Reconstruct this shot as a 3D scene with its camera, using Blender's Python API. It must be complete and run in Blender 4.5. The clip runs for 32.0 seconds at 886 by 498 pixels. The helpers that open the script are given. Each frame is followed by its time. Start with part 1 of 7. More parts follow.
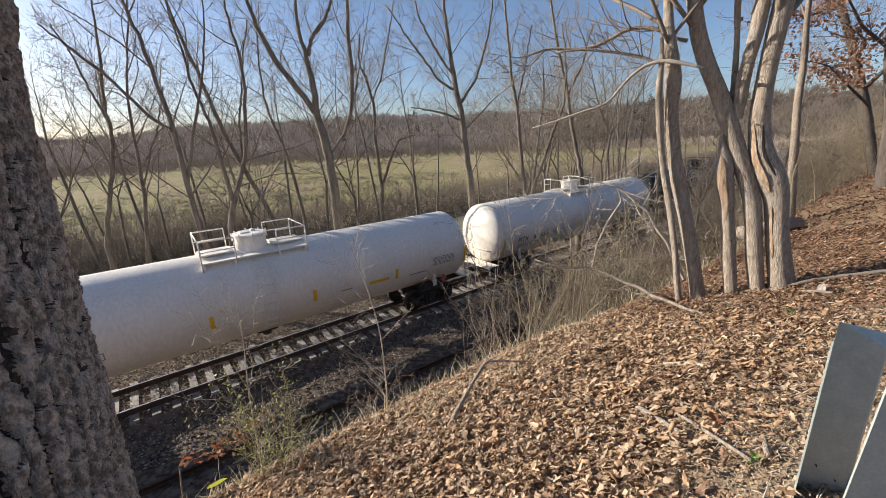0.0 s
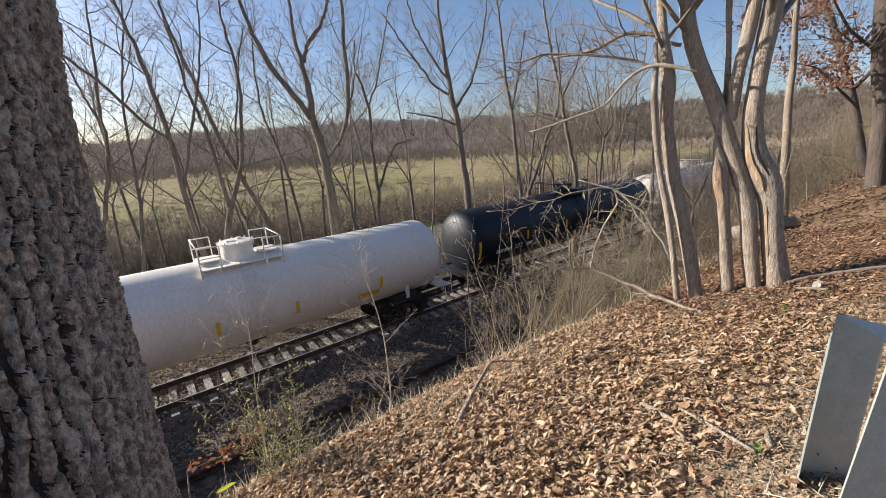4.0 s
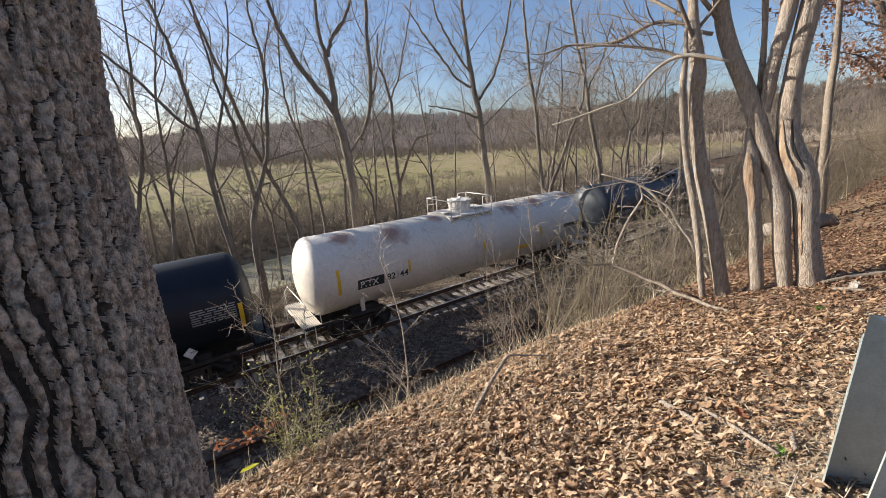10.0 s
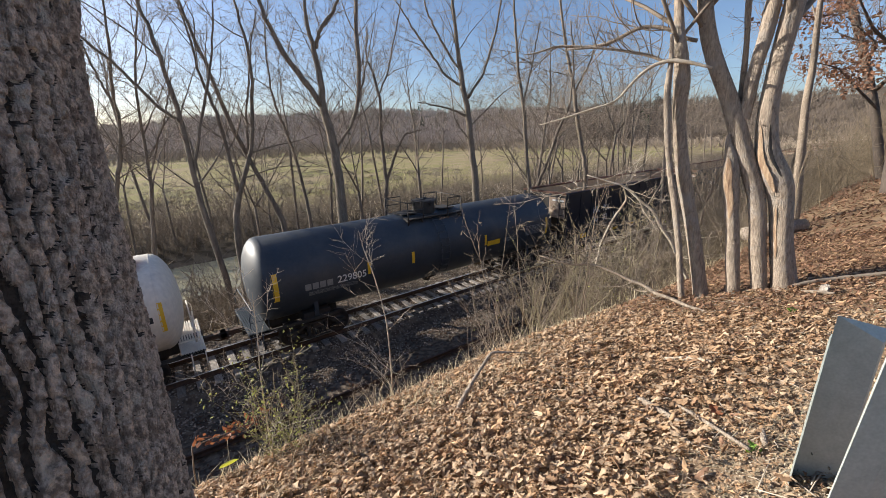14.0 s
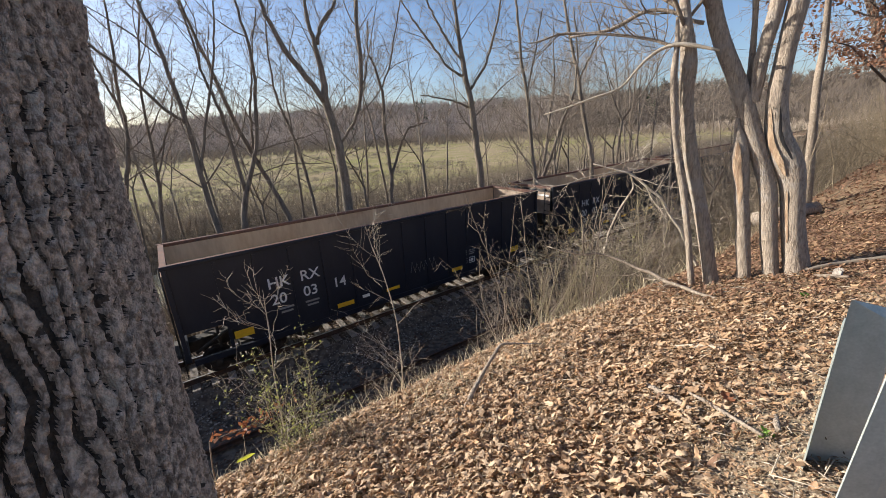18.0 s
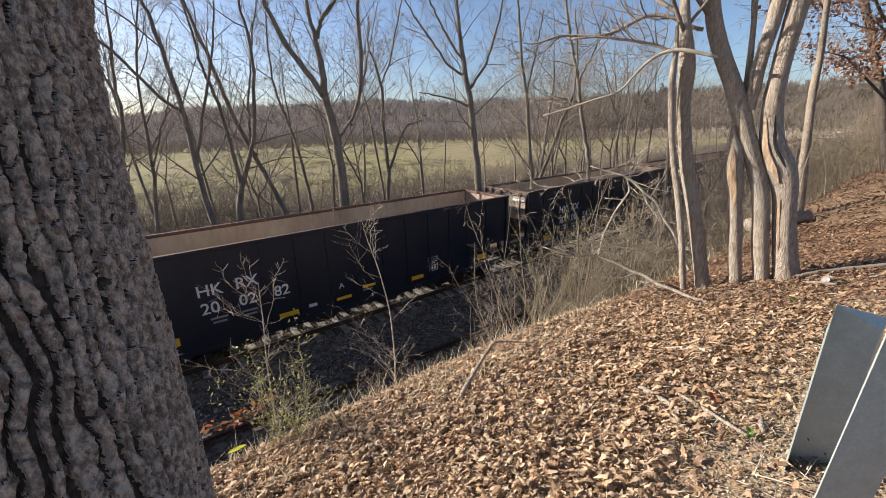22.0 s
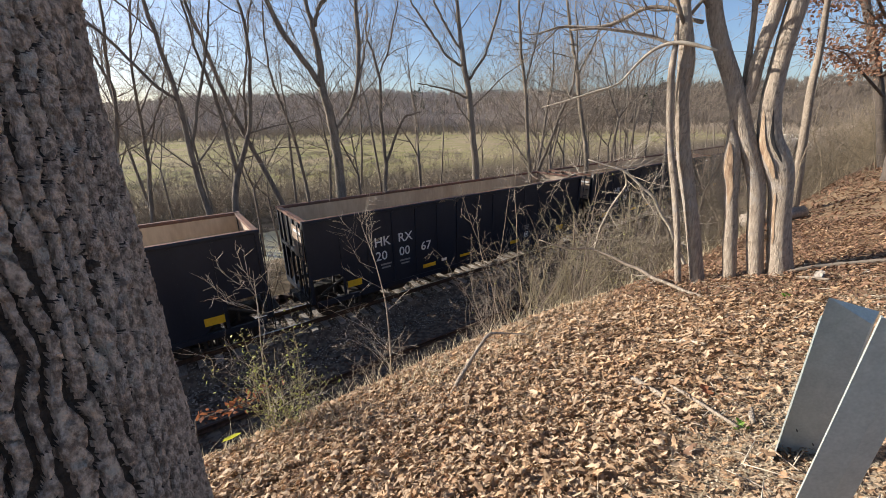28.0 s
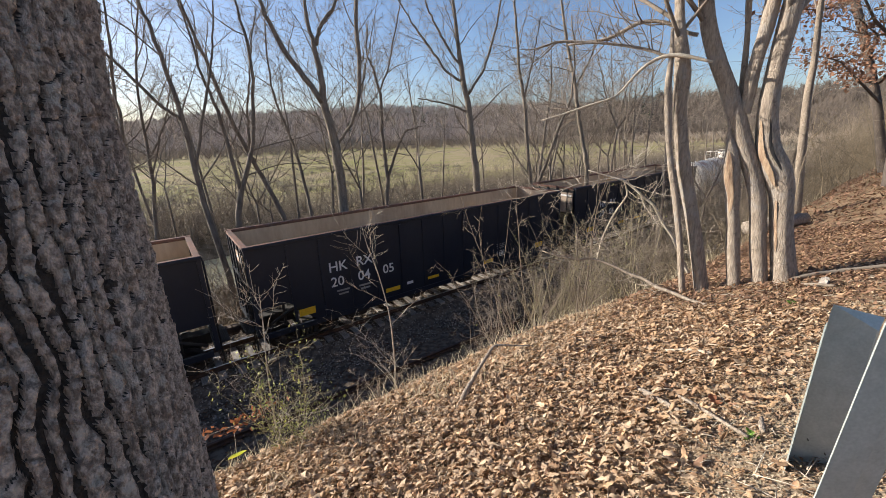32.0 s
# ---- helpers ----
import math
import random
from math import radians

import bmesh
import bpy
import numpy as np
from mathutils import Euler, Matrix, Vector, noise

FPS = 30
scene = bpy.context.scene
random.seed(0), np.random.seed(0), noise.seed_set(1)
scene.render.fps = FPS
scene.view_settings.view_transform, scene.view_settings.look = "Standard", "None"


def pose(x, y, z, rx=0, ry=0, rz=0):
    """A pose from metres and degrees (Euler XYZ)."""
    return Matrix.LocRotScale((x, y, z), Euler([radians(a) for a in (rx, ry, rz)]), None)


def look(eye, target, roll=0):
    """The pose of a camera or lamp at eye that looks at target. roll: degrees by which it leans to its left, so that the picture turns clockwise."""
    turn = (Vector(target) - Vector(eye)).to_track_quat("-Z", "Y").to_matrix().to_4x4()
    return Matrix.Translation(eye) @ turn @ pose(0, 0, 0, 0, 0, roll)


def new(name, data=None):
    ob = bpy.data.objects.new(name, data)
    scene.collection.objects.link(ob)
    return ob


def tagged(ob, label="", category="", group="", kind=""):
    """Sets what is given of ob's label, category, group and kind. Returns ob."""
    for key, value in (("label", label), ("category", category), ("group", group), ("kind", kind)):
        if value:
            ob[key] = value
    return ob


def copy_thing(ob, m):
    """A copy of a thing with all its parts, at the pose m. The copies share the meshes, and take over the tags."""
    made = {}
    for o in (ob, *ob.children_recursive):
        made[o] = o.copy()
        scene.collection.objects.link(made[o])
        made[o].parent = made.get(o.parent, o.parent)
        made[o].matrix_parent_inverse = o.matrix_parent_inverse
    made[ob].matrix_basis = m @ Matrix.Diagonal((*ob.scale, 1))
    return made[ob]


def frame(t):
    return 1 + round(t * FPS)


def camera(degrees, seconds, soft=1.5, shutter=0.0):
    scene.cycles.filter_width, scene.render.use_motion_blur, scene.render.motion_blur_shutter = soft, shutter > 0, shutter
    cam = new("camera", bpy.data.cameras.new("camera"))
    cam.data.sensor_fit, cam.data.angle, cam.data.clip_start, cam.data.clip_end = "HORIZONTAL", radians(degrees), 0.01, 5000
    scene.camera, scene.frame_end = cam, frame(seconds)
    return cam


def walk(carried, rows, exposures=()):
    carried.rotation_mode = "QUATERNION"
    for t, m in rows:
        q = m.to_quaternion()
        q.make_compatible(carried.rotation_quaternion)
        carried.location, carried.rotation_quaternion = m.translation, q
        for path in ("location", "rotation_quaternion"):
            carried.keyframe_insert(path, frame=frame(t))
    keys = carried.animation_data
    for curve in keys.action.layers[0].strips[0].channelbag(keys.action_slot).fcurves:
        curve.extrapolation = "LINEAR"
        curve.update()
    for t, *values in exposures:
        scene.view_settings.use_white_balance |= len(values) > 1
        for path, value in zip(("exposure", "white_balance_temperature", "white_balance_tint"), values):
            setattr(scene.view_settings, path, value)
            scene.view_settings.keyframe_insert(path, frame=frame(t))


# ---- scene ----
cam = camera(97.756, 32.0, soft=0.6)
PATH = [
    (0, 0.1073, 0.0290, 7.5452, 74.086, 2.525, -37.501),
    (0.5, 0.0751, 0.0382, 7.5440, 74.393, 2.766, -37.677),
    (1, 0.0386, 0.0516, 7.5455, 74.600, 2.685, -37.858),
    (1.5, 0.0306, 0.0697, 7.5326, 74.665, 2.440, -38.045),
    (2, 0.0268, 0.0607, 7.5335, 74.655, 2.289, -38.201),
    (2.5, 0.0203, 0.0474, 7.5354, 74.646, 2.420, -38.312),
    (3, 0.0195, 0.0374, 7.5400, 74.644, 2.756, -38.356),
    (3.5, 0.0198, 0.0324, 7.5465, 74.712, 3.039, -38.341),
    (5.5, 0.0111, 0.0203, 7.5492, 74.233, 3.076, -37.767),
    (6, 0.0129, 0.0257, 7.5436, 73.940, 2.978, -37.318),
    (6.5, 0.0095, 0.0290, 7.5405, 73.721, 2.798, -36.894),
    (7, 0.0072, 0.0289, 7.5405, 73.494, 2.579, -36.741),
    (7.5, 0.0094, 0.0265, 7.5387, 73.267, 2.336, -36.597),
    (8, 0.0109, 0.0220, 7.5375, 72.999, 2.157, -36.383),
    (8.5, 0.0056, 0.0209, 7.5349, 72.819, 2.182, -36.082),
    (9, 0.0111, 0.0090, 7.5413, 72.976, 2.397, -35.670),
    (9.5, 0.0134, -0.0000, 7.5421, 73.431, 2.766, -35.312),
    (10, 0.0181, 0.0053, 7.5399, 73.979, 3.117, -35.174),
    (10.5, 0.0118, 0.0007, 7.5456, 74.417, 3.312, -35.257),
    (11, 0.0111, 0.0022, 7.5422, 74.623, 3.260, -35.574),
    (11.5, 0.0140, -0.0035, 7.5453, 74.635, 3.017, -35.992),
    (12, 0.0149, -0.0033, 7.5442, 74.539, 2.635, -36.439),
    (12.5, 0.0172, -0.0035, 7.5443, 74.373, 2.277, -36.749),
    (13, 0.0165, -0.0026, 7.5400, 74.137, 1.957, -36.891),
    (13.5, 0.0133, 0.0043, 7.5386, 73.820, 1.669, -36.932),
    (14, 0.0121, 0.0027, 7.5377, 73.509, 1.469, -36.862),
    (14.5, 0.0096, 0.0021, 7.5379, 73.280, 1.315, -36.749),
    (16.5, 0.0059, -0.0031, 7.5421, 72.547, 2.553, -36.562),
    (17, 0.0096, -0.0022, 7.5386, 72.324, 3.068, -36.473),
    (17.5, 0.0060, 0.0030, 7.5392, 72.322, 3.265, -36.363),
    (18, 0.0062, -0.0008, 7.5419, 72.517, 3.186, -36.334),
    (18.5, 0.0049, -0.0017, 7.5423, 72.841, 2.811, -36.473),
    (19, 0.0039, 0.0010, 7.5387, 72.921, 2.287, -36.666),
    (19.5, 0.0031, 0.0042, 7.5395, 72.795, 1.755, -36.830),
    (20, 0.0018, 0.0081, 7.5360, 72.568, 1.399, -36.865),
    (20.5, -0.0016, 0.0062, 7.5347, 72.411, 1.280, -36.875),
    (21, -0.0016, -0.0033, 7.5353, 72.369, 1.371, -36.766),
    (21.5, -0.0075, -0.0095, 7.5365, 72.332, 1.441, -36.687),
    (22, -0.0133, -0.0151, 7.5370, 72.271, 1.521, -36.534),
    (22.5, -0.0134, -0.0203, 7.5288, 72.193, 1.548, -36.382),
    (23, -0.0127, -0.0202, 7.5283, 72.135, 1.408, -36.222),
    (23.5, -0.0113, -0.0250, 7.5287, 72.248, 1.208, -36.018),
    (24, -0.0160, -0.0316, 7.5297, 72.415, 0.971, -35.784),
    (24.5, -0.0175, -0.0325, 7.5304, 72.613, 0.730, -35.725),
    (25, -0.0168, -0.0257, 7.5317, 72.809, 0.533, -35.965),
    (25.5, -0.0090, -0.0233, 7.5332, 72.988, 0.472, -36.427),
    (27.5, -0.0113, -0.0285, 7.5252, 71.369, 0.805, -36.988),
    (28, -0.0074, -0.0182, 7.5215, 71.185, 0.811, -36.790),
    (28.5, -0.0055, -0.0100, 7.5225, 71.419, 0.775, -36.649),
    (29, -0.0100, -0.0034, 7.5245, 71.913, 0.702, -36.629),
    (29.5, -0.0149, -0.0048, 7.5252, 72.481, 0.802, -36.669),
    (30, -0.0213, -0.0078, 7.5249, 72.932, 1.054, -36.711),
    (30.5, -0.0209, -0.0123, 7.5280, 73.170, 1.426, -36.703),
    (31, -0.0224, -0.0125, 7.5284, 73.241, 1.749, -36.661),
    (31.5, -0.0256, -0.0195, 7.5304, 73.143, 1.922, -36.626),
    (32, -0.0269, -0.0268, 7.5329, 73.018, 1.825, -36.771),
]
walk(cam, [(t, pose(*p)) for t, *p in PATH], exposures=[(0.0, 0.80), (2.5, 0.84), (6.0, 0.91), (14.0, 0.94), (18.0, 1.0), (32.0, 1.0)])

# ---- light ----
SUN_AZ, SUN_EL = 127.0, 20.0
world = bpy.data.worlds.new("sky")
scene.world = world
world.use_nodes = True
wn = world.node_tree.nodes
sky = wn.new("ShaderNodeTexSky")
sky.sky_type, sky.sun_disc = "NISHITA", False
sky.sun_elevation, sky.sun_rotation = radians(SUN_EL), radians(90 - SUN_AZ)
sky.air_density, sky.dust_density, sky.ozone_density = 0.9, 1.2, 2.0
tint = wn.new("ShaderNodeMix")
tint.data_type, tint.blend_type = "RGBA", "MULTIPLY"
tint.inputs["Factor"].default_value = 1.0
tint.inputs["B"].default_value = (0.97, 1.0, 1.11, 1)
world.node_tree.links.new(sky.outputs[0], tint.inputs["A"])
world.node_tree.links.new(tint.outputs["Result"], wn["Background"].inputs[0])
wn["Background"].inputs[1].default_value = 0.08
sun_data = bpy.data.lights.new("sun", "SUN")
sun_data.energy, sun_data.angle, sun_data.color = 5.0, radians(0.53), (1.0, 0.935, 0.84)
sun = new("sun", sun_data)
sun_dir = Vector((math.cos(radians(SUN_AZ)) * math.cos(radians(SUN_EL)), math.sin(radians(SUN_AZ)) * math.cos(radians(SUN_EL)), math.sin(radians(SUN_EL))))
sun.matrix_world = look(sun_dir * 100, (0, 0, 0))


# ---- materials ----
def mat(name, c1, c2=None, rough=0.8, scale=4.0, metal=0.0, bump=0.0, bscale=None, c3=None, stretch=(1, 1, 1), spec=0.5,
        space="Object", vary=0.0, island=0.0, sharp=(0.35, 0.65)):
    m = bpy.data.materials.new(name)
    m.use_nodes = True
    nt = m.node_tree
    N, L = nt.nodes, nt.links
    b = N["Principled BSDF"]
    b.inputs["Roughness"].default_value = rough
    b.inputs["Metallic"].default_value = metal
    b.inputs["Specular IOR Level"].default_value = spec
    tc = N.new("ShaderNodeTexCoord")
    mp = N.new("ShaderNodeMapping")
    mp.inputs["Scale"].default_value = stretch
    L.new(tc.outputs[space], mp.inputs[0])
    n1 = N.new("ShaderNodeTexNoise")
    n1.inputs["Scale"].default_value, n1.inputs["Detail"].default_value, n1.inputs["Roughness"].default_value = scale, 6, 0.6
    L.new(mp.outputs[0], n1.inputs["Vector"])
    r = N.new("ShaderNodeValToRGB")
    r.color_ramp.elements[0].position, r.color_ramp.elements[1].position = sharp
    r.color_ramp.elements[0].color = (*c1, 1)
    r.color_ramp.elements[1].color = (*(c2 or [v * 0.8 for v in c1]), 1)
    if c3:
        e = r.color_ramp.elements.new(0.5 * (sharp[0] + sharp[1]))
        e.color = (*c3, 1)
    L.new(n1.outputs["Fac"], r.inputs[0])
    # fine grain on top of the large stains
    n2 = N.new("ShaderNodeTexNoise")
    n2.inputs["Scale"].default_value, n2.inputs["Detail"].default_value = (bscale or scale * 9), 4
    L.new(mp.outputs[0], n2.inputs["Vector"])
    mr = N.new("ShaderNodeMapRange")
    mr.inputs["To Min"].default_value, mr.inputs["To Max"].default_value = 0.78, 1.22
    L.new(n2.outputs["Fac"], mr.inputs[0])
    mx = N.new("ShaderNodeMix")
    mx.data_type, mx.blend_type = "RGBA", "MULTIPLY"
    mx.inputs["Factor"].default_value = 1.0
    L.new(r.outputs[0], mx.inputs["A"])
    L.new(mr.outputs[0], mx.inputs["B"])
    out = mx.outputs["Result"]
    if vary or island:
        src = N.new("ShaderNodeNewGeometry").outputs["Random Per Island"] if island else N.new("ShaderNodeObjectInfo").outputs["Random"]
        m2 = N.new("ShaderNodeMapRange")
        k = vary or island
        m2.inputs["To Min"].default_value, m2.inputs["To Max"].default_value = 1 - k, 1 + k
        L.new(src, m2.inputs[0])
        x2 = N.new("ShaderNodeMix")
        x2.data_type, x2.blend_type = "RGBA", "MULTIPLY"
        x2.inputs["Factor"].default_value = 1.0
        L.new(out, x2.inputs["A"])
        L.new(m2.outputs[0], x2.inputs["B"])
        out = x2.outputs["Result"]
    L.new(out, b.inputs["Base Color"])
    if bump:
        bp = N.new("ShaderNodeBump")
        bp.inputs["Strength"].default_value, bp.inputs["Distance"].default_value = min(1.0, bump), 0.02
        L.new(n2.outputs["Fac"], bp.inputs["Height"])
        L.new(bp.outputs[0], b.inputs["Normal"])
    return m


def coded(m):
    """Nodes, links and shader of a material."""
    return m.node_tree.nodes, m.node_tree.links, m.node_tree.nodes["Principled BSDF"]


M_WHITE = mat("white_tank_paint", (0.86, 0.795, 0.70), (0.80, 0.73, 0.635), 0.45, 0.7, stretch=(1, 1, 0.35), bscale=14)
M_RUSTW = mat("rusty_white_paint", (0.82, 0.75, 0.645), (0.72, 0.64, 0.535), 0.5, 0.55, stretch=(0.8, 1, 0.6), bscale=10)
M_BLACK = mat("black_tank_paint", (0.007, 0.010, 0.016), (0.013, 0.016, 0.022), 0.5, 0.8, bscale=12, spec=0.35)
M_NAVY = mat("dark_blue_grey_paint", (0.032, 0.041, 0.054), (0.048, 0.056, 0.066), 0.5, 0.8, bscale=12)
M_HOP = mat("black_hopper_paint", (0.010, 0.014, 0.026), (0.017, 0.021, 0.032), 0.45, 1.1, bscale=14, stretch=(1, 1, 0.4))
M_HOPIN = mat("worn_hopper_inside", (0.52, 0.41, 0.28), (0.38, 0.28, 0.185), 0.75, 0.9, stretch=(1, 1, 0.3), c3=(0.46, 0.355, 0.24))
M_RIM = mat("rusty_rim", (0.17, 0.075, 0.045), (0.10, 0.055, 0.04), 0.7, 3.0)
M_HEND = mat("pale_slope_sheet", (0.42, 0.33, 0.25), (0.28, 0.19, 0.13), 0.7, 1.6)
M_UNDER = mat("grimy_underframe", (0.026, 0.023, 0.021), (0.05, 0.042, 0.035), 0.75, 3.0)
M_RUST = mat("rusted_steel", (0.105, 0.058, 0.038), (0.055, 0.034, 0.025), 0.75, 8.0, bump=0.3)
M_WHEEL = mat("dark_wheel_steel", (0.035, 0.03, 0.028), (0.06, 0.05, 0.045), 0.55, 6.0, metal=0.5)
M_TREAD = mat("polished_rail_head", (0.66, 0.62, 0.57), (0.52, 0.49, 0.45), 0.38, 6.0, metal=1.0)
M_YEL = mat("yellow_reflector", (0.85, 0.52, 0.03), (0.75, 0.44, 0.03), 0.4, 8.0)
M_INKW = mat("white_lettering", (0.78, 0.77, 0.74), (0.66, 0.65, 0.62), 0.6, 9.0)
M_INKG = mat("grey_lettering", (0.30, 0.30, 0.29), (0.24, 0.24, 0.23), 0.6, 9.0)
M_INKB = mat("black_lettering", (0.025, 0.025, 0.025), (0.04, 0.04, 0.04), 0.6, 9.0)
M_INKR = mat("faded_red_placard", (0.35, 0.10, 0.09), (0.28, 0.08, 0.08), 0.6, 9.0)
M_RUSTP = mat("rust_bleed", (0.24, 0.085, 0.05), (0.42, 0.22, 0.14), 0.8, 5.0)
M_TIE = mat("weathered_tie", (0.40, 0.36, 0.32), (0.22, 0.19, 0.165), 0.9, 3.0, stretch=(6, 1, 6), bump=0.5, vary=0.3)
M_STONE = mat("ballast_stone", (0.36, 0.305, 0.25), (0.17, 0.143, 0.117), 0.9, 6.0, island=0.45)
M_BARK = mat("grey_brown_bark", (0.27, 0.215, 0.16), (0.14, 0.11, 0.083), 0.92, 7.0, stretch=(1, 1, 0.22), bump=0.8, bscale=38)
M_BARK2 = mat("tan_smooth_bark", (0.43, 0.35, 0.27), (0.225, 0.178, 0.137), 0.92, 30.0, stretch=(1.6, 1.6, 0.3), bump=1.0, bscale=80)
M_DARK = mat("dark_brown_bark", (0.225, 0.18, 0.14), (0.11, 0.087, 0.068), 0.92, 7.0, stretch=(1, 1, 0.22), bump=0.8, bscale=38)
M_OAK = mat("black_brown_oak_bark", (0.115, 0.09, 0.072), (0.06, 0.047, 0.038), 0.92, 7.0, stretch=(1, 1, 0.22), bump=0.8, bscale=38)
M_FINE = mat("brown_fine_twig", (0.33, 0.27, 0.21), (0.21, 0.165, 0.13), 0.9, 3.0)
M_TWIG = mat("grey_twig_bark", (0.25, 0.20, 0.152), (0.155, 0.122, 0.092), 0.9, 6.0)
M_PALE = mat("bleached_dead_wood", (0.50, 0.43, 0.34), (0.36, 0.30, 0.23), 0.9, 9.0, stretch=(1, 1, 0.3), bump=0.4)
M_WOOD = mat("torn_heartwood", (0.47, 0.34, 0.225), (0.19, 0.11, 0.065), 0.85, 14.0, stretch=(2, 2, 0.22), bump=0.7)
M_LEAF = mat("dry_oak_leaf", (0.52, 0.345, 0.20), (0.29, 0.172, 0.098), 0.75, 25.0, island=0.45, space="Generated")
M_LEAFP = mat("pale_dry_leaf", (0.575, 0.428, 0.285), (0.395, 0.275, 0.178), 0.75, 25.0, island=0.35)
# Brown leaf, darkened so its tone holds the bank's tree shadows.
M_LEAFB = mat("brown_shaded_leaf", (0.30, 0.175, 0.107), (0.18, 0.10, 0.062), 0.8, 25.0, island=0.45)
M_LEAFD = mat("dark_dry_leaf", (0.15, 0.075, 0.04), (0.09, 0.045, 0.026), 0.75, 25.0, island=0.35)
M_LEAFR = mat("rust_orange_leaf", (0.33, 0.13, 0.06), (0.22, 0.085, 0.04), 0.7, 25.0)
M_LEAFY = mat("yellow_green_leaf", (0.60, 0.58, 0.06), (0.42, 0.46, 0.05), 0.6, 25.0)
M_GRASS = mat("straw_grass", (0.70, 0.61, 0.42), (0.52, 0.435, 0.28), 0.85, 5.0, island=0.35)
M_GREEN = mat("small_green_leaf", (0.40, 0.40, 0.13), (0.27, 0.28, 0.08), 0.7, 20.0, island=0.4)
M_ZINC = mat("galvanised_steel", (0.45, 0.49, 0.455), (0.38, 0.415, 0.385), 0.5, 14.0, metal=0.12, bscale=90)
M_WATER = mat("muddy_water", (0.42, 0.38, 0.23), (0.33, 0.29, 0.17), 0.22, 0.3, bump=0.15, bscale=3)
M_SCRUB = mat("brown_scrub", (0.42, 0.345, 0.27), (0.30, 0.24, 0.185), 0.95, 0.05, island=0.3)
M_WITHER = mat("withered_oak_leaf", (0.30, 0.155, 0.09), (0.20, 0.10, 0.06), 0.8, 9.0, island=0.3)
M_CHALK = mat("pale_rock", (0.40, 0.35, 0.30), (0.21, 0.175, 0.145), 0.9, 18.0, bump=0.6)
# Light put into colour: left woods paled for haze, right darkened against sun.
M_SUNHILL = mat("brown_sunward_wood", (0.165, 0.132, 0.106), (0.125, 0.10, 0.081), 0.95, 0.02, island=0.2)
M_HAZEHILL = mat("hazed_far_wood", (0.62, 0.53, 0.455), (0.46, 0.385, 0.33), 0.95, 0.02, island=0.35)
M_CONIFER = mat("dark_conifer", (0.035, 0.045, 0.025), (0.055, 0.06, 0.03), 0.9, 0.5, island=0.3)
M_HOUSE = mat("white_siding", (0.72, 0.72, 0.70), (0.62, 0.62, 0.60), 0.7, 2.0)
M_ROOF = mat("grey_shingle", (0.16, 0.15, 0.15), (0.11, 0.10, 0.10), 0.85, 4.0)
M_GLASS = mat("dark_window_glass", (0.03, 0.035, 0.04), (0.02, 0.02, 0.025), 0.1, 4.0)


M_UNDERG = mat("grey_brown_undergrowth", (0.27, 0.215, 0.16), (0.17, 0.135, 0.10), 0.95, 0.6, island=0.3)
M_BRIAR = mat("olive_brown_briar", (0.20, 0.155, 0.10), (0.125, 0.098, 0.064), 0.95, 0.6, island=0.3)
M_STRAWY = mat("pale_straw_stem", (0.32, 0.27, 0.17), (0.19, 0.158, 0.10), 0.9, 6.0)
M_GRAVEL = mat("tan_gravel", (0.39, 0.32, 0.235), (0.225, 0.178, 0.127), 0.9, 25.0, island=0.45)
M_SEED = mat("fresh_green_leaf", (0.20, 0.34, 0.05), (0.13, 0.25, 0.04), 0.6, 20.0, island=0.3)


def thinned(m, amount):
    """Lets a thin leaf or blade pass some light through."""
    N, L, b = coded(m)
    tr, mx = N.new("ShaderNodeBsdfTranslucent"), N.new("ShaderNodeMixShader")
    L.new(b.inputs["Base Color"].links[0].from_socket, tr.inputs[0])
    mx.inputs[0].default_value = amount
    L.new(b.outputs[0], mx.inputs[1])
    L.new(tr.outputs[0], mx.inputs[2])
    L.new(mx.outputs[0], N["Material Output"].inputs[0])


for thin_one in (M_LEAF, M_LEAFB, M_LEAFP, M_LEAFD, M_LEAFR, M_LEAFY, M_GRASS, M_GREEN, M_WITHER, M_SEED):
    thinned(thin_one, 0.3)


def blotched(m, colour, scale, lo, hi):
    """Adds stains of another colour, with ragged edges, to a material."""
    N, L, b = coded(m)
    tc = N.new("ShaderNodeTexCoord")
    n = N.new("ShaderNodeTexNoise")
    n.inputs["Scale"].default_value, n.inputs["Detail"].default_value, n.inputs["Roughness"].default_value = scale, 9, 0.62
    L.new(tc.outputs["Object"], n.inputs["Vector"])
    mr = N.new("ShaderNodeMapRange")
    mr.inputs["From Min"].default_value, mr.inputs["From Max"].default_value, mr.inputs["To Max"].default_value = lo, hi, 0.8
    L.new(n.outputs["Fac"], mr.inputs[0])
    mx = N.new("ShaderNodeMix")
    mx.data_type = "RGBA"
    L.new(mr.outputs[0], mx.inputs["Factor"])
    L.new(b.inputs["Base Color"].links[0].from_socket, mx.inputs["A"])
    mx.inputs["B"].default_value = (*colour, 1)
    L.new(mx.outputs["Result"], b.inputs["Base Color"])


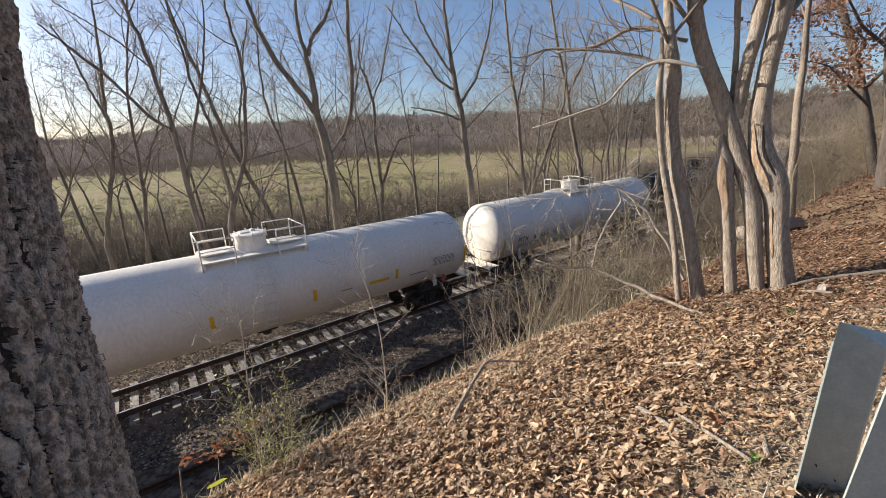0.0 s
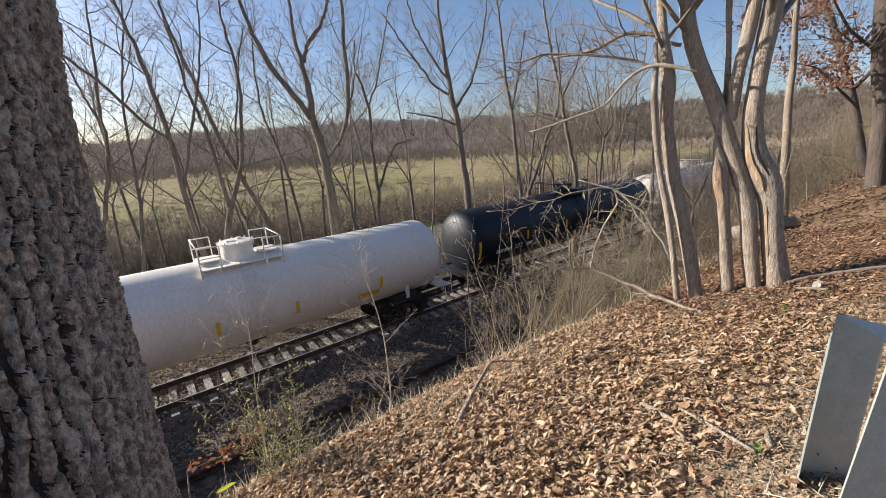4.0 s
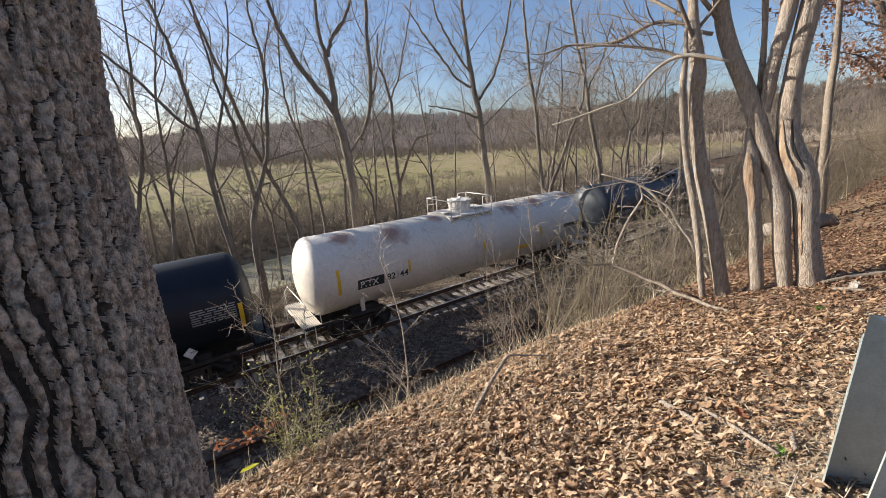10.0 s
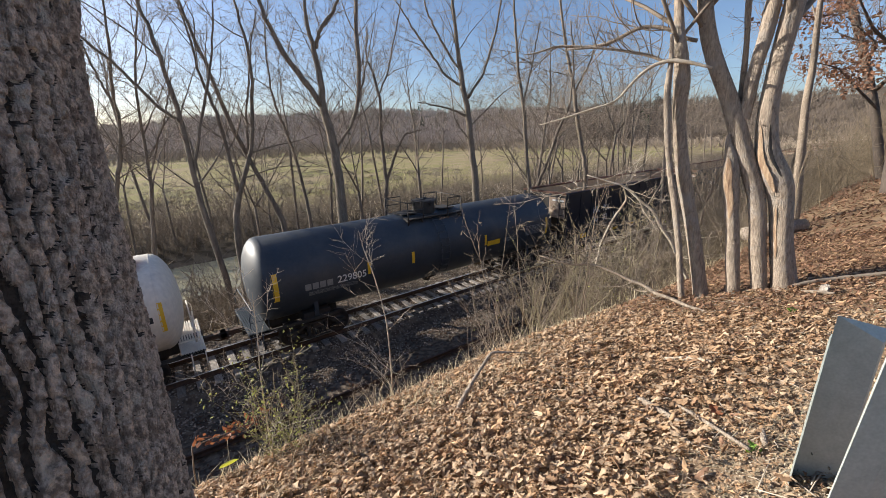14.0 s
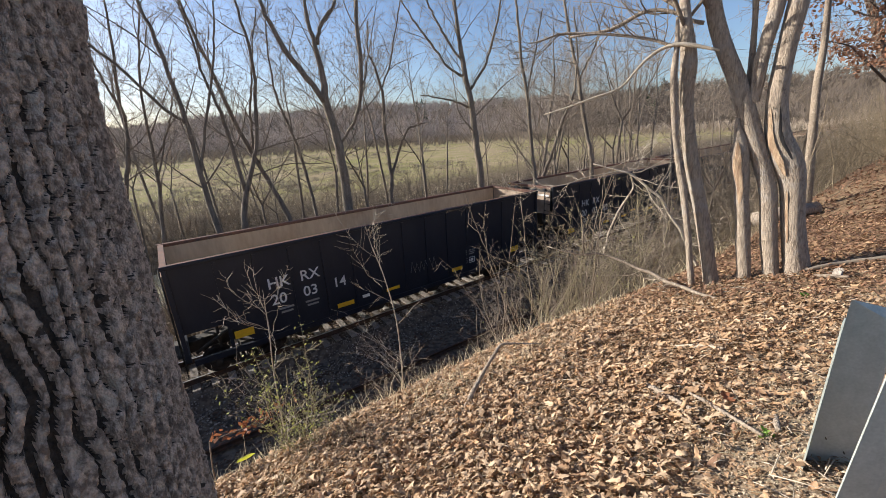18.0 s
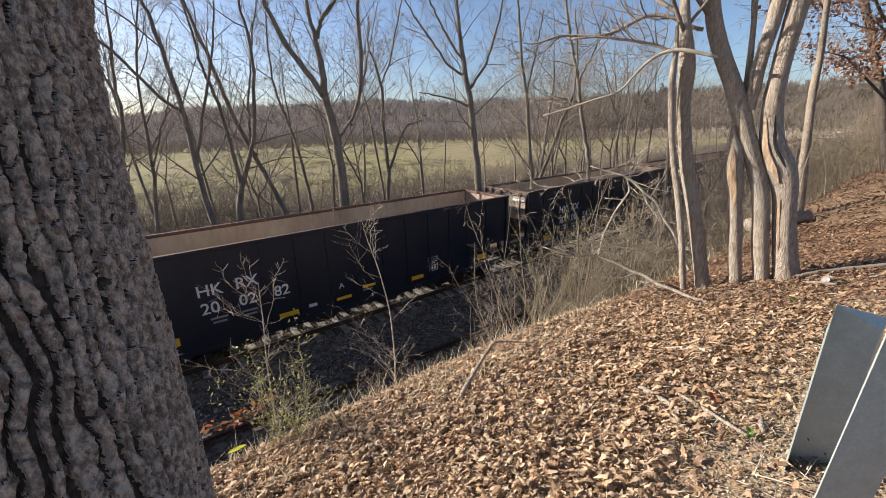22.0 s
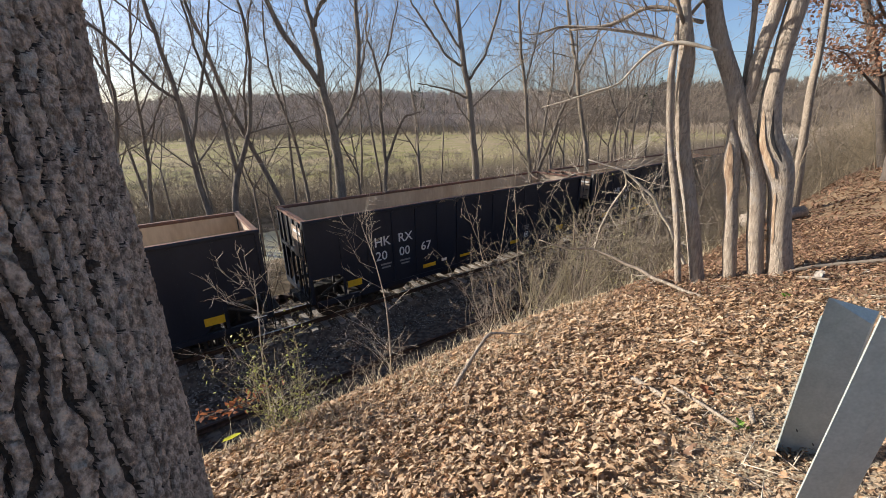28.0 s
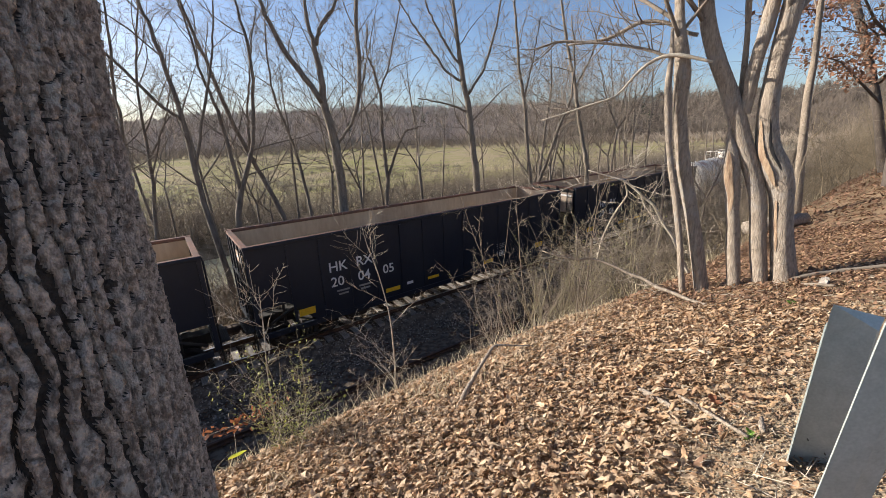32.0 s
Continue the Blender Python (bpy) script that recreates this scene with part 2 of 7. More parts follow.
blotched(M_RUSTW, (0.50, 0.285, 0.20), 0.75, 0.64, 0.74)
blotched(M_HOPIN, (0.24, 0.14, 0.09), 0.8, 0.60, 0.75)
blotched(M_WHITE, (0.62, 0.55, 0.46), 0.6, 0.66, 0.90)
blotched(M_BARK2, (0.33, 0.29, 0.25), 3.0, 0.52, 0.62)
blotched(M_BARK, (0.36, 0.305, 0.245), 21.0, 0.55, 0.66)
blotched(M_BARK, (0.085, 0.066, 0.05), 34.0, 0.55, 0.66)
blotched(M_NAVY, (0.105, 0.098, 0.088), 0.55, 0.50, 0.80)
blotched(M_BARK2, (0.17, 0.135, 0.105), 14.0, 0.58, 0.66)


def stained(m, centre, radius, colour):
    """One soft ragged stain at a place on a thing."""
    N, L, b = coded(m)
    tc, dist, n = N.new("ShaderNodeTexCoord"), N.new("ShaderNodeVectorMath"), N.new("ShaderNodeTexNoise")
    dist.operation = "DISTANCE"
    dist.inputs[1].default_value = centre
    L.new(tc.outputs["Object"], dist.inputs[0])
    n.inputs["Scale"].default_value, n.inputs["Detail"].default_value = 2.6, 6
    L.new(tc.outputs["Object"], n.inputs["Vector"])
    ad = N.new("ShaderNodeMath")
    ad.operation = "MULTIPLY_ADD"
    L.new(n.outputs["Fac"], ad.inputs[0])
    ad.inputs[1].default_value = radius * 1.6
    L.new(dist.outputs["Value"], ad.inputs[2])
    mr = N.new("ShaderNodeMapRange")
    mr.inputs["From Min"].default_value, mr.inputs["From Max"].default_value, mr.inputs["To Max"].default_value = radius * 1.75, radius * 1.1, 0.85
    L.new(ad.outputs[0], mr.inputs[0])
    mx = N.new("ShaderNodeMix")
    mx.data_type = "RGBA"
    L.new(mr.outputs[0], mx.inputs["Factor"])
    L.new(b.inputs["Base Color"].links[0].from_socket, mx.inputs["A"])
    mx.inputs["B"].default_value = (*colour, 1)
    L.new(mx.outputs["Result"], b.inputs["Base Color"])


for along, rise, spread in ((-4.1, 56, 0.75), (-6.2, 68, 0.6), (2.5, 62, 0.7), (4.5, 66, 0.6), (6.9, 66, 0.5), (-1.8, 75, 0.5)):
    stained(M_RUSTW, (along, -1.57 * math.cos(radians(rise)), 2.6 + 1.57 * math.sin(radians(rise))), spread, (0.36, 0.18, 0.12))


# ---- mesh tools ----
class Shape:
    """Gathers boxes, tubes and sheets into one mesh."""

    def __init__(self):
        self.v, self.f, self.s, self.n = [], [], [], 0

    def add(self, verts, faces, smooth=False):
        verts = np.asarray(verts, float).reshape(-1, 3)
        self.v.append(verts)
        self.f.extend([tuple(int(i) + self.n for i in q) for q in faces])
        self.s.extend([smooth] * len(faces))
        self.n += len(verts)
        return self

    def box(self, x0, x1, y0, y1, z0, z1, m=None, c=0.0):
        """A box; c chamfers its long edges."""
        if c:
            xs = (x0, x1)
            prof = [(y0 + c, z0), (y1 - c, z0), (y1, z0 + c), (y1, z1 - c), (y1 - c, z1), (y0 + c, z1), (y0, z1 - c), (y0, z0 + c)]
            v = [(x, y, z) for x in xs for y, z in prof]
            f = [(i, (i + 1) % 8, 8 + (i + 1) % 8, 8 + i)[::-1] for i in range(8)] + [tuple(range(8)), tuple(range(15, 7, -1))]
        else:
            v = [(x, y, z) for x in (x0, x1) for y in (y0, y1) for z in (z0, z1)]
            f = [(0, 1, 3, 2), (4, 6, 7, 5), (0, 4, 5, 1), (2, 3, 7, 6), (0, 2, 6, 4), (1, 5, 7, 3)]
        v = np.array(v)
        if m is not None:
            v = np.array([m @ Vector(p) for p in v])
        return self.add(v, f)

    def tube(self, pts, rad, n=8, caps=True, wob=0.0, rng=None, smooth=True):
        pts = np.asarray(pts, float)
        k = len(pts)
        rad = np.broadcast_to(np.asarray(rad, float), (k,))
        d = np.gradient(pts, axis=0)
        d /= np.linalg.norm(d, axis=1, keepdims=True) + 1e-12
        up = np.array((0.0, 0.0, 1.0)) if abs(d[:, 2]).mean() < 0.8 else np.array((1.0, 0.0, 0.0))
        u = np.cross(d, up)
        u /= np.linalg.norm(u, axis=1, keepdims=True) + 1e-12
        w = np.cross(d, u)
        a = np.arange(n) * 2 * math.pi / n
        rr = rad[:, None] * np.ones(n)
        if wob:
            rr = rr * (1 + wob * (rng.random((k, n)) - 0.5))
        v = pts[:, None, :] + rr[..., None] * (np.cos(a)[None, :, None] * u[:, None, :] + np.sin(a)[None, :, None] * w[:, None, :])
        i, j = np.meshgrid(np.arange(k - 1), np.arange(n), indexing="ij")
        j2 = (j + 1) % n
        q = np.stack([i * n + j, i * n + j2, (i + 1) * n + j2, (i + 1) * n + j], -1).reshape(-1, 4)
        f = [tuple(x) for x in q.tolist()]
        if caps:
            f += [tuple(range(n))[::-1], tuple(range((k - 1) * n, k * n))]
        return self.add(v.reshape(-1, 3), f, smooth)

    def grid(self, P, smooth=True):
        """A sheet of a k x n array of points."""
        k, n = P.shape[:2]
        i, j = np.meshgrid(np.arange(k - 1), np.arange(n - 1), indexing="ij")
        q = np.stack([i * n + j, i * n + j + 1, (i + 1) * n + j + 1, (i + 1) * n + j], -1).reshape(-1, 4)
        return self.add(P.reshape(-1, 3), [tuple(x) for x in q.tolist()], smooth)

    def mesh(self, name, material):
        me = bpy.data.meshes.new(name)
        me.from_pydata(np.concatenate(self.v).tolist() if self.v else [], [], self.f)
        me.polygons.foreach_set("use_smooth", self.s)
        for m in (material if isinstance(material, (list, tuple)) else [material]):
            me.materials.append(m)
        me.update()
        return me


def part(name, shape, material, parent, label=""):
    ob = new(name, shape.mesh(name, material) if isinstance(shape, Shape) else shape)
    ob.parent = parent
    if label:
        ob["label"] = label
    return ob


def thing(name, label, category, at=(0, 0, 0), group="", kind=""):
    ob = new(name)
    ob.matrix_world = at if isinstance(at, Matrix) else Matrix.Translation(at)
    return tagged(ob, label, category, group, kind)


# ---- the ground ----
TRACK_Y = 14.81


def smooth01(a, b, x):
    t = np.clip((x - a) / (b - a), 0, 1)
    return t * t * (3 - 2 * t)


def lumps(x, y):
    return (np.sin(x * 1.7 + 0.6 * np.sin(y * 1.1)) * np.cos(y * 1.5 + 0.5 * np.sin(x * 0.8)) * 0.5
            + 0.3 * np.sin(x * 4.1 + y * 2.3) * np.sin(y * 3.7 - x * 1.3))


def ground_z(x, y):
    """Height of the ground: the wooded bank, the track bed, the creek, the field and the hills."""
    x, y = np.asarray(x, float), np.asarray(y, float)
    crest = 3.05 - 0.85 * smooth01(2.6, 7.8, x)
    top = 5.967 - 0.35 * np.clip(y, -1.6, None)
    top = np.where(y > crest, 5.967 - 0.35 * crest - 0.88 * (y - crest) - 0.02 * np.minimum(y - crest, 2) ** 2, top)
    top = top + 0.55 * smooth01(8.0, 18.0, x) * smooth01(4.0, 1.0, y) + 0.03 * lumps(x, y)
    low = -0.62 + 0.05 * lumps(x, y)
    bank = np.maximum(top, low) + 0.25 * np.exp(-((top - low) / 0.5) ** 2)
    bed = smooth01(12.9, 13.62, y) * 0.39
    z = bank + bed
    # beyond the track: down to the creek, up to the field
    creek = 35.0 + 0.05 * x
    z = z - smooth01(17.2, 23.0, y) * 2.1
    z = z - 1.0 * np.exp(-((y - creek) / 5.2) ** 4)
    z = z + smooth01(creek + 5, creek + 10, y) * 0.9
    # hills round the field
    far = np.hypot(x, y)
    az = np.degrees(np.arctan2(y, x))
    hill = np.interp(az, (-20, 8, 22, 40, 55, 70, 83, 95, 120), (30, 36, 34, 31, 34, 35, 28, 20, 19)) + 1.6 * np.sin(az * 0.31 + 1.0) + 1.0 * np.sin(az * 0.83)
    z = z + hill * smooth01(285, 560, far) * smooth01(-40, 2, az)
    z = z + 6.2 * smooth01(25, 85, x) * smooth01(13, 7, y)
    return z


def axis_steps(*spans):
    out = []
    for a, b, s in spans:
        out += list(np.arange(a, b, s))
    return np.array(out)


gx = axis_steps((-700, -200, 40), (-200, -40, 10), (-40, -6, 2), (-6, 16, 0.12), (16, 60, 0.8), (60, 200, 6), (200, 900, 25), (900, 2400, 150))
gy = axis_steps((-300, -40, 30), (-40, -4, 3), (-4, 14, 0.12), (14, 40, 0.5), (40, 120, 4), (120, 620, 12), (620, 2400, 140))
GX, GY = np.meshgrid(gx, gy, indexing="xy")
ground_shape = Shape().grid(np.stack([GX, GY, ground_z(GX, GY)], -1))


def ground_material():
    m = mat("ground_surface", (0.27, 0.19, 0.12), (0.17, 0.115, 0.07), 0.95, 2.2, bump=0.8, bscale=30, spec=0.05)
    N, L, b = coded(m)
    geo = N.new("ShaderNodeNewGeometry")
    sep = N.new("ShaderNodeSeparateXYZ")
    L.new(geo.outputs["Position"], sep.inputs[0])
    wob = N.new("ShaderNodeTexNoise")
    wob.inputs["Scale"].default_value, wob.inputs["Detail"].default_value = 0.7, 5
    L.new(geo.outputs["Position"], wob.inputs["Vector"])
    base = b.inputs["Base Color"].links[0].from_socket

    def ramp(c1, c2, scale, stretch=(1, 1, 1)):
        mp = N.new("ShaderNodeMapping")
        mp.inputs["Scale"].default_value = stretch
        L.new(geo.outputs["Position"], mp.inputs[0])
        n = N.new("ShaderNodeTexNoise")
        n.inputs["Scale"].default_value, n.inputs["Detail"].default_value = scale, 8
        L.new(mp.outputs[0], n.inputs["Vector"])
        r = N.new("ShaderNodeValToRGB")
        r.color_ramp.elements[0].position, r.color_ramp.elements[1].position = 0.42, 0.58
        r.color_ramp.elements[0].color, r.color_ramp.elements[1].color = (*c1, 1), (*c2, 1)
        L.new(n.outputs["Fac"], r.inputs[0])
        return r.outputs[0]

    reach = N.new("ShaderNodeVectorMath")
    reach.operation = "LENGTH"
    L.new(geo.outputs["Position"], reach.inputs[0])

    def over(under, top, lo, hi, wobble, along=None):
        add = N.new("ShaderNodeMath")
        add.operation = "MULTIPLY_ADD"
        L.new(wob.outputs["Fac"], add.inputs[0])
        add.inputs[1].default_value = wobble
        L.new(along or sep.outputs["Y"], add.inputs[2])
        mr = N.new("ShaderNodeMapRange")
        mr.inputs["From Min"].default_value, mr.inputs["From Max"].default_value = lo + wobble / 2, hi + wobble / 2
        L.new(add.outputs[0], mr.inputs[0])
        mx = N.new("ShaderNodeMix")
        mx.data_type = "RGBA"
        L.new(mr.outputs[0], mx.inputs["Factor"])
        L.new(under, mx.inputs["A"])
        L.new(top, mx.inputs["B"])
        return mx.outputs["Result"]

    # a gravelly strip by the posts
    rub = N.new("ShaderNodeVectorMath")
    rub.operation = "DISTANCE"
    sq = N.new("ShaderNodeMapping")
    sq.inputs["Scale"].default_value = (0.42, 1.0, 0.0)
    L.new(geo.outputs["Position"], sq.inputs[0])
    L.new(sq.outputs[0], rub.inputs[0])
    rub.inputs[1].default_value = (1.2, -0.15, 0)
    edge = N.new("ShaderNodeMapRange")
    edge.inputs["From Min"].default_value, edge.inputs["From Max"].default_value = 0.95, 0.45
    L.new(rub.outputs["Value"], edge.inputs[0])
    gv = N.new("ShaderNodeMix")
    gv.data_type = "RGBA"
    L.new(edge.outputs[0], gv.inputs["Factor"])
    L.new(base, gv.inputs["A"])
    L.new(ramp((0.33, 0.26, 0.185), (0.18, 0.135, 0.093), 60.0), gv.inputs["B"])
    base = over(gv.outputs["Result"], ramp((0.19, 0.145, 0.095), (0.11, 0.08, 0.052), 3.0), 3.6, 4.4, 0.8)      # leaf mould on the slope, darkened to put shade into its colour
    c = over(base, ramp((0.20, 0.158, 0.12), (0.105, 0.083, 0.065), 5.0), 7.6, 9.0, 1.5)      # gravelly ditch, its colour darkened to carry the train's shadow
    c = over(c, ramp((0.20, 0.155, 0.105), (0.11, 0.085, 0.055), 1.2), 16.8, 18.5, 1.5)        # woodland floor
    field = N.new("ShaderNodeMix")
    field.data_type = "RGBA"
    L.new(ramp((0.26, 0.235, 0.10), (0.34, 0.265, 0.165), 0.03, (0.5, 1, 1)), field.inputs["A"])
    L.new(ramp((0.22, 0.21, 0.075), (0.32, 0.245, 0.155), 0.14, (0.7, 1, 1)), field.inputs["B"])
    field.inputs["Factor"].default_value = 0.5
    c = over(c, field.outputs["Result"], 52, 66, 14.0)  # winter field
    c = over(c, ramp((0.15, 0.115, 0.085), (0.10, 0.08, 0.06), 0.03), 268, 292, 20.0, reach.outputs["Value"])          # bare woods
    L.new(c, b.inputs["Base Color"])
    return m


ground = tagged(part("ground", ground_shape, ground_material(), None), "leaf-strewn bank above a track bed, creek and winter field", "ground", kind="structure")
water_shape = Shape().grid(np.array([[(x, y + 0.05 * x, -2.95) for y in (29.0, 35, 41.0)] for x in (-120, -40, 20, 80, 220)], float))
tagged(part("water", water_shape, M_WATER, None), "shallow muddy creek water beyond the track", "water", kind="structure")


# ---- the track ----
def rail_shape(x0, x1, y, z, m=None):
    """A flat-bottomed rail with foot, web and head; z is its top."""
    prof = [(-0.07, -0.17), (0.07, -0.17), (0.07, -0.155), (0.012, -0.135), (0.012, -0.045), (0.036, -0.035), (0.036, -0.006), (0.028, 0), (-0.028, 0), (-0.036, -0.006), (-0.036, -0.035), (-0.012, -0.045), (-0.012, -0.135), (-0.07, -0.155)]
    n = len(prof)
    v = np.array([(x, y + a, z + b) for x in (x0, x1) for a, b in prof])
    if m is not None:
        v = np.array([m @ Vector(p) for p in v])
    f = [(i, (i + 1) % n, n + (i + 1) % n, n + i)[::-1] for i in range(n)] + [tuple(range(n)), tuple(range(2 * n - 1, n - 1, -1))]
    return Shape().add(v, f)


track = thing("track", "single railway track of worn rails on weathered timber ties", "railway track", kind="structure")
for side in (-1, 1):
    r = part("rail", rail_shape(-70, 330, TRACK_Y + side * 0.7525, 0.0), M_RUST, track)
    part("rail_head", Shape().box(-70, 330, TRACK_Y + side * 0.7525 - 0.031, TRACK_Y + side * 0.7525 + 0.031, 0.0005, 0.004), M_TREAD, r, "polished running surface")
spare = rail_shape(0, 34, 0, 0.0, Matrix.Translation((-3.0, 10.75, -0.36)) @ Matrix.Rotation(radians(-1.6), 4, "Z") @ Matrix.Rotation(radians(12), 4, "X"))
tagged(part("spare_rail", spare, M_RUST, None), "rusty loose rail lying in the ditch beside the track", "rail")


# ---- the train ----
def text_mesh(body, size, material, align="LEFT"):
    cu = bpy.data.curves.new("lettering", "FONT")
    cu.body, cu.size, cu.extrude, cu.align_x = body, size, 0.001, align
    cu.resolution_u = 3
    cu.offset = size * 0.012
    ob = bpy.data.objects.new("lettering", cu)
    scene.collection.objects.link(ob)
    me = bpy.data.meshes.new_from_object(ob.evaluated_get(bpy.context.evaluated_depsgraph_get()))
    bpy.data.objects.remove(ob)
    me.materials.clear()
    me.materials.append(material)
    return me


def on_side(me, x, z, y):
    """Letters on the flat side that faces the camera (-y), reading towards +x."""
    me.transform(Matrix.Translation((x, y, z)) @ Matrix.Rotation(radians(90), 4, "X"))
    return me


def wrap(me, x, ang, rad, zc):
    """Letters laid on a tank shell; ang: degrees below the shell's middle line on the camera's side."""
    v = np.empty(len(me.vertices) * 3)
    me.vertices.foreach_get("co", v)
    v = v.reshape(-1, 3)
    a = radians(-ang) + v[:, 1] / rad
    r = rad + 0.004 + v[:, 2]
    out = np.stack([x + v[:, 0], -r * np.cos(a), zc + r * np.sin(a)], -1)
    me.vertices.foreach_set("co", out.ravel())
    me.update()
    return me


def shell_patch(x0, x1, a0, a1, rad, zc, n=6):
    """A thin patch on the shell from a0 to a1 degrees (0 is the side towards the camera, up is positive)."""
    a = np.radians(np.linspace(a0, a1, n))
    P = np.array([[(x, -(rad + 0.005) * math.cos(t), zc + (rad + 0.005) * math.sin(t)) for t in a] for x in (x0, x1)])
    return Shape().grid(P)


WHEEL_R = 0.457
spin_list = []


def wheelset_mesh():
    s = Shape()
    s.tube([(0, -0.98, 0), (0, 0.98, 0)], 0.075, 10)
    for side in (-1, 1):
        prof = [(0.86, 0.10), (0.86, 0.16), (0.80, 0.20), (0.80, 0.36), (0.83, 0.40), (0.83, 0.455), (0.72, 0.457), (0.70, 0.485), (0.675, 0.485), (0.675, 0.40), (0.72, 0.36), (0.72, 0.18), (0.675, 0.14), (0.675, 0.08)]
        n = 24
        P = np.array([[(r * math.cos(t), side * y, r * math.sin(t)) for t in np.linspace(0, 2 * math.pi, n + 1)] for y, r in prof])
        s.grid(P)
        for k in range(4):
            t = k * math.pi / 2
            s.box(0.22, 0.27, side * 0.802 - 0.01, side * 0.802 + 0.01, -0.05, 0.05, Matrix.Rotation(t, 4, "Y"))
    return s.mesh("wheelset", M_WHEEL)


WHEELSET = wheelset_mesh()


def frame_shape():
    """Cast side frames, bolster, springs and bearing ends of a truck."""
    s = Shape()
    for side in (-1, 1):
        y0, y1 = side * 1.0 - 0.07, side * 1.0 + 0.07
        top = [(-1.12, 0.56), (-0.72, 0.60), (-0.45, 0.76), (0.45, 0.76), (0.72, 0.60), (1.12, 0.56)]
        bot = [(-1.12, 0.40), (-0.70, 0.40), (-0.38, 0.24), (0.38, 0.24), (0.70, 0.40), (1.12, 0.40)]
        for (xa, za), (xb, zb) in list(zip(top, top[1:])) + list(zip(bot, bot[1:])):
            L = math.hypot(xb - xa, zb - za)
            m = Matrix.Translation((xa, 0, za)) @ Matrix.Rotation(-math.atan2(zb - za, xb - xa), 4, "Y")
            s.box(-0.01, L + 0.01, y0, y1, -0.05, 0.05, m)
        for x in (-0.34, 0.34):
            s.box(x - 0.06, x + 0.06, y0, y1, 0.26, 0.74)
        for x in (-0.16, 0.0, 0.16):
            s.tube([(x, side * 1.0, 0.28 + k * 0.03) for k in range(9)], [0.065 if k % 2 else 0.052 for k in range(9)], 8)
        for x in (-0.89, 0.89):
            s.tube([(x, side * 0.93, 0.457), (x, side * 1.12, 0.457), (x, side * 1.15, 0.457)], [0.13, 0.13, 0.09], 12)
    s.box(-0.2, 0.2, -1.05, 1.05, 0.5, 0.72, c=0.04)
    for x in (-0.42, 0.42):
        s.box(x - 0.05, x + 0.05, -0.85, 0.85, 0.36, 0.46)
    return s.mesh("side_frame", M_UNDER)


TRUCK = frame_shape()


def add_truck(car, x):
    t = part("truck", TRUCK, None, car)
    t.location = (x, 0, 0)
    for dx in (-0.89, 0.89):
        w = part("wheelset", WHEELSET, None, t)
        w.location = (dx, 0, WHEEL_R)
        spin_list.append(w)


def coupler_shape(x, d):
    s = Shape()
    s.box(min(x, x + d * 0.55), max(x, x + d * 0.55), -0.09, 0.09, 0.78, 0.96, c=0.02)
    s.box(min(x + d * 0.5, x + d * 0.74), max(x + d * 0.5, x + d * 0.74), -0.17, 0.17, 0.74, 1.0, c=0.05)
    s.tube([(x + d * 0.1, 0.3, 0.85), (x + d * 0.3, 0.3, 0.62), (x + d * 0.55, 0.22, 0.55), (x + d * 0.72, 0.12, 0.62)], 0.028, 6)
    return s


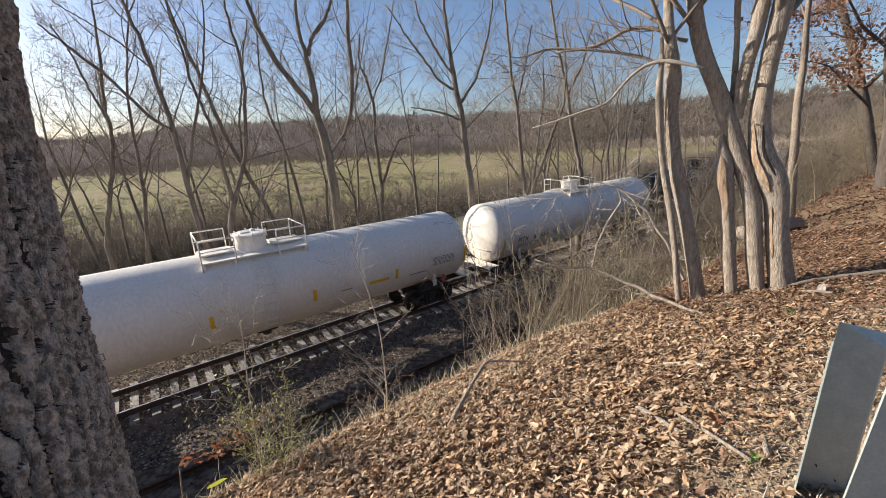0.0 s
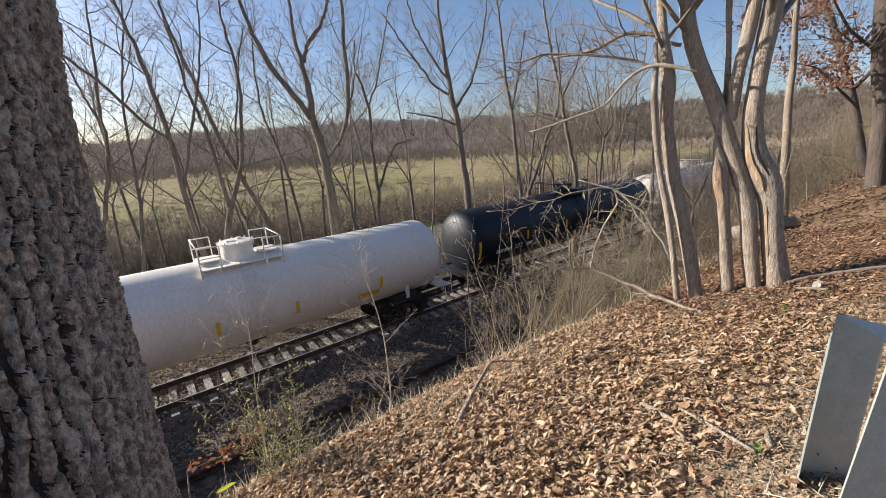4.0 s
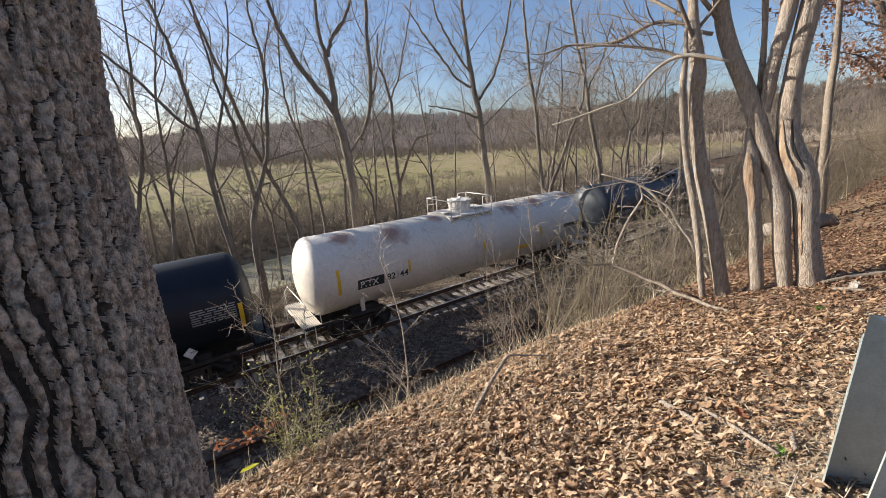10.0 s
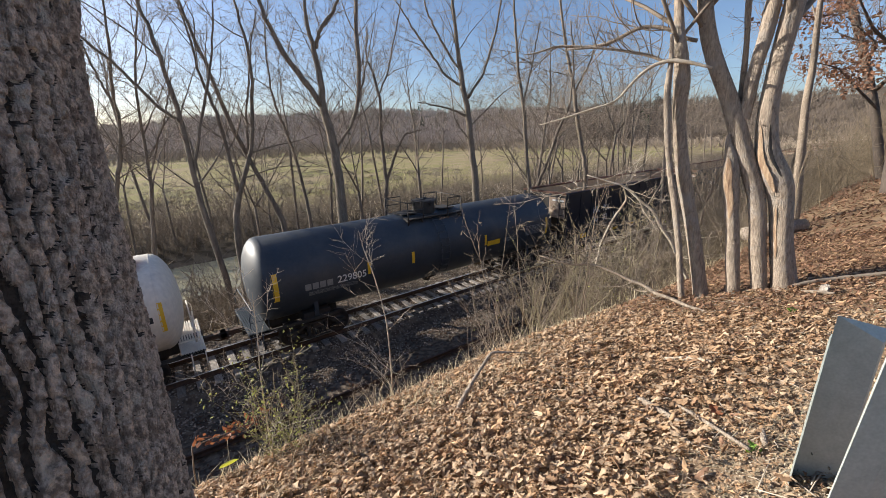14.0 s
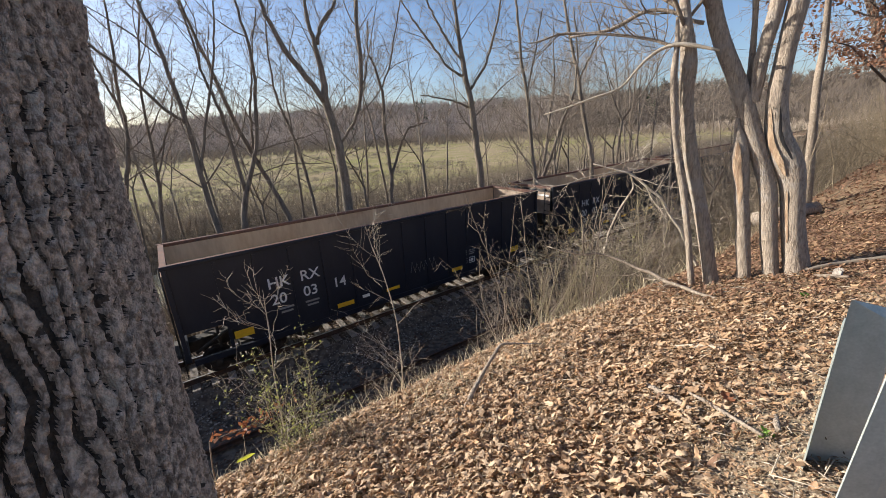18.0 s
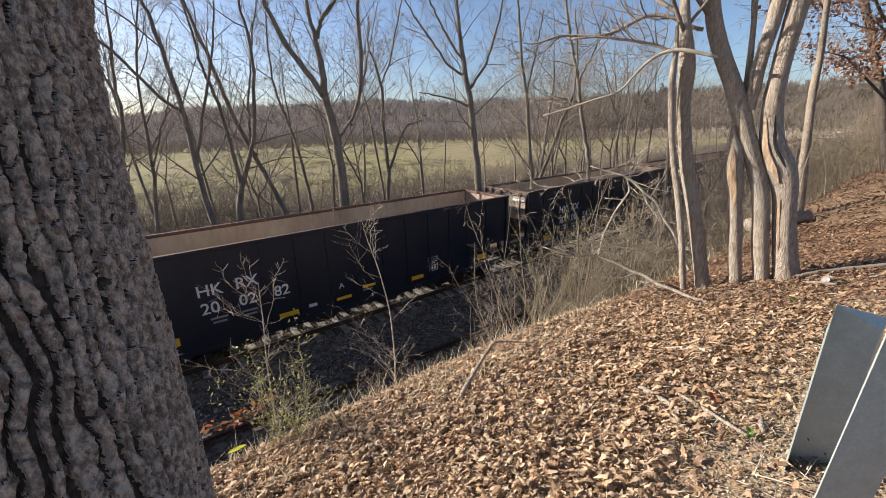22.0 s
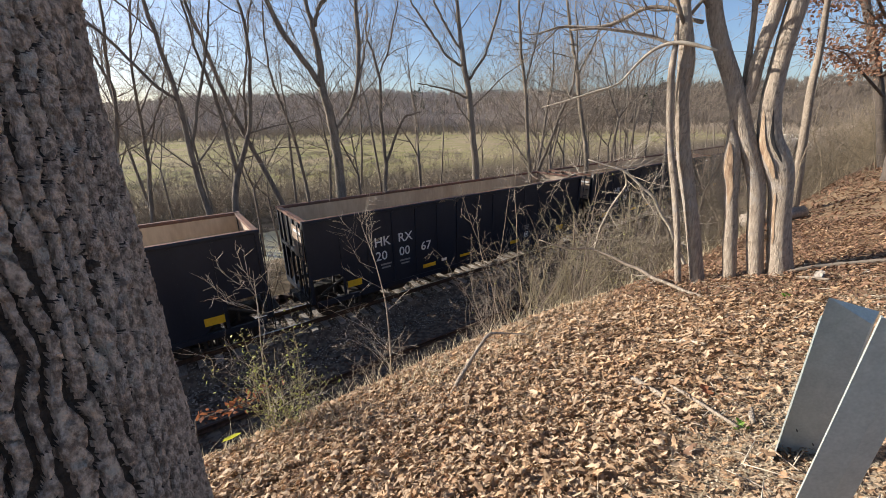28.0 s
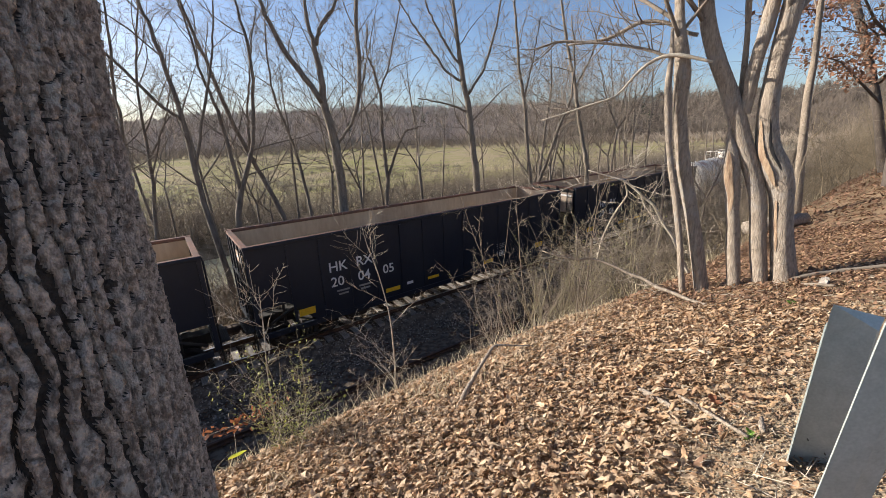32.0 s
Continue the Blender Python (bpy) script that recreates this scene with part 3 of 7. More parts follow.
def tank_car(label, L, paint, marks, opts):
    """A tank car centred on its own origin at rail height: shell, dome, walkway, ladders, sills, trucks."""
    car = thing("tank_car", label, "tank car", group="cars of the train")
    R, ZC = 1.57, 2.60
    h = L / 2
    prof = [(-h + 0.62 * (1 - math.cos(t)), max(0.02, R * math.sin(t))) for t in np.linspace(0, math.pi / 2, 9)]
    xs = np.linspace(-h + 0.62, h - 0.62, 8)
    full = prof[:-1] + [(x, R) for x in xs] + [(-x, r) for x, r in prof[:-1]][::-1]
    s = Shape()
    ang = np.linspace(0, 2 * math.pi, 57)
    s.grid(np.array([[(x, r * math.sin(t), ZC + r * math.cos(t)) for t in ang] for x, r in full])[:, ::-1])
    shell = part("shell", s, paint, car)
    for x in np.linspace(-h + 0.62, h - 0.62, 6):
        seam = Shape().grid(np.array([[(x + dx, (R + 0.006) * math.sin(t), ZC + (R + 0.006) * math.cos(t)) for t in ang] for dx in (-0.015, 0.015)])[:, ::-1])
        part("weld_seam", seam, paint, shell)
    trim = opts.get("trim", paint)
    # walkway, dome and rails on top
    top = ZC + R
    wl = opts.get("walk", 1.65)
    deck = opts.get("dark", trim)
    for x0, x1, y0, y1, z in ((-wl, wl, -0.95, -0.42, top - 0.13), (-wl, wl, 0.42, 0.95, top - 0.13), (-wl, -0.62, -0.42, 0.42, top + 0.02), (0.62, wl, -0.42, 0.42, top + 0.02)):
        part("walkway", Shape().box(x0, x1, y0, y1, z, z + 0.045), deck, car)
    for x in (0.05 - wl, -0.7, 0.7, wl - 0.05):
        part("walkway_bracket", Shape().box(x - 0.03, x + 0.03, -0.95, 0.95, top - 0.3, top - 0.132), deck, car)
    d = Shape()
    dr = 0.52
    d.tube([(0, 0, top - 0.12), (0, 0, top + 0.42), (0, 0, top + 0.45), (0, 0, top + 0.50), (0, 0, top + 0.53)], [dr, dr, dr + 0.05, dr + 0.05, dr - 0.06], 24, smooth=False)
    d.tube([(0.15, 0.1, top + 0.5), (0.15, 0.1, top + 0.6)], 0.09, 10)
    d.box(-0.30, -0.05, -0.2, 0.2, top + 0.5, top + 0.57, c=0.02)
    for k in range(8):
        t = k * math.pi / 4
        d.tube([((dr + 0.04) * math.cos(t), (dr + 0.04) * math.sin(t), top + 0.30), ((dr + 0.04) * math.cos(t), (dr + 0.04) * math.sin(t), top + 0.56)], 0.025, 6)
    part("dome", d, opts.get("dark", trim), car)
    for side in (-1, 1):
        y = side * 0.97
        for xa, xb in ((-wl, -0.66), (0.66, wl)):
            g = Shape()
            outer = xa if xa < 0 else xb
            g.tube([(outer, y, top - 0.35), (outer, y, top + 0.62)], 0.024, 6)
            g.tube([(xa, y, top + 0.62), (xb, y, top + 0.62)], 0.024, 6)
            g.tube([(xa, y, top + 0.28), (xb, y, top + 0.28)], 0.018, 6)
            inner = xb if xa < 0 else xa
            g.tube([(inner, y, top - 0.1), (inner, y, top + 0.62)], 0.02, 6)
            part("guard_rail", g, opts.get("dark", trim), car)
    for x in (-wl, wl):
        g = Shape().tube([(x, -0.97, top + 0.62), (x, 0.97, top + 0.62)], 0.022, 6)
        part("end_rail", g, opts.get("dark", trim), car)
    # side ladders that follow the shell
    for side in (-1, 1):
        g = Shape()
        for dx in (-0.22, 0.22):
            a = np.radians(np.linspace(62, -38, 14))
            g.tube(np.array([(dx, side * (R + 0.10) * math.cos(t), ZC + (R + 0.10) * math.sin(t)) for t in a]), 0.02, 5)
        for t in np.radians(np.arange(-36, 62, 11)):
            y, z = side * (R + 0.10) * math.cos(t), ZC + (R + 0.10) * math.sin(t)
            g.tube([(-0.22, y, z), (0.22, y, z)], 0.014, 5)
        part("ladder", g, opts.get("ladder", trim), car)
    # stub sills, platforms, steps and couplers at both ends
    for d_ in (-1, 1):
        e = d_ * h
        b = Shape()
        b.box(min(e - d_ * 3.2, e + d_ * 0.35), max(e - d_ * 3.2, e + d_ * 0.35), -0.22, 0.22, 0.72, 1.12)
        b.box(min(e - d_ * 2.6, e - d_ * 1.6), max(e - d_ * 2.6, e - d_ * 1.6), -1.2, 1.2, 0.92, 1.3)
        b.box(min(e - d_ * 2.9, e + d_ * 0.3), max(e - d_ * 2.9, e + d_ * 0.3), -1.36, -1.30, 1.02, 1.14)
        b.box(min(e - d_ * 2.9, e + d_ * 0.3), max(e - d_ * 2.9, e + d_ * 0.3), 1.30, 1.36, 1.02, 1.14)
        part("sill", b, opts.get("sill", trim), car)
        for y in (-1, 1):
            part("saddle", Shape().box(min(e - d_ * 2.15, e - d_ * 2.0), max(e - d_ * 2.15, e - d_ * 2.0), y * 1.22 - 0.06, y * 1.22 + 0.06, 1.1, 1.75), trim, car)
        p = Shape()
        p.box(min(e - d_ * 0.36, e + d_ * 0.32), max(e - d_ * 0.36, e + d_ * 0.32), -1.36, 1.36, 1.09, 1.12)
        plat = part("platform", p, trim, car, "slatted end platform")
        for k in range(9):
            x = e + d_ * (0.30 - 0.075 * k)
            part("slat", Shape().box(min(x, x - d_ * 0.045), max(x, x - d_ * 0.045), -1.36, 1.36, 1.122, 1.17), trim, plat)
        hr = Shape()
        hr.tube([(e + d_ * 0.22, -1.38, 1.15), (e + d_ * 0.22, -1.38, 1.75), (e + d_ * 0.10, -1.30, 1.98), (e + d_ * 0.10, 1.30, 1.98), (e + d_ * 0.22, 1.38, 1.75), (e + d_ * 0.22, 1.38, 1.15)], 0.022, 6)
        hr.tube([(e - d_ * 0.35, -1.38, 1.15), (e - d_ * 0.35, -1.42, 1.6), (e + d_ * 0.2, -1.42, 1.6)], 0.018, 6)
        part("handrail", hr, trim, car)
        for y in (-1.38, 1.38):
            st = Shape().tube([(e - d_ * 0.1, y, 1.1), (e - d_ * 0.1, y, 0.45), (e + d_ * 0.28, y, 0.45), (e + d_ * 0.28, y, 1.1)], 0.02, 6)
            part("step", st, trim, car)
        part("coupler", coupler_shape(e + d_ * 0.3, d_), M_RUST, car)
        add_truck(car, e - d_ * 2.1)
    br = Shape()
    br.tube([(h + 0.12, -0.75, 1.2), (h + 0.12, -0.75, 2.1)], 0.03, 6)
    br.tube([(h + 0.16 , -0.75 + 0.26 * math.cos(t), 2.0 + 0.26 * math.sin(t)) for t in np.linspace(0, 2 * math.pi, 15)], 0.018, 6, caps=False)
    part("brake_wheel", br, trim, car)
    v = Shape()
    v.tube([(0, 0, ZC - R - 0.28), (0, 0, ZC - R + 0.1)], [0.16, 0.24], 12)
    v.box(-0.35, 0.35, -0.3, 0.3, ZC - R - 0.1, ZC - R + 0.02, c=0.04)
    part("outlet_valve", v, M_UNDER, car)
    # reflector stripes and lettering on the side towards the bank
    for x, a, wd, hgt in opts["stripes"]:
        da = math.degrees(hgt / R) / 2
        part("reflector", shell_patch(x - wd / 2, x + wd / 2, a - da, a + da, R, ZC), M_YEL, car, "yellow reflective stripe")
    for kind, *q in marks:
        if kind == "text":
            body, x, a, size, ink = q
            part("lettering", wrap(text_mesh(body, size, ink), x, a, R, ZC), None, car)
        elif kind == "bar":
            x0, x1, a0, a1, ink = q
            part("lettering_bar", shell_patch(x0, x1, a0, a1, R, ZC, 4), ink, car)
        elif kind == "plate":
            x0, x1, a0, a1, ink = q
            part("lettering_plate", shell_patch(x0, x1, a0, a1, R - 0.0037, ZC, 12), ink, car)
        elif kind == "rust":
            x, a, rw, seed = q
            rg = np.random.default_rng(seed)
            k = 22
            t = np.linspace(0, 2 * math.pi, k, endpoint=False)
            rr = 1 + 0.45 * (rg.random(k) - 0.5) + 0.2 * np.sin(t * 3 + seed)
            pv = [(x, -(R + 0.004) * math.cos(radians(a)), ZC + (R + 0.004) * math.sin(radians(a)))]
            for m_, tt in zip(rr, t):
                aa = radians(a) + rw * 0.6 * m_ * math.sin(tt) / R
                pv.append((x + rw * m_ * math.cos(tt), -(R + 0.004) * math.cos(aa), ZC + (R + 0.004) * math.sin(aa)))
            part("rust_stain", Shape().add(pv, [(0, 1 + i, 1 + (i + 1) % k) for i in range(k)], True), M_RUSTP, car, "bled rust stain")
        elif kind == "diamond":
            x, z, ink = q
            m = Matrix.Translation((x, -1.40, z)) @ Matrix.Rotation(radians(45), 4, "Y")
            sh = Shape().box(-0.14, 0.14, -0.01, 0.01, -0.14, 0.14, m)
            pc = part("placard", sh, ink, car)
            if ink is M_INKW:
                part("lettering", on_side(text_mesh("TOXIC", 0.075, M_INKB), x, z, -1.413), None, pc)
            part("placard_holder", Shape().box(x - 0.05, x + 0.05, -1.39, -1.36, 1.05, z), M_UNDER, car)
    return car


def hopper_car(label, code, seed):
    """An open-top coal hopper: sides with posts, top chord, slope sheets, end frames, trucks."""
    car = thing("hopper_car", label, "hopper car", group="cars of the train")
    h, W, Z0, Z1 = 8.0, 1.58, 1.02, 4.10
    for side in (-1, 1):
        y = side * W
        s = Shape()
        # side sheet, cut away below at both ends
        out = [(-h, 1.95), (-h + 1.15, 1.95), (-h + 2.05, Z0), (h - 2.05, Z0), (h - 1.15, 1.95), (h, 1.95), (h, Z1), (-h, Z1)]
        n = len(out)
        ya, yb = y - side * 0.0, y - side * 0.05
        v = [(x, yy, z) for yy in (ya, yb) for x, z in out]
        f = [tuple(range(n)) if side < 0 else tuple(range(n))[::-1], tuple(range(n, 2 * n))[::-1] if side < 0 else tuple(range(n, 2 * n))]
        f += [((i + 1) % n, i, n + i, n + (i + 1) % n) if side < 0 else (i, (i + 1) % n, n + (i + 1) % n, n + i) for i in range(n)]
        s.add(v, f)
        part("side_sheet", s, M_HOP, car)
        lin = [(-h + 0.1, 2.95), (-h + 2.6, 1.32), (h - 2.6, 1.32), (h - 0.1, 2.95), (h - 0.1, Z1 - 0.02), (-h + 0.1, Z1 - 0.02)]
        li = Shape().add([(x, y - side * 0.056, z) for x, z in lin] + [(x, y - side * 0.064, z) for x, z in lin], [tuple(range(6)), tuple(range(11, 5, -1))])
        part("inner_lining", li, M_HOPIN, car, "worn rust-brown inside sheet")
        # posts along the side
        for x in [-6.68 + 1.11 * k for k in range(13)]:
            p = Shape()
            ay, by = (y - 0.035, y) if side < 0 else (y, y + 0.035)
            p.box(x - 0.05, x + 0.05, ay, by, Z0 + 0.05, Z1 - 0.1)
            part("side_post", p, M_HOP, car)
        for x in (-h + 0.06, h - 0.06):
            part("corner_post", Shape().box(x - 0.06, x + 0.06, y - 0.07, y + 0.07, 1.1, Z1), M_HOP, car)
        chord = part("top_chord", Shape().box(-h - 0.02, h + 0.02, y - 0.09, y + 0.09, Z1 - 0.02, Z1 + 0.09, c=0.02), M_HOP if side < 0 else M_RIM, car, "black top chord" if side < 0 else "rust-brown top chord")
        part("chord_cap", Shape().box(-h - 0.02, h + 0.02, y - 0.068, y + 0.068, Z1 + 0.091, Z1 + 0.097), M_RIM, chord, "worn rusty upper edge")
        part("side_sill", Shape().box(-h + 0.2, h - 0.2, y - 0.06, y + 0.06, Z0 - 0.16, Z0 + 0.02), M_HOP, car)
    for d in (-1, 1):
        e = d * h
        part("end_chord", Shape().box(min(e, e - d * 0.16), max(e, e - d * 0.16), -W, W, Z1 - 0.025, Z1 + 0.085), M_RIM, car, "rust-brown end chord")
        g = Shape()
        P = np.array([[(e - d * 0.08, y, Z1 - 0.05), (e - d * 0.10, y, 2.9), (e - d * 2.6, y, 1.25)] for y in (-W + 0.06, W - 0.06)])
        g.grid(P, smooth=False)
        part("slope_sheet", g, M_HEND, car, "worn tan slope sheet")
        under = Shape().grid(P + np.array((d * 0.03, 0, -0.04)), smooth=False)
        part("slope_back", under, M_UNDER, car)
        k = Shape()
        for y in (-1.05, -0.35, 0.35, 1.05):
            k.box(min(e, e - d * 0.08), max(e, e - d * 0.08), y - 0.06, y + 0.06, 1.1, Z1 - 0.05)
        k.box(min(e + d * 0.02, e - d * 0.14), max(e + d * 0.02, e - d * 0.14), -W, W, 1.0, 1.22)
        k.box(min(e, e - d * 0.1), max(e, e - d * 0.1), -W, W, 2.7, 2.84)
        part("end_frame", k, M_HOP, car)
        for side in (-1, 1):
            part("brace", Shape().tube([(e - d * 0.3, side * 1.45, 1.2), (e - d * 1.9, side * 1.45, 2.0)], 0.05, 6), M_UNDER, car)
            part("brace", Shape().tube([(e - d * 1.0, side * 1.3, 1.1), (e - d * 1.0, side * 1.3, 2.0)], 0.05, 6), M_UNDER, car)
        la = Shape()
        for y in (-1.52, -1.12):
            la.tube([(e + d * 0.06, y, 0.5), (e + d * 0.06, y, Z1 - 0.1)], 0.02, 5)
        for z in np.arange(0.6, Z1 - 0.1, 0.38):
            la.tube([(e + d * 0.06, -1.52, z), (e + d * 0.06, -1.12, z)], 0.016, 5)
        part("ladder", la, M_UNDER, car)
        pl = part("platform", Shape().box(min(e, e + d * 0.34), max(e, e + d * 0.34), -1.45, -0.5, 1.16, 1.185), M_UNDER, car, "slatted steel step")
        for i in range(6):
            x = e + d * (0.33 - 0.055 * i)
            part("slat", Shape().box(min(x, x - d * 0.035), max(x, x - d * 0.035), -1.45, -0.5, 1.186, 1.225), M_UNDER, pl)
        sl = Shape().box(min(e - d * 3.0, e + d * 0.3), max(e - d * 3.0, e + d * 0.3), -0.24, 0.24, 0.70, 1.08)
        part("sill", sl, M_UNDER, car)
        part("coupler", coupler_shape(e + d * 0.05, d), M_RUST, car)
        part("bolster", Shape().box(e - d * 1.75 - 0.2, e - d * 1.75 + 0.2, -1.3, 1.3, 0.78, 1.02), M_UNDER, car)
        add_truck(car, e - d * 1.75)
    part("floor_sheet", Shape().box(-h + 2.5, h - 2.5, -W + 0.06, W - 0.06, 1.14, 1.2), M_HOPIN, car)
    for x in np.linspace(-4.2, 4.2, 4):
        b = Shape()
        P = [(x - 1.0, 1.14), (x + 1.0, 1.14), (x + 0.3, 0.48), (x - 0.3, 0.48)]
        v = [(a, yy, z) for yy in (-1.25, 1.25) for a, z in P]
        b.add(v, [(3, 2, 1, 0), (4, 5, 6, 7), (0, 1, 5, 4), (1, 2, 6, 5), (2, 3, 7, 6), (3, 0, 4, 7)])
        part("discharge_bay", b, M_UNDER, car)
    part("centre_sill", Shape().box(-h + 0.5, h - 0.5, -0.2, 0.2, 0.72, 1.1), M_UNDER, car)
    # marks
    y = -W - 0.006
    rg = random.Random(seed)
    a, b, c = code
    for body, x, z in (("HK", -5.33, 2.69), ("RX", -4.25, 2.70), (a, -5.30, 2.10), (b, -4.22, 2.10), (c, -3.14, 2.11)):
        part("lettering", on_side(text_mesh(body, 0.53, M_INKW), x, z, y), None, car)
    for x0, x1, z in ((-5.1, -4.6, 1.86), (-5.05, -4.65, 1.72), (-4.2, -3.7, 1.84), (-4.15, -3.75, 1.70)):
        part("lettering_bar", Shape().box(x0, x1, y, y + 0.004, z, z + 0.07), M_INKG, car)
    for x, w, z, hh in ((-6.58, 0.58, 1.34, 0.27), (-3.1, 0.66, 1.28, 0.17), (-1.03, 0.6, 1.33, 0.12), (2.3, 0.6, 1.27, 0.17), (6.0, 0.58, 1.34, 0.27)):
        part("reflector", Shape().box(x, x + w, y - 0.07, y - 0.066, z, z + hh), M_YEL, car, "yellow reflector plate")
    part("lettering_bar", Shape().box(-2.05, -1.75, y, y + 0.004, 1.35, 1.47), M_INKW, car)
    for x0, x1, z in ((3.2, 3.5, 2.02), (3.55, 3.75, 2.02), (3.2, 3.4, 1.93), (3.45, 3.75, 1.93), (3.22, 3.7, 1.84)):
        part("lettering_bar", Shape().box(x0, x1, y, y + 0.004, z, z + 0.05), M_INKG, car)
    for x0, x1, z0, z1 in ((3.25, 3.72, 1.42, 1.45), (3.25, 3.72, 1.67, 1.70), (3.25, 3.29, 1.45, 1.67), (3.68, 3.72, 1.45, 1.67), (3.34, 3.46, 1.49, 1.63), (3.50, 3.63, 1.49, 1.63)):
        part("stencil_box", Shape().box(x0, x1, y, y + 0.004, z0, z1), M_INKW, car)
    if c == "82":
        part("lettering", on_side(text_mesh("A", 0.30, M_INKW), -0.86, 1.77, y), None, car)
        part("reflector", Shape().box(0.05, 0.6, y - 0.07, y - 0.066, 1.55, 1.66), M_YEL, car, "yellow reflector plate")
        part("lettering_bar", Shape().box(0.1, 0.5, y, y + 0.004, 1.40, 1.47), M_INKG, car)
    es = part("end_sheet", Shape().box(-h - 0.035, -h - 0.005, -1.5, -0.36, 2.70, 3.88), M_HEND, car, "pale worn steel end sheet")
    part("lettering_bar", Shape().box(-h - 0.039, -h - 0.036, -1.40, -0.6, 3.66, 3.76), M_INKW, es)
    if c in ("14", "67"):
        for k in range(6):
            x = (0.2 if c == "14" else 2.0) + (0.22 if c == "14" else 0.13) * k
            part("chalk_scrawl", Shape().tube([(x, y - 0.004, 1.7 + 0.1 * rg.random()), (x + 0.1, y - 0.004, 2.1 + 0.2 * rg.random()), (x + 0.22, y - 0.004, 1.75)], 0.012, 4), M_INKG, car)
    return car


SPEED = 4.78
train = []


def place(car, s):
    train.append((car, s))


def box_mark(x0, x1, a0, a1, ink):
    """Four thin bars that frame a stencilled box."""
    return [("bar", x0, x1, a0, a0 + 1, ink), ("bar", x0, x1, a1 - 1, a1, ink), ("bar", x0, x0 + 0.03, a0, a1, ink), ("bar", x1 - 0.03, x1, a0, a1, ink)]


def data_table(x0, x1, a0, a1, ink):
    """Rows of small unreadable print."""
    rg = random.Random(round(x0 * 100))
    out = []
    for k in range(7):
        t = a0 + (a1 - a0) * (k + 0.2) / 7
        x = x0
        while x < x1 - 0.1:
            w = rg.uniform(0.12, 0.4)
            out.append(("bar", x, min(x1, x + w), t, t + (a1 - a0) / 14, ink))
            x += w + 0.06
    return out


t1 = tank_car("white painted tank car with a top walkway and yellow stripes", 18.2, M_WHITE,
              [("bar", 3.68, 4.58, -18, -13, M_YEL), ("bar", 2.5, 2.95, -16, -14, M_INKG), ("bar", 5.6, 6.4, -22, -20, M_INKG), ("diamond", 7.42, 1.42, M_INKR)] + data_table(6.77, 7.97, -16, -1, M_INKG) + box_mark(-4.72, -4.38, -19, -10, M_INKG),
              dict(stripes=[(-1.76, -10, 0.14, 0.44), (1.51, -11, 0.14, 0.46), (4.93, -12, 0.13, 0.46), (8.6, -11, 0.13, 0.75)], walk=1.65, sill=M_UNDER))
place(t1, 2.65)
t2 = tank_car("white painted tank car with black lettering and yellow stripes", 16.2, M_WHITE,
              [("text", "PITX", -6.45, 17.5, 0.39, M_INKB), ("text", "82163", -5.22, 18.5, 0.39, M_INKB), ("bar", 3.65, 4.6, -31, -22, M_YEL)] + box_mark(-3.55, -3.22, -22, -8, M_INKB) + [("bar", -3.44, -3.33, -17, -13, M_INKB)]
              + data_table(-6.4, -4.6, -30, -21, M_INKG),
              dict(stripes=[(-7.44, -20, 0.15, 0.93), (-4.04, -13, 0.13, 0.52), (-1.18, -12, 0.12, 0.5), (1.3, -13, 0.12, 0.52), (4.65, -12, 0.13, 0.52)], walk=1.25, sill=M_UNDER))
place(t2, 21.4)
t3 = tank_car("black painted tank car with yellow stripes and white marks", 18.3, M_BLACK,
              [("bar", -7.55 + 0.29 * k, -7.33 + 0.29 * k, -24, -16, M_INKW) for k in range(4)] + [("text", "232", -6.19, 24, 0.42, M_INKW), ("bar", -5.2, -4.75, -24, -16, M_INKW), ("bar", 3.1, 3.96, -8, 4, M_YEL), ("bar", 0.4, 1.0, -27, -19, M_YEL), ("text", "FRA-AIP", 5.83, -3, 0.24, M_INKW),
               ("diamond", 7.02, 1.54, M_INKW), ("diamond", 6.50, 1.54, M_INKR)] + box_mark(-4.33, -3.94, -26, -11, M_INKG) + data_table(7.24, 8.48, -7, 12, M_INKG),
              dict(stripes=[(-8.7, -8, 0.15, 0.9), (-5.2, -1, 0.13, 0.46), (-1.73, 0, 0.13, 0.46), (1.6, 0, 0.13, 0.46), (5.03, 1, 0.13, 0.46), (8.61, -8, 0.13, 0.9)], walk=1.5, sill=M_UNDER))
place(t3, 40.25)
t4 = tank_car("rust-stained off-white tank car with faded marks", 16.0, M_RUSTW,
              [("plate", -6.14, -5.02, -17.5, -2.5, M_INKB), ("text", "PITX", -6.05, 15, 0.38, M_INKW), ("text", "82144", -4.92, 14, 0.40, M_INKB), ("bar", 5.86, 7.2, -4, 3, M_INKB), ("bar", 4.98, 5.4, -29, -26, M_INKB), ("bar", 2.43, 3.27, -26, -18, M_YEL), ("diamond", 6.5, 1.35, M_INKR)]
              + data_table(6.0, 7.1, -14, -7, M_INKG),
              dict(stripes=[(-6.85, 0, 0.13, 1.0), (-3.86, 0, 0.1, 0.5), (0.2, 0, 0.1, 0.46), (4.07, 1, 0.13, 0.48), (7.42, 0, 0.13, 0.93)], walk=1.2, sill=M_UNDER))
place(t4, 59.0)
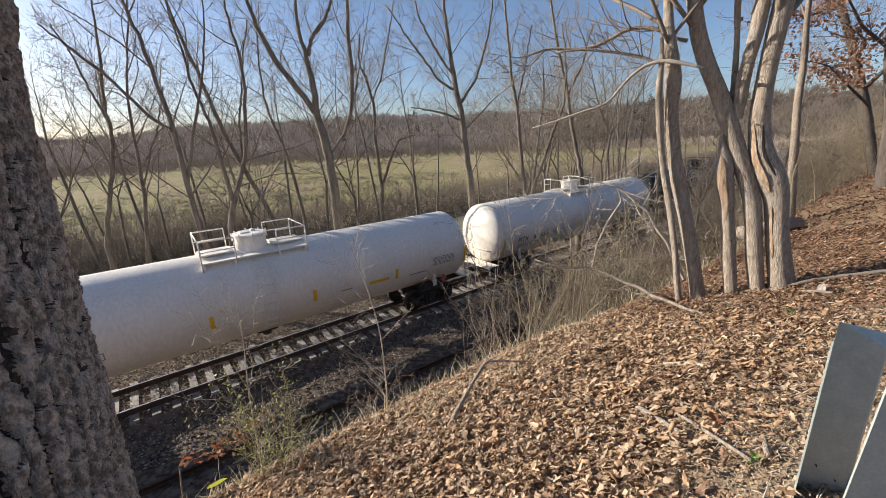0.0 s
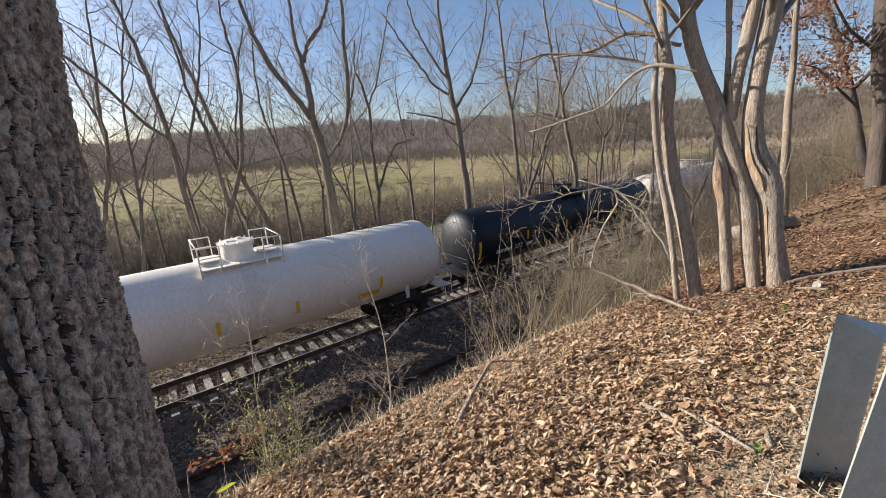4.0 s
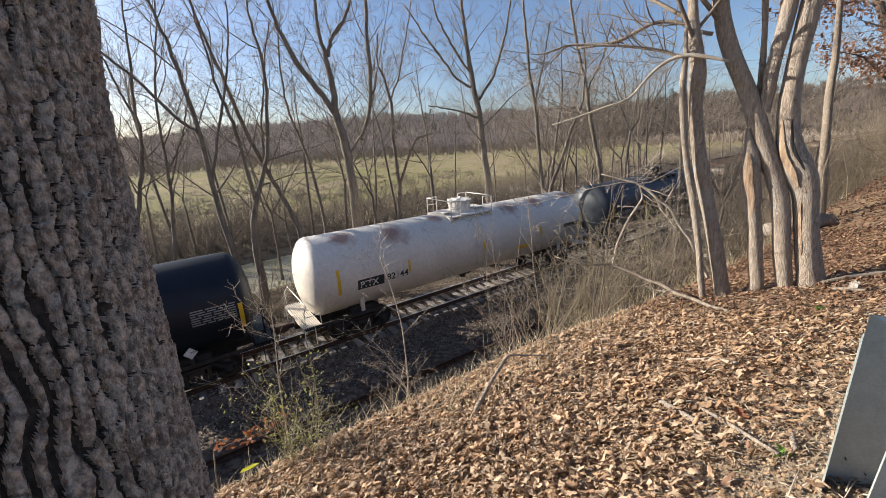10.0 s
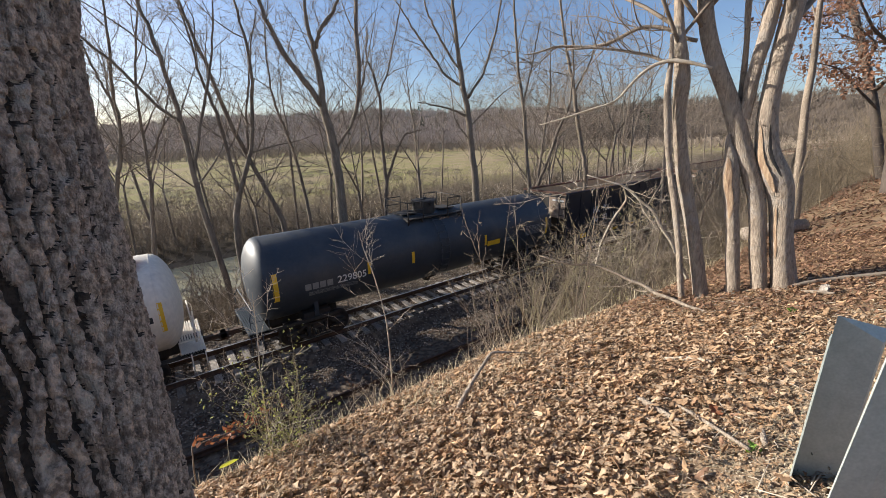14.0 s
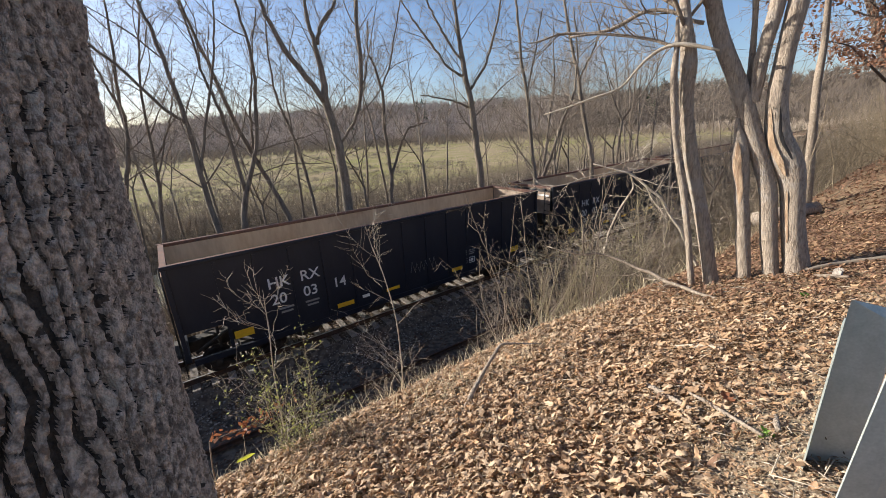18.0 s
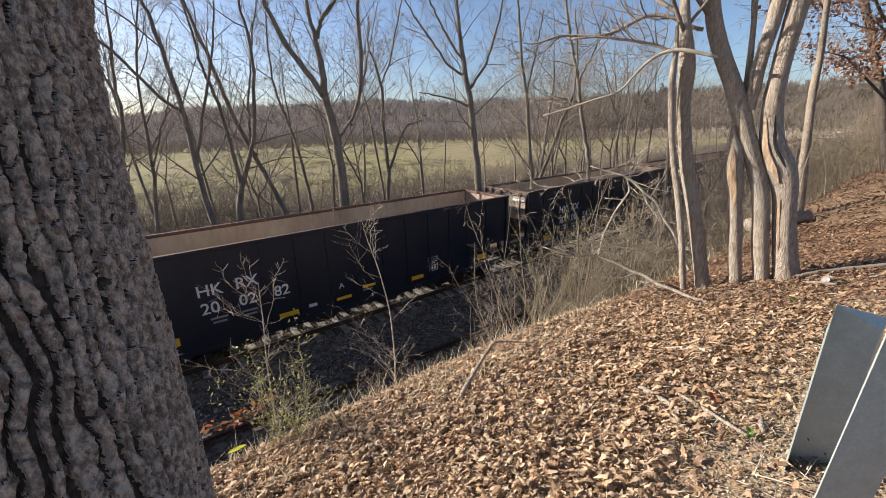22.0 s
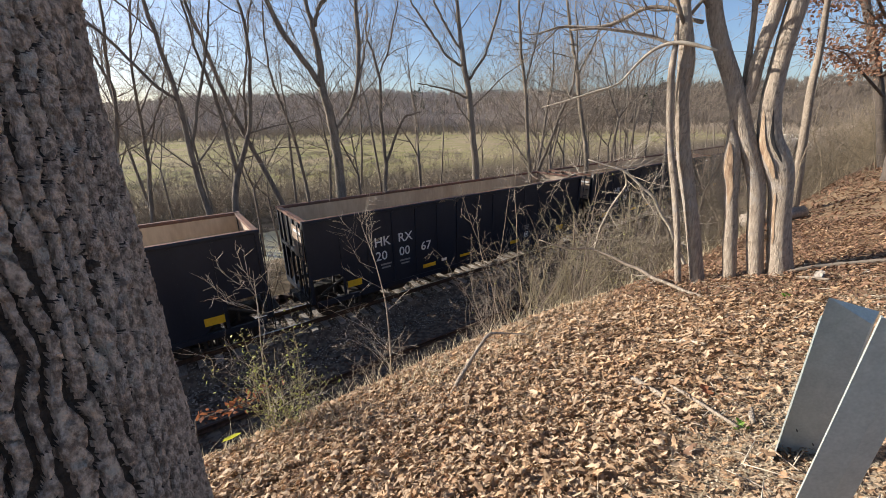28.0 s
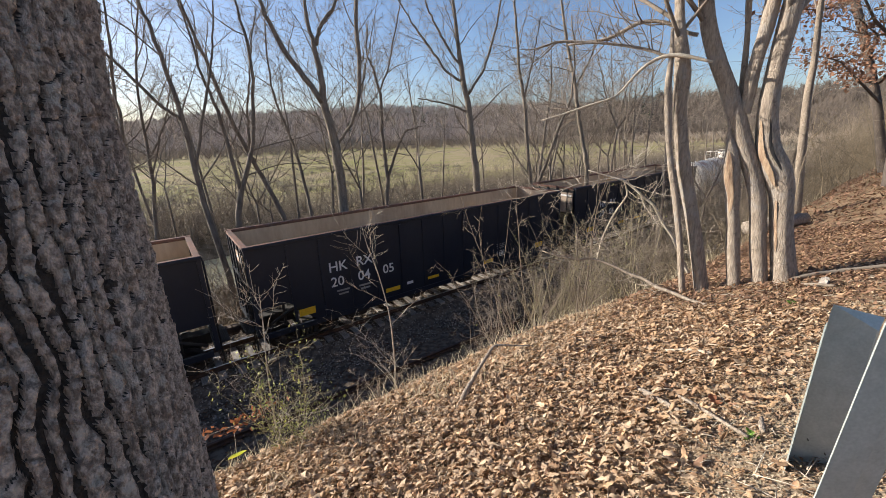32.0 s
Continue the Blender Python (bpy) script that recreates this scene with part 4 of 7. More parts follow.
t5 = tank_car("dark blue-grey tank car with white lettering and yellow stripes", 15.8, M_NAVY,
              [("bar", -6.22 + 0.27 * k, -6.0 + 0.27 * k, -11, -2, M_INKG) for k in range(4)] + [("text", "229805", -5.02, 10.5, 0.40, M_INKW), ("bar", 2.6, 3.45, -12, -3, M_YEL)]
              + data_table(-6.1, -4.2, -20, -14, M_INKG) + data_table(5.3, 6.7, -10, 8, M_INKG) + data_table(3.7, 4.6, -12, -4, M_INKG),
              dict(stripes=[(-7.2, 2, 0.2, 1.0), (-3.7, 0, 0.13, 0.48), (-1.65, 0, 0.13, 0.5), (2.48, 0, 0.13, 0.5), (7.0, 0, 0.15, 0.9)], dark=M_UNDER, walk=1.45, sill=M_UNDER))
place(t5, 76.8)
CODES = [("20", "03", "14"), ("20", "02", "82"), ("20", "00", "54"), ("20", "00", "67"), ("20", "04", "05"), ("20", "04", "11")]
STARTS = [85.5, 102.75, 120.2, 137.6, 154.75, 172.1]
for k, (code, s0) in enumerate(zip(CODES, STARTS)):
    place(hopper_car("empty black open-top coal hopper car with rusty rim", code, k), s0 + 8.0)
t6 = tank_car("dull white tank car at the rear of the train", 16.2, M_RUSTW, [], dict(stripes=[(-7.4, -10, 0.15, 0.8), (-3.0, -10, 0.13, 0.45), (3.0, -10, 0.13, 0.45)]))
place(t6, 190.4 + 8.1)
for car, s in train:
    car.matrix_world = pose(s, TRACK_Y, 0)


def motions():
    """The train rolls along the track at a steady speed; its wheels turn."""
    edge = 1.0 / FPS
    beats = [0.0, edge] + [float(k) for k in range(1, 32)] + [32.0 - edge, 32.0]
    for car, s in train:
        walk(car, [(t, pose(s - SPEED * t, TRACK_Y, 0)) for t in beats])
    rate = math.degrees(SPEED / WHEEL_R)
    for w in spin_list:
        x = w.location.x
        walk(w, [(t, pose(x, 0, WHEEL_R, 0, -rate * t % 360, 0)) for t in np.arange(0, 32.01, 4 / FPS)] + [(32.0, pose(x, 0, WHEEL_R, 0, -rate * 32.0 % 360, 0))])


# ---- woods ----
def unit(v):
    return v / (np.linalg.norm(v) + 1e-12)


def wander(rng, p, d, length, steps, bend, lift):
    """Points of a crooked branch that starts at p along d."""
    pts, q, d = [np.array(p, float)], np.array(p, float), unit(np.array(d, float))
    for _ in range(steps):
        d = unit(d + bend * rng.normal(size=3) + np.array((0, 0, lift)))
        q = q + d * length / steps
        pts.append(q)
    return np.array(pts)


def sprout(rng, shapes, pts, rad, level, count, ratio, depth, spread=0.75, lift=0.06, start=0.25, sides=(7, 5, 3, 3, 3), thin=0.0035, limbs=None, grow=0.95, keep=0.66, bend=0.16):
    """Side branches on a branch, level by level."""
    if level > depth:
        return
    L = np.linalg.norm(np.diff(pts, axis=0), axis=1).sum()
    for _ in range(count):
        u = start + (0.98 - start) * rng.random()
        k = u * (len(pts) - 1)
        i = min(int(k), len(pts) - 2)
        p = pts[i] + (pts[i + 1] - pts[i]) * (k - i)
        d = unit(pts[i + 1] - pts[i])
        side = rng.normal(size=3)
        side = unit(side - d * side.dot(d))
        ang = spread * (0.6 + 0.6 * rng.random())
        nd = d * math.cos(ang) + side * math.sin(ang)
        ln = L * ratio * (1.15 - 0.6 * u) * (0.7 + 0.6 * rng.random())
        r0 = max(thin, np.interp(k, range(len(rad)), rad) * (0.26 + 0.2 * rng.random()))
        steps = (6, 5, 3, 2)[min(level - 1, 3)]
        q = wander(rng, p, nd, ln, steps, bend + 0.015 * level, lift)
        rr = np.linspace(r0, max(thin * 0.7, r0 * 0.25), steps + 1)
        if limbs is not None and level == 1:
            limbs.append(Shape().tube(q, rr, 6, caps=False))
        else:
            shapes[min(level, len(shapes) - 1)].tube(q, rr, sides[min(level, 4)], caps=False)
        sprout(rng, shapes, q, rr, level + 1, max(2, int(count * keep)), min(0.6, ratio * grow), depth, spread, lift, 0.12, sides, thin, None, grow, keep, bend)


def ramify(rng, arms, crown, pts, rad, plan, thin, level=0):
    """Slender crooked side branches all along a stem; plan: count, length ratio, spread, bend, lift and steps for each order."""
    count, ratio, spread, bend, lift, steps = plan[level]
    L = np.linalg.norm(np.diff(pts, axis=0), axis=1).sum()
    turn = 6.283 * rng.random()
    for j in range(count):
        u = 0.04 + 0.94 * (j + rng.random()) / count
        k = u * (len(pts) - 1)
        i = min(int(k), len(pts) - 2)
        p = pts[i] + (pts[i + 1] - pts[i]) * (k - i)
        d = unit(pts[i + 1] - pts[i])
        e1 = unit(np.cross(d, (0.31, 0.57, 0.76)))
        e2 = np.cross(d, e1)
        turn += 2.4 + 0.5 * rng.normal()
        side = e1 * math.cos(turn) + e2 * math.sin(turn)
        ang = spread * (0.65 + 0.6 * rng.random())
        ln = L * ratio * (1.15 - 0.65 * u) * (0.45 + 0.9 * rng.random())
        r0 = max(thin, min(float(np.interp(k, range(len(rad)), rad)) * 0.6, ln * 0.0085))
        q = wander(rng, p, d * math.cos(ang) + side * math.sin(ang), ln, steps, bend, lift)
        rr = np.linspace(r0, thin * 0.55, steps + 1)
        if arms is not None and level == 0:
            arms.append(Shape().tube(q, rr, 5, caps=False))
        else:
            crown.tube(q, rr, 3, caps=False)
        if level + 1 < len(plan):
            ramify(rng, None, crown, q, rr, plan, thin, level + 1)


def control(rows, n=26):
    """A smooth line and its radii through control points (x, y, z, radius)."""
    r = np.array(rows, float)
    t = np.linspace(0, len(r) - 1, n)
    out = np.stack([np.interp(t, range(len(r)), r[:, k]) for k in range(4)], -1)
    sm = out.copy()
    sm[1:-1] = (out[:-2] + 2 * out[1:-1] + out[2:]) / 4
    return sm[:, :3], sm[:, 3]


def bare_tree(name, label, x, y, height, r, lean, seed, fork=0.4, limbs=9, bark=None, group="bare trees beyond the track"):
    """A leafless tree: a tapered crooked trunk that forks, limbs and a crown of fine twigs."""
    rng = np.random.default_rng(seed)
    t = thing(name, label, "tree", (x, y, float(ground_z(x, y)) - 0.15), group)
    trunk, crown, arms = Shape(), Shape(), []
    th = math.atan2(y, x)
    left = np.array((-math.sin(th), math.cos(th), 0))
    d0 = np.array((0, 0, 1.0)) + left * lean
    fh = height * fork
    low = wander(rng, (0, 0, 0), d0, fh, 6, 0.035, 0.03)
    rl = np.linspace(r * 1.15, r * 0.8, 7)
    rl[0] = r * 1.5
    trunk.tube(low, rl, 9, wob=0.12, rng=rng)
    n = 2 if fork < 0.6 else 1
    for k in range(n):
        if n == 2:
            dd = unit(low[-1] - low[-2]) + (left * 0.35 + rng.normal(size=3) * 0.12) * (1 if k else -1)
        else:
            dd = low[-1] - low[-2]
        main = wander(rng, low[-1], dd, height - fh, 9, 0.07, 0.05)
        rm = r * (0.78 if n == 1 else 0.62) * np.linspace(1, 0.05, 10) ** 1.35
        if k == 0:
            trunk.tube(main, rm, 8, caps=False)
        else:
            arms.append(Shape().tube(main, rm, 8, caps=False))
        ramify(rng, arms, crown, main, rm, [(limbs, 0.50, 0.75, 0.12, 0.05, 7), (8, 0.42, 0.85, 0.20, 0.02, 4), (4, 0.42, 0.85, 0.26, 0.012, 2)], 0.0085)
    ramify(rng, arms, crown, low[2:], rl[2:] * 0.5, [(4, 0.40, 0.95, 0.14, 0.04, 6), (7, 0.42, 0.85, 0.20, 0.02, 4), (3, 0.42, 0.85, 0.26, 0.012, 2)], 0.0085)
    bk = bark or M_BARK
    part("trunk", trunk, bk, t)
    for arm in arms:
        part("limb", arm, bk, t)
    tagged(part("crown", crown, M_FINE, t), kind="stuff")
    return t


def az_of(px):
    return radians(float(np.interp(px, (-300, 147, 424, 774, 1093, 1464, 1800), (118, 95, 80, 54, 30, 10, -2))))


WOODS = [
    ("tall forked tree with a smooth tan-grey trunk beyond the track", M_BARK, [
        ("trunk", [(7.44, 18.56, 3.80, 0.286), (7.43, 18.57, 5.63, 0.264), (7.34, 18.60, 7.23, 0.244), (7.20, 18.66, 8.26, 0.226), (7.07, 18.71, 9.05, 0.196), (7.08, 18.70, 10.22, 0.154), (6.97, 18.74, 11.34, 0.125), (6.77, 18.82, 12.28, 0.098), (6.78, 18.81, 13.49, 0.072), (6.83, 18.79, 15.30, 0.047)]),
        ("limb", [(7.06, 18.71, 9.00, 0.170), (6.28, 18.99, 10.21, 0.152), (5.63, 19.19, 11.29, 0.135), (5.21, 19.31, 12.42, 0.107), (5.03, 19.36, 13.14, 0.094), (4.73, 19.43, 14.48, 0.068), (4.41, 19.51, 16.09, 0.033)]),
        ("limb", [(7.00, 18.73, 11.39, 0.100), (7.29, 18.62, 12.20, 0.099), (7.84, 18.40, 12.81, 0.087), (8.18, 18.25, 13.57, 0.074), (8.88, 17.92, 15.45, 0.036)]),
        ("limb", [(7.52, 18.53, 7.10, 0.068), (8.13, 18.27, 7.96, 0.081), (8.56, 18.07, 9.04, 0.107), (8.74, 17.99, 10.49, 0.117), (8.70, 18.00, 11.75, 0.115), (8.78, 17.97, 12.95, 0.100), (8.81, 17.95, 14.64, 0.073), (9.12, 17.80, 16.64, 0.035)]),
    ]),
    ("upright leafless tree with a spreading crown beyond the track", M_BARK, [
        ("trunk", [(15.28, 17.18, 3.59, 0.235), (15.21, 17.25, 5.08, 0.231), (15.01, 17.42, 7.39, 0.208), (14.89, 17.52, 8.86, 0.188), (14.64, 17.73, 10.56, 0.153), (14.51, 17.84, 11.91, 0.135), (14.41, 17.92, 13.18, 0.103), (14.27, 18.03, 15.25, 0.071), (14.20, 18.09, 17.60, 0.041)]),
        ("limb", [(14.90, 17.52, 9.44, 0.093), (15.52, 16.97, 10.52, 0.076), (15.86, 16.66, 11.84, 0.075), (16.11, 16.41, 13.23, 0.058), (16.28, 16.24, 15.10, 0.042)]),
        ("limb", [(14.78, 17.62, 9.96, 0.093), (13.99, 18.25, 10.58, 0.077), (13.22, 18.82, 11.95, 0.075), (12.59, 19.25, 12.97, 0.059), (11.88, 19.69, 14.30, 0.029)]),
        ("limb", [(14.60, 17.77, 10.81, 0.076), (13.88, 18.34, 12.20, 0.075), (13.31, 18.75, 13.52, 0.059), (13.00, 18.97, 15.04, 0.043)]),
        ("limb", [(14.82, 17.58, 8.51, 0.079), (14.19, 18.10, 8.88, 0.063), (13.57, 18.57, 9.08, 0.047), (12.68, 19.19, 9.31, 0.031)]),
    ]),
    ("thin dark double-stemmed tree by the creek", M_DARK, [
        ("trunk", [(11.74, 22.07, 2.87, 0.183), (11.93, 21.97, 4.92, 0.160), (11.80, 22.04, 7.34, 0.138), (11.91, 21.98, 9.59, 0.118), (11.61, 22.14, 11.09, 0.099), (11.29, 22.30, 11.91, 0.065), (11.46, 22.21, 13.49, 0.048)]),
        ("limb", [(11.92, 21.97, 4.74, 0.125), (12.61, 21.58, 6.75, 0.105), (13.07, 21.31, 7.64, 0.087), (13.95, 20.74, 7.88, 0.052)]),
        ("limb", [(11.85, 22.01, 9.96, 0.067), (12.46, 21.67, 11.47, 0.066), (12.83, 21.45, 13.22, 0.048), (13.34, 21.14, 15.43, 0.031)]),
    ]),
    ("dark leaning tree with long crooked limbs", M_DARK, [
        ("trunk", [(2.08, 19.89, -0.49, 0.193), (1.81, 19.92, 2.75, 0.182), (1.51, 19.94, 5.32, 0.160), (1.51, 19.94, 7.62, 0.130), (1.35, 19.95, 9.59, 0.113), (1.10, 19.97, 11.53, 0.097), (0.90, 19.98, 12.29, 0.084), (0.71, 19.98, 13.33, 0.061), (0.44, 19.99, 14.95, 0.039)]),
        ("limb", [(1.49, 19.94, 6.00, 0.097), (1.93, 19.90, 7.61, 0.084), (2.58, 19.83, 9.63, 0.070), (2.91, 19.78, 10.69, 0.058), (3.25, 19.73, 12.17, 0.046), (3.44, 19.70, 13.75, 0.033)]),
        ("limb", [(1.42, 19.95, 8.31, 0.093), (0.81, 19.98, 8.84, 0.090), (-0.13, 20.00, 10.21, 0.074), (-1.10, 19.97, 11.27, 0.060), (-1.70, 19.93, 11.90, 0.038)]),
    ]),
    ("dark forked tree leaning over the track bed", M_DARK, [
        ("trunk", [(2.85, 20.80, 3.13, 0.207), (3.09, 20.77, 4.60, 0.190), (3.86, 20.64, 6.57, 0.134), (4.09, 20.60, 7.10, 0.120), (4.51, 20.51, 9.53, 0.103), (4.62, 20.48, 11.41, 0.088), (4.36, 20.54, 12.68, 0.073), (4.33, 20.55, 14.15, 0.047), (4.43, 20.52, 15.92, 0.034)]),
        ("limb", [(3.26, 20.74, 5.02, 0.135), (3.09, 20.77, 7.29, 0.117), (2.90, 20.80, 8.87, 0.101), (2.54, 20.84, 10.40, 0.073), (2.41, 20.86, 11.89, 0.059), (2.18, 20.88, 13.66, 0.034)]),
    ]),
    ("leaning dark-barked tree beyond the track", M_DARK, [
        ("trunk", [(5.27, 21.36, 3.08, 0.197), (5.07, 21.41, 3.95, 0.179), (4.38, 21.56, 5.90, 0.157), (3.62, 21.70, 7.97, 0.136), (3.22, 21.76, 9.98, 0.117), (2.76, 21.82, 11.68, 0.100), (2.49, 21.86, 12.95, 0.073), (2.21, 21.89, 14.54, 0.047), (1.98, 21.91, 16.20, 0.034)]),
        ("limb", [(4.09, 21.61, 6.66, 0.084), (4.34, 21.56, 8.89, 0.068), (4.79, 21.47, 11.12, 0.053), (5.34, 21.34, 13.24, 0.039)]),
    ]),
    ("slim crooked tree beyond the track", M_DARK, [
        ("trunk", [(7.44, 23.86, 3.20, 0.139), (7.35, 23.89, 4.08, 0.120), (7.13, 23.96, 6.26, 0.117), (6.72, 24.08, 8.13, 0.097), (6.32, 24.19, 9.60, 0.079), (6.25, 24.20, 11.64, 0.061), (6.47, 24.15, 14.05, 0.044)]),
    ]),
    ("slender leafless tree by the creek", M_DARK, [
        ("trunk", [(-0.64, 22.99, 1.88, 0.139), (-0.47, 22.99, 2.91, 0.124), (-0.01, 23.00, 5.90, 0.106), (0.13, 23.00, 8.70, 0.076), (0.36, 22.99, 10.76, 0.062), (0.94, 22.98, 12.99, 0.048), (1.14, 22.97, 14.86, 0.035)]),
        ("limb", [(0.07, 23.00, 6.70, 0.066), (1.02, 22.97, 8.43, 0.052), (1.62, 22.94, 10.38, 0.039)]),
    ]),
    ("crooked leafless tree by the creek", M_DARK, [
        ("trunk", [(-1.81, 21.92, 3.71, 0.136), (-1.33, 21.96, 5.39, 0.122), (-1.00, 21.97, 6.56, 0.121), (-0.63, 21.99, 8.01, 0.096), (-0.57, 21.99, 9.71, 0.081), (-0.30, 22.00, 11.40, 0.068), (-0.12, 22.00, 13.38, 0.044), (0.06, 22.00, 15.23, 0.032)]),
        ("limb", [(-0.59, 21.99, 8.84, 0.059), (-0.94, 21.98, 10.11, 0.057), (-1.17, 21.97, 11.30, 0.044), (-1.55, 21.94, 12.39, 0.032)]),
    ]),
    ("pale slender tree beyond the track", M_BARK, [
        ("trunk", [(18.22, 15.62, 3.94, 0.137), (18.13, 15.73, 4.85, 0.135), (17.85, 16.04, 8.82, 0.113), (17.61, 16.31, 10.88, 0.094), (17.44, 16.48, 13.42, 0.076), (17.25, 16.68, 15.65, 0.044)]),
        ("limb", [(17.82, 16.07, 9.06, 0.064), (18.11, 15.74, 11.07, 0.047), (18.33, 15.49, 13.22, 0.030)]),
    ]),
    ("leaning dark tree near the track", M_DARK, [
        ("trunk", [(19.97, 16.65, 3.65, 0.147), (20.08, 16.51, 4.45, 0.146), (20.44, 16.07, 6.14, 0.124), (20.71, 15.72, 7.61, 0.104), (21.06, 15.24, 9.07, 0.084), (21.11, 15.17, 11.21, 0.066), (20.92, 15.44, 13.54, 0.048)]),
    ]),
    ("straight leafless tree further along the creek", M_BARK, [
        ("trunk", [(22.61, 14.76, 4.65, 0.164), (22.39, 15.08, 6.41, 0.144), (22.16, 15.41, 8.12, 0.141), (21.93, 15.75, 10.41, 0.121), (21.58, 16.22, 12.61, 0.101), (21.29, 16.60, 15.00, 0.066), (21.09, 16.85, 17.51, 0.032)]),
        ("limb", [(22.00, 15.65, 9.77, 0.069), (22.46, 14.98, 11.59, 0.050), (22.69, 14.62, 13.60, 0.032)]),
    ]),
]


def traced_tree(label, bark, stems, seed):
    """A leafless tree whose trunk and main limbs follow given lines, with fine branches grown on them."""
    x, y, z0, r0 = stems[0][1][0]
    zg = float(ground_z(x, y))
    t = thing("tree", label, "tree", (x, y, zg - 0.15), "bare trees beyond the track")
    rng = np.random.default_rng(seed)
    crown = Shape()
    for i, (nm, rows) in enumerate(stems):
        rows = [(a - x, b - y, c - zg + 0.15, r * (0.74 if bark is M_DARK else 0.86)) for a, b, c, r in rows]
        if i == 0:
            rows = [(0, 0, 0, r0 * 1.4)] + rows
        p, r = control(rows, 30 if i == 0 else 22)
        p = p + rng.normal(size=p.shape) * 0.02
        part(nm, Shape().tube(p, r, 9 if i == 0 else 7, wob=0.12, rng=rng), bark, t)
        k = len(p) // 4 if i == 0 else 2
        arms = []
        plan = [(19 if i == 0 else 13, 0.34 if i == 0 else 0.42, 0.80, 0.12, 0.045, 8), (8, 0.46, 0.85, 0.18, 0.02, 5), (4, 0.50, 0.85, 0.24, 0.015, 3)]
        ramify(rng, arms, crown, p[k:], r[k:], plan, 0.0056)
        for arm in arms:
            part("branch", arm, bark, t)
    tagged(part("crown", crown, M_FINE, t), kind="stuff")
    return t


for k, (label, bark, stems) in enumerate(WOODS):
    traced_tree(label, bark, stems, 100 + k)
# slimmer trees further back, a few shapes copied
kinds = [bare_tree("tree", "slender leafless tree on the creek bank", 33 * math.cos(az_of(px)), 33 * math.sin(az_of(px)), 17, 0.10, 0.05, 300 + px, fork, 13, M_DARK) for px, fork in ((150, 0.62), (430, 0.35), (740, 0.62), (1090, 0.45))]
rng = random.Random(5)
for k in range(42):
    a = az_of(-150 + 1900 * (k + rng.random()) / 42)
    dist = rng.choice([24, 28, 31, 36, 39, 42, 46]) + 3 * rng.random()
    x, y = dist * math.cos(a), dist * math.sin(a)
    if abs(y - TRACK_Y) < 5 or y < 9:
        y = TRACK_Y + 6 + 3 * rng.random()
        x = dist
    copy_thing(kinds[k % 4], Matrix.Translation((x, y, float(ground_z(x, y)) - 0.15)) @ pose(0, 0, 0, rng.uniform(-6, 6), rng.uniform(-6, 6), rng.uniform(0, 360)) @ Matrix.Scale(rng.uniform(0.75, 1.15), 4))


for k in range(13):
    x, y = 30 + 4.2 * k + 4 * rng.random(), TRACK_Y + 4.5 + 9 * rng.random()
    copy_thing(kinds[k % 4], Matrix.Translation((x, y, float(ground_z(x, y)) - 0.15)) @ pose(0, 0, 0, rng.uniform(-6, 6), rng.uniform(-6, 6), rng.uniform(0, 360)) @ Matrix.Scale(rng.uniform(0.7, 1.0), 4))
for k in range(3):
    x, y = 12.5 + 2.6 * k + 1.5 * rng.random(), 3.4 - 0.2 * k + 3.5 * rng.random()
    copy_thing(kinds[k % 4], Matrix.Translation((x, y, float(ground_z(x, y)) - 0.15)) @ pose(0, 0, 0, rng.uniform(-3, 3), rng.uniform(-3, 3), rng.uniform(0, 360)) @ Matrix.Scale(rng.uniform(0.38, 0.55), 4))


def brush(name, label, spots, hmin, hmax, seed, material, r0=0.012, twigs=3):
    """A thicket of thin crooked stems with side twigs, as one mass."""
    rg = np.random.default_rng(seed)
    s = Shape()
    for x, y in spots:
        z = float(ground_z(x, y)) - 0.05
        h = hmin + (hmax - hmin) * rg.random() ** 1.6
        q = wander(rg, (x, y, z), (0.3 * rg.normal(), 0.3 * rg.normal(), 1), h, 4, 0.2, 0.03)
        s.tube(q, np.linspace(r0, r0 * 0.3, 5) * (0.5 + rg.random()), 3, caps=False)
        for _ in range(twigs):
            i = rg.integers(1, 4)
            s.tube(wander(rg, q[i], 1.3 * rg.normal(size=3) + np.array((0, 0, 0.7)), h * (0.2 + 0.3 * rg.random()), 1, 0.2, 0.05), (r0 * 0.45, r0 * 0.2), 3, caps=False)
    return tagged(part(name, s, material, None), label, "brush", kind="stuff")


rg = np.random.default_rng(7)
spots, tall = [], []
for _ in range(4600):
    a = az_of(-200 + 2000 * rg.random())
    y = 18.2 + 34 * rg.random()
    x = y / math.tan(a) if a > 0.15 else 60
    if x < 110 and abs(y - 35.0 - 0.05 * x) > 5.2 and not (2.5 < x < 10 and 19 < y < 31 and rg.random() < 0.75):
        (tall if len(spots) > 3600 else spots).append((x, y))
brush("brush", "tangled leafless undergrowth along the creek", spots, 1.0, 4.2, 8, M_UNDERG, 0.022, 12)
brush("brush", "thin leafless saplings crowding the creek bank", tall, 3.0, 7.0, 9, M_FINE, 0.024, 18)


rg = np.random.default_rng(71)
brush("brush", "leafless brush between the bank and the track", [(11 + 26 * rg.random(), 7.2 + 4.0 * rg.random()) for _ in range(420)], 1.8, 4.6, 72, M_FINE, 0.012, 11)
brush("brush", "leafless thicket beside the far stretch of track", [(22 + 50 * rg.random(), 18.4 + 6.0 * rg.random()) for _ in range(420)], 2.5, 6.5, 73, M_UNDERG, 0.018, 13)


